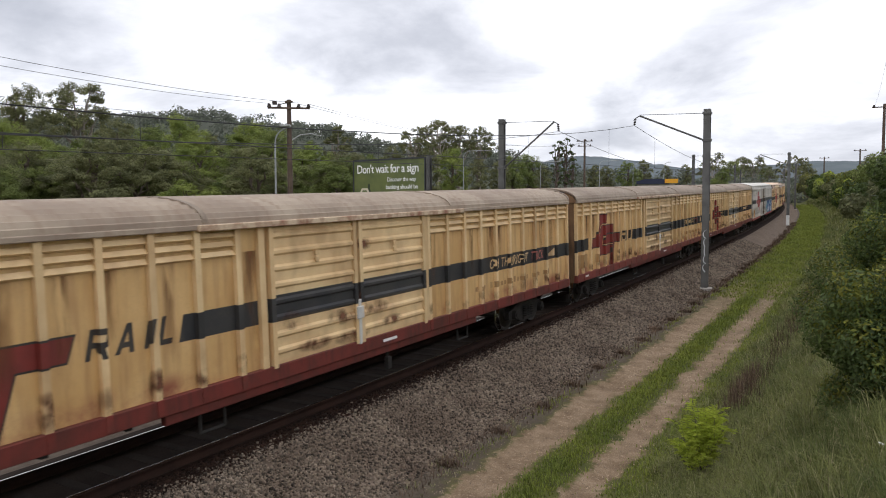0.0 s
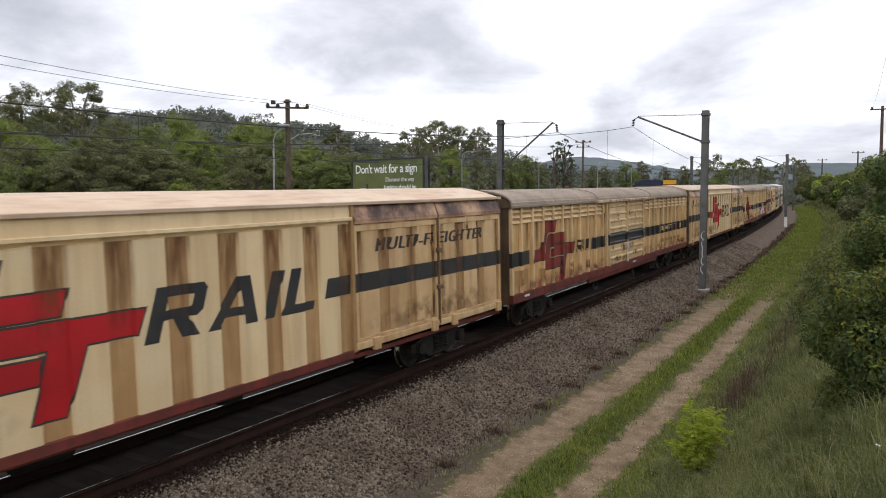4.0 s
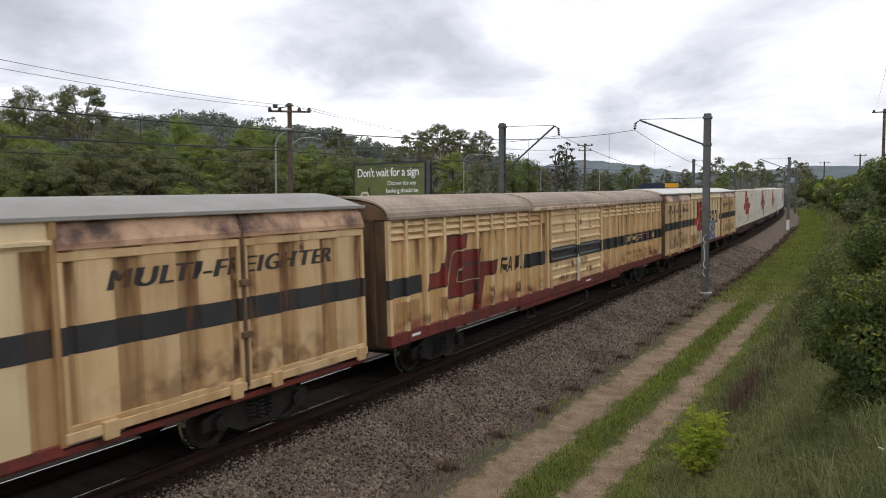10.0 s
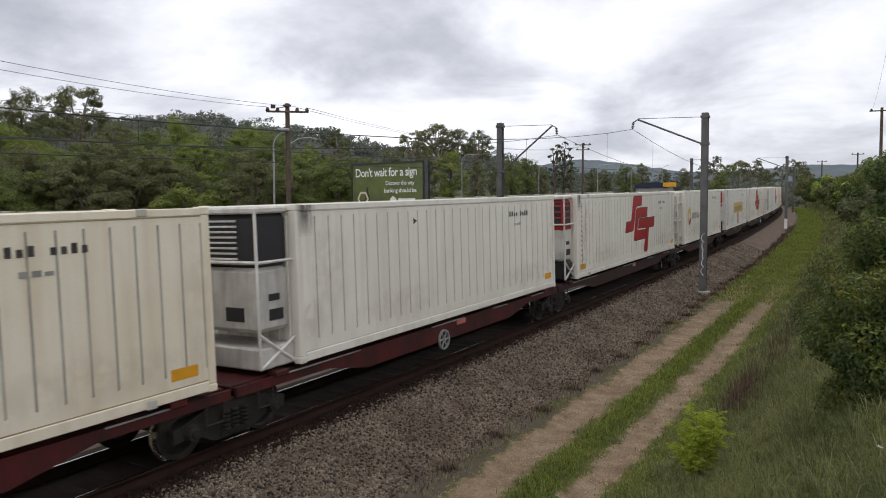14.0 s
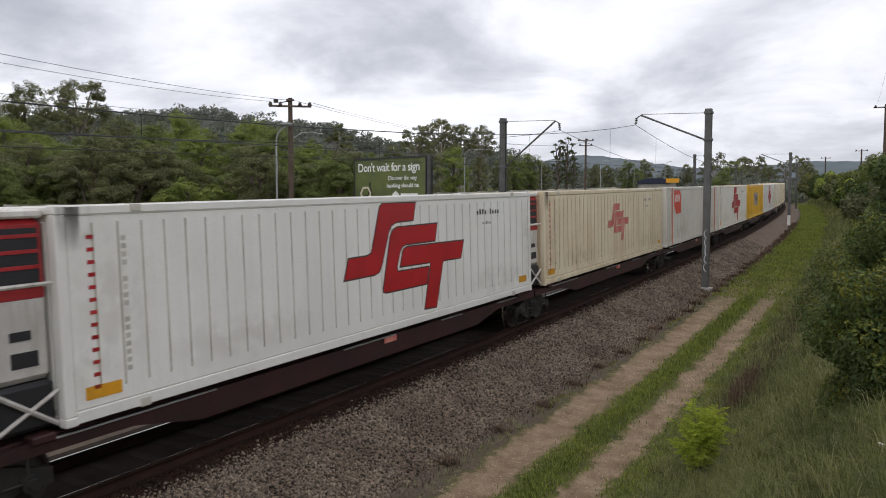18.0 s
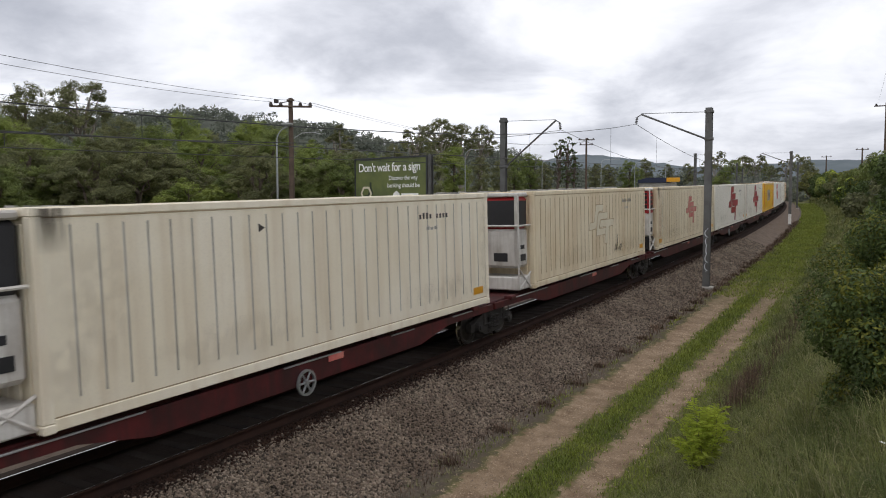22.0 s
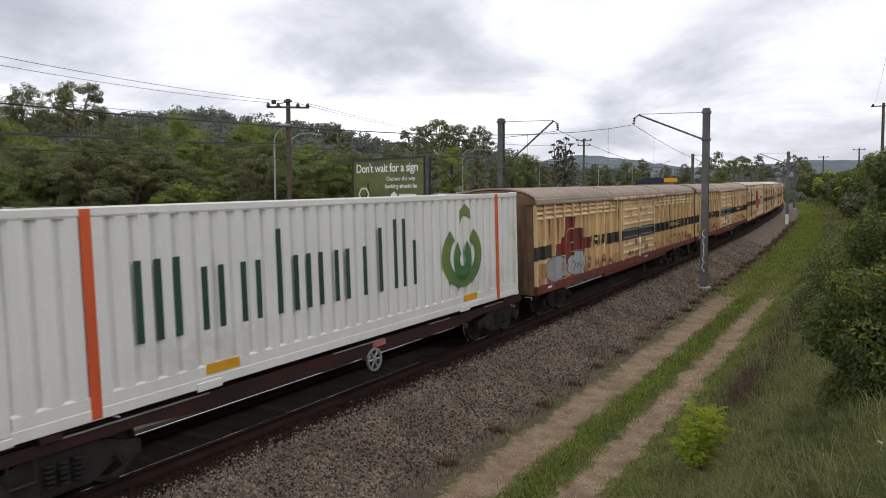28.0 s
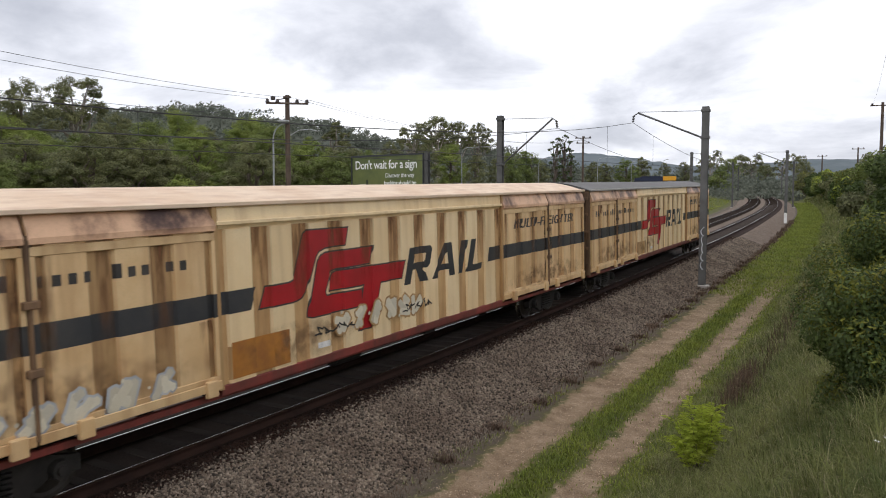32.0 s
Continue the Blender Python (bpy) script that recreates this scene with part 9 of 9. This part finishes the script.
def flat_wagon(half, single, seed, wheel_at):
    dark = 4 <= seed <= 14 or seed >= 21
    deck, deep = "deck_dark" if dark else "deck", 0.70 if seed >= 21 else 0.56
    t = thing("flat_wagon", ("blackish-maroon" if dark else "maroon") + " skeletal container wagon on grimy bogies", "railway wagon", "goods train wagons")
    prof = [(-half, 0.98), (half, 0.98), (half, 0.82), (half - 2.4, 0.80), (half - 3.6, deep), (-half + 3.6, deep), (-half + 2.4, 0.80), (-half, 0.82)]
    n = len(prof)
    for x0, x1 in ((-1.18, -1.10), (1.10, 1.18)):
        sh = Shape()
        for x in (x0, x1):
            sh.v += [(x, p, q) for p, q in prof]
        sh.f.append(tuple(range(n)))
        sh.f.append(tuple(range(n, 2 * n))[::-1])
        for i in range(n):
            j = (i + 1) % n
            sh.f.append((i, n + i, n + j, j))
        sh.m += [0] * (n + 2)
        part("side_sill", sh, deck, t, "fish-belly side sill")
    for y in (-half + 0.6, -half * 0.33, half * 0.33, half - 0.6):
        sh = Shape()
        sh.box(-1.10, 1.10, y - 0.15, y + 0.15, 0.78, 0.96)
        part("cross_beam", sh, deck, t)
    sh = Shape()
    sh.box(-0.25, 0.25, -half, half, 0.60, 0.94, 0, 0.02)
    part("centre_sill", sh, deck, t)
    for y in (-half, half):
        sh = Shape()
        a, b = (y, y + 2.0) if y < 0 else (y - 2.0, y)
        sh.box(-1.0, 1.0, a, b, 0.90, 1.0, 0, 0.02)
        part("end_deck", sh, deck, t)
    for y in (-half + 1.05, half - 1.05):
        for x in (-1.13, 1.13):
            sh = Shape()
            sh.box(x - 0.12, x + 0.12, y - 0.16, y + 0.16, 0.96, 1.07, 0, 0.02)
            part("twistlock", sh, deck, t)
    sh = Shape()
    for y in (half * 0.05, ):
        sh.box(1.18, 1.20, y, y + 0.45, 0.84, 0.96, 0, 0.003)
    part("number_patch", sh, "pink_old", t, "faded unreadable number patch")
    # pale strips added as painted highlights where the flange catches the sky
    for a, b in ((-half * 0.86, -half * 0.52), (-half * 0.12, half * 0.10), (half * 0.34, half * 0.46), (half * 0.70, half * 0.88)):
        sh = Shape()
        sh.box(1.17, 1.215, a, b, 0.962, 0.986, 0, 0.004)
        part("worn_flange", sh, "galv", t, "pale strip standing in for sky glint on the deck edge")
    if wheel_at is not None:
        put("handbrake_wheel", HANDWHEEL, t, "pale spoked handbrake wheel", (1.22, wheel_at, 0.60))
    sh = Shape()
    sh.tube((0.5, -0.5, 0.62), (0.5, 0.4, 0.62), 0.18, n=12)
    sh.tube((-0.5, -1.6, 0.6), (-0.5, -0.4, 0.6), 0.2, n=12)
    sh.tube((0.5, 0.4, 0.62), (0.2, half - 2, 0.6), 0.02, n=6)
    part("brake_gear", sh, "steel_dark", t)
    for y in (-half + 0.5, half - 0.5):
        sh = Shape()
        sh.path([(1.16, y, 0.9), (1.16, y, 0.5), (1.16, y + 0.35, 0.5), (1.16, y + 0.35, 0.9)], 0.02, 6)
        part("foot_step", sh, "steel_dark", t)
    add_bogie(t, -half - (0.0 if not single else -1.25))
    if single:
        add_bogie(t, half - 1.25)
        for s in (-1, 1):
            o = put("coupler", COUPLER, t, "", (0, s * (half + 0.02), 0))
            o.rotation_euler = (0, 0, 0 if s < 0 else math.pi)
    return t


WHEELS = {3: 353.84, 15: 538.68, 7: 421.55, 18: 584.7, 24: 678.2}


def build_boxes():
    prev = 300.55
    for i, (a, b, paint, sign, nose, style) in enumerate(BOXES):
        L = b - a
        c = container(L, paint, style, sign, nose, 60 + i)
        MOVERS.append((c, (a + b) / 2, 5.6))
        w0, w1 = prev + 0.45, b + 0.35
        half = (w1 - w0) / 2
        mid = (w0 + w1) / 2
        w = flat_wagon(half, i >= 20 or i in (0, 13), i, WHEELS.get(i, mid) - mid if i in WHEELS else None)
        MOVERS.append((w, mid, half))
        prev = b
        if sign == "ghost" and i == 16:
            scrawl(c, 7.74 - L / 2, 1.5, 0.95, 0.75, 9, 77, 1.245, "mark")
            c["label"] = "yellowed cream freight container with a peeled badge and black scrawl"


build_boxes()


# ---------------------------------------------------------------- things that move
def travelled(t):
    """How far the train has run by t seconds: it slows a little all the while."""
    u = t / 32.0
    return 786.418 * u - 63.446 * u ** 2 + 137.116 * u ** 3 - 147.905 * u ** 4 + 41.282 * u ** 5


def on_track(mid, half):
    a, b = spot(mid - half), spot(mid + half)
    d = (b - a).normalized()
    right = d.cross(Vector((0, 0, 1))).normalized()
    up = right.cross(d)
    m = Matrix((right, d, up)).transposed().to_4x4()
    return Matrix.Translation((a + b) / 2) @ m @ Matrix.Rotation(-CANT / 1.5, 4, "Y")


def motions():
    for ob, place, half in MOVERS:
        walk(ob, [(t, on_track(place - travelled(t), half)) for t in range(33)])


motions()
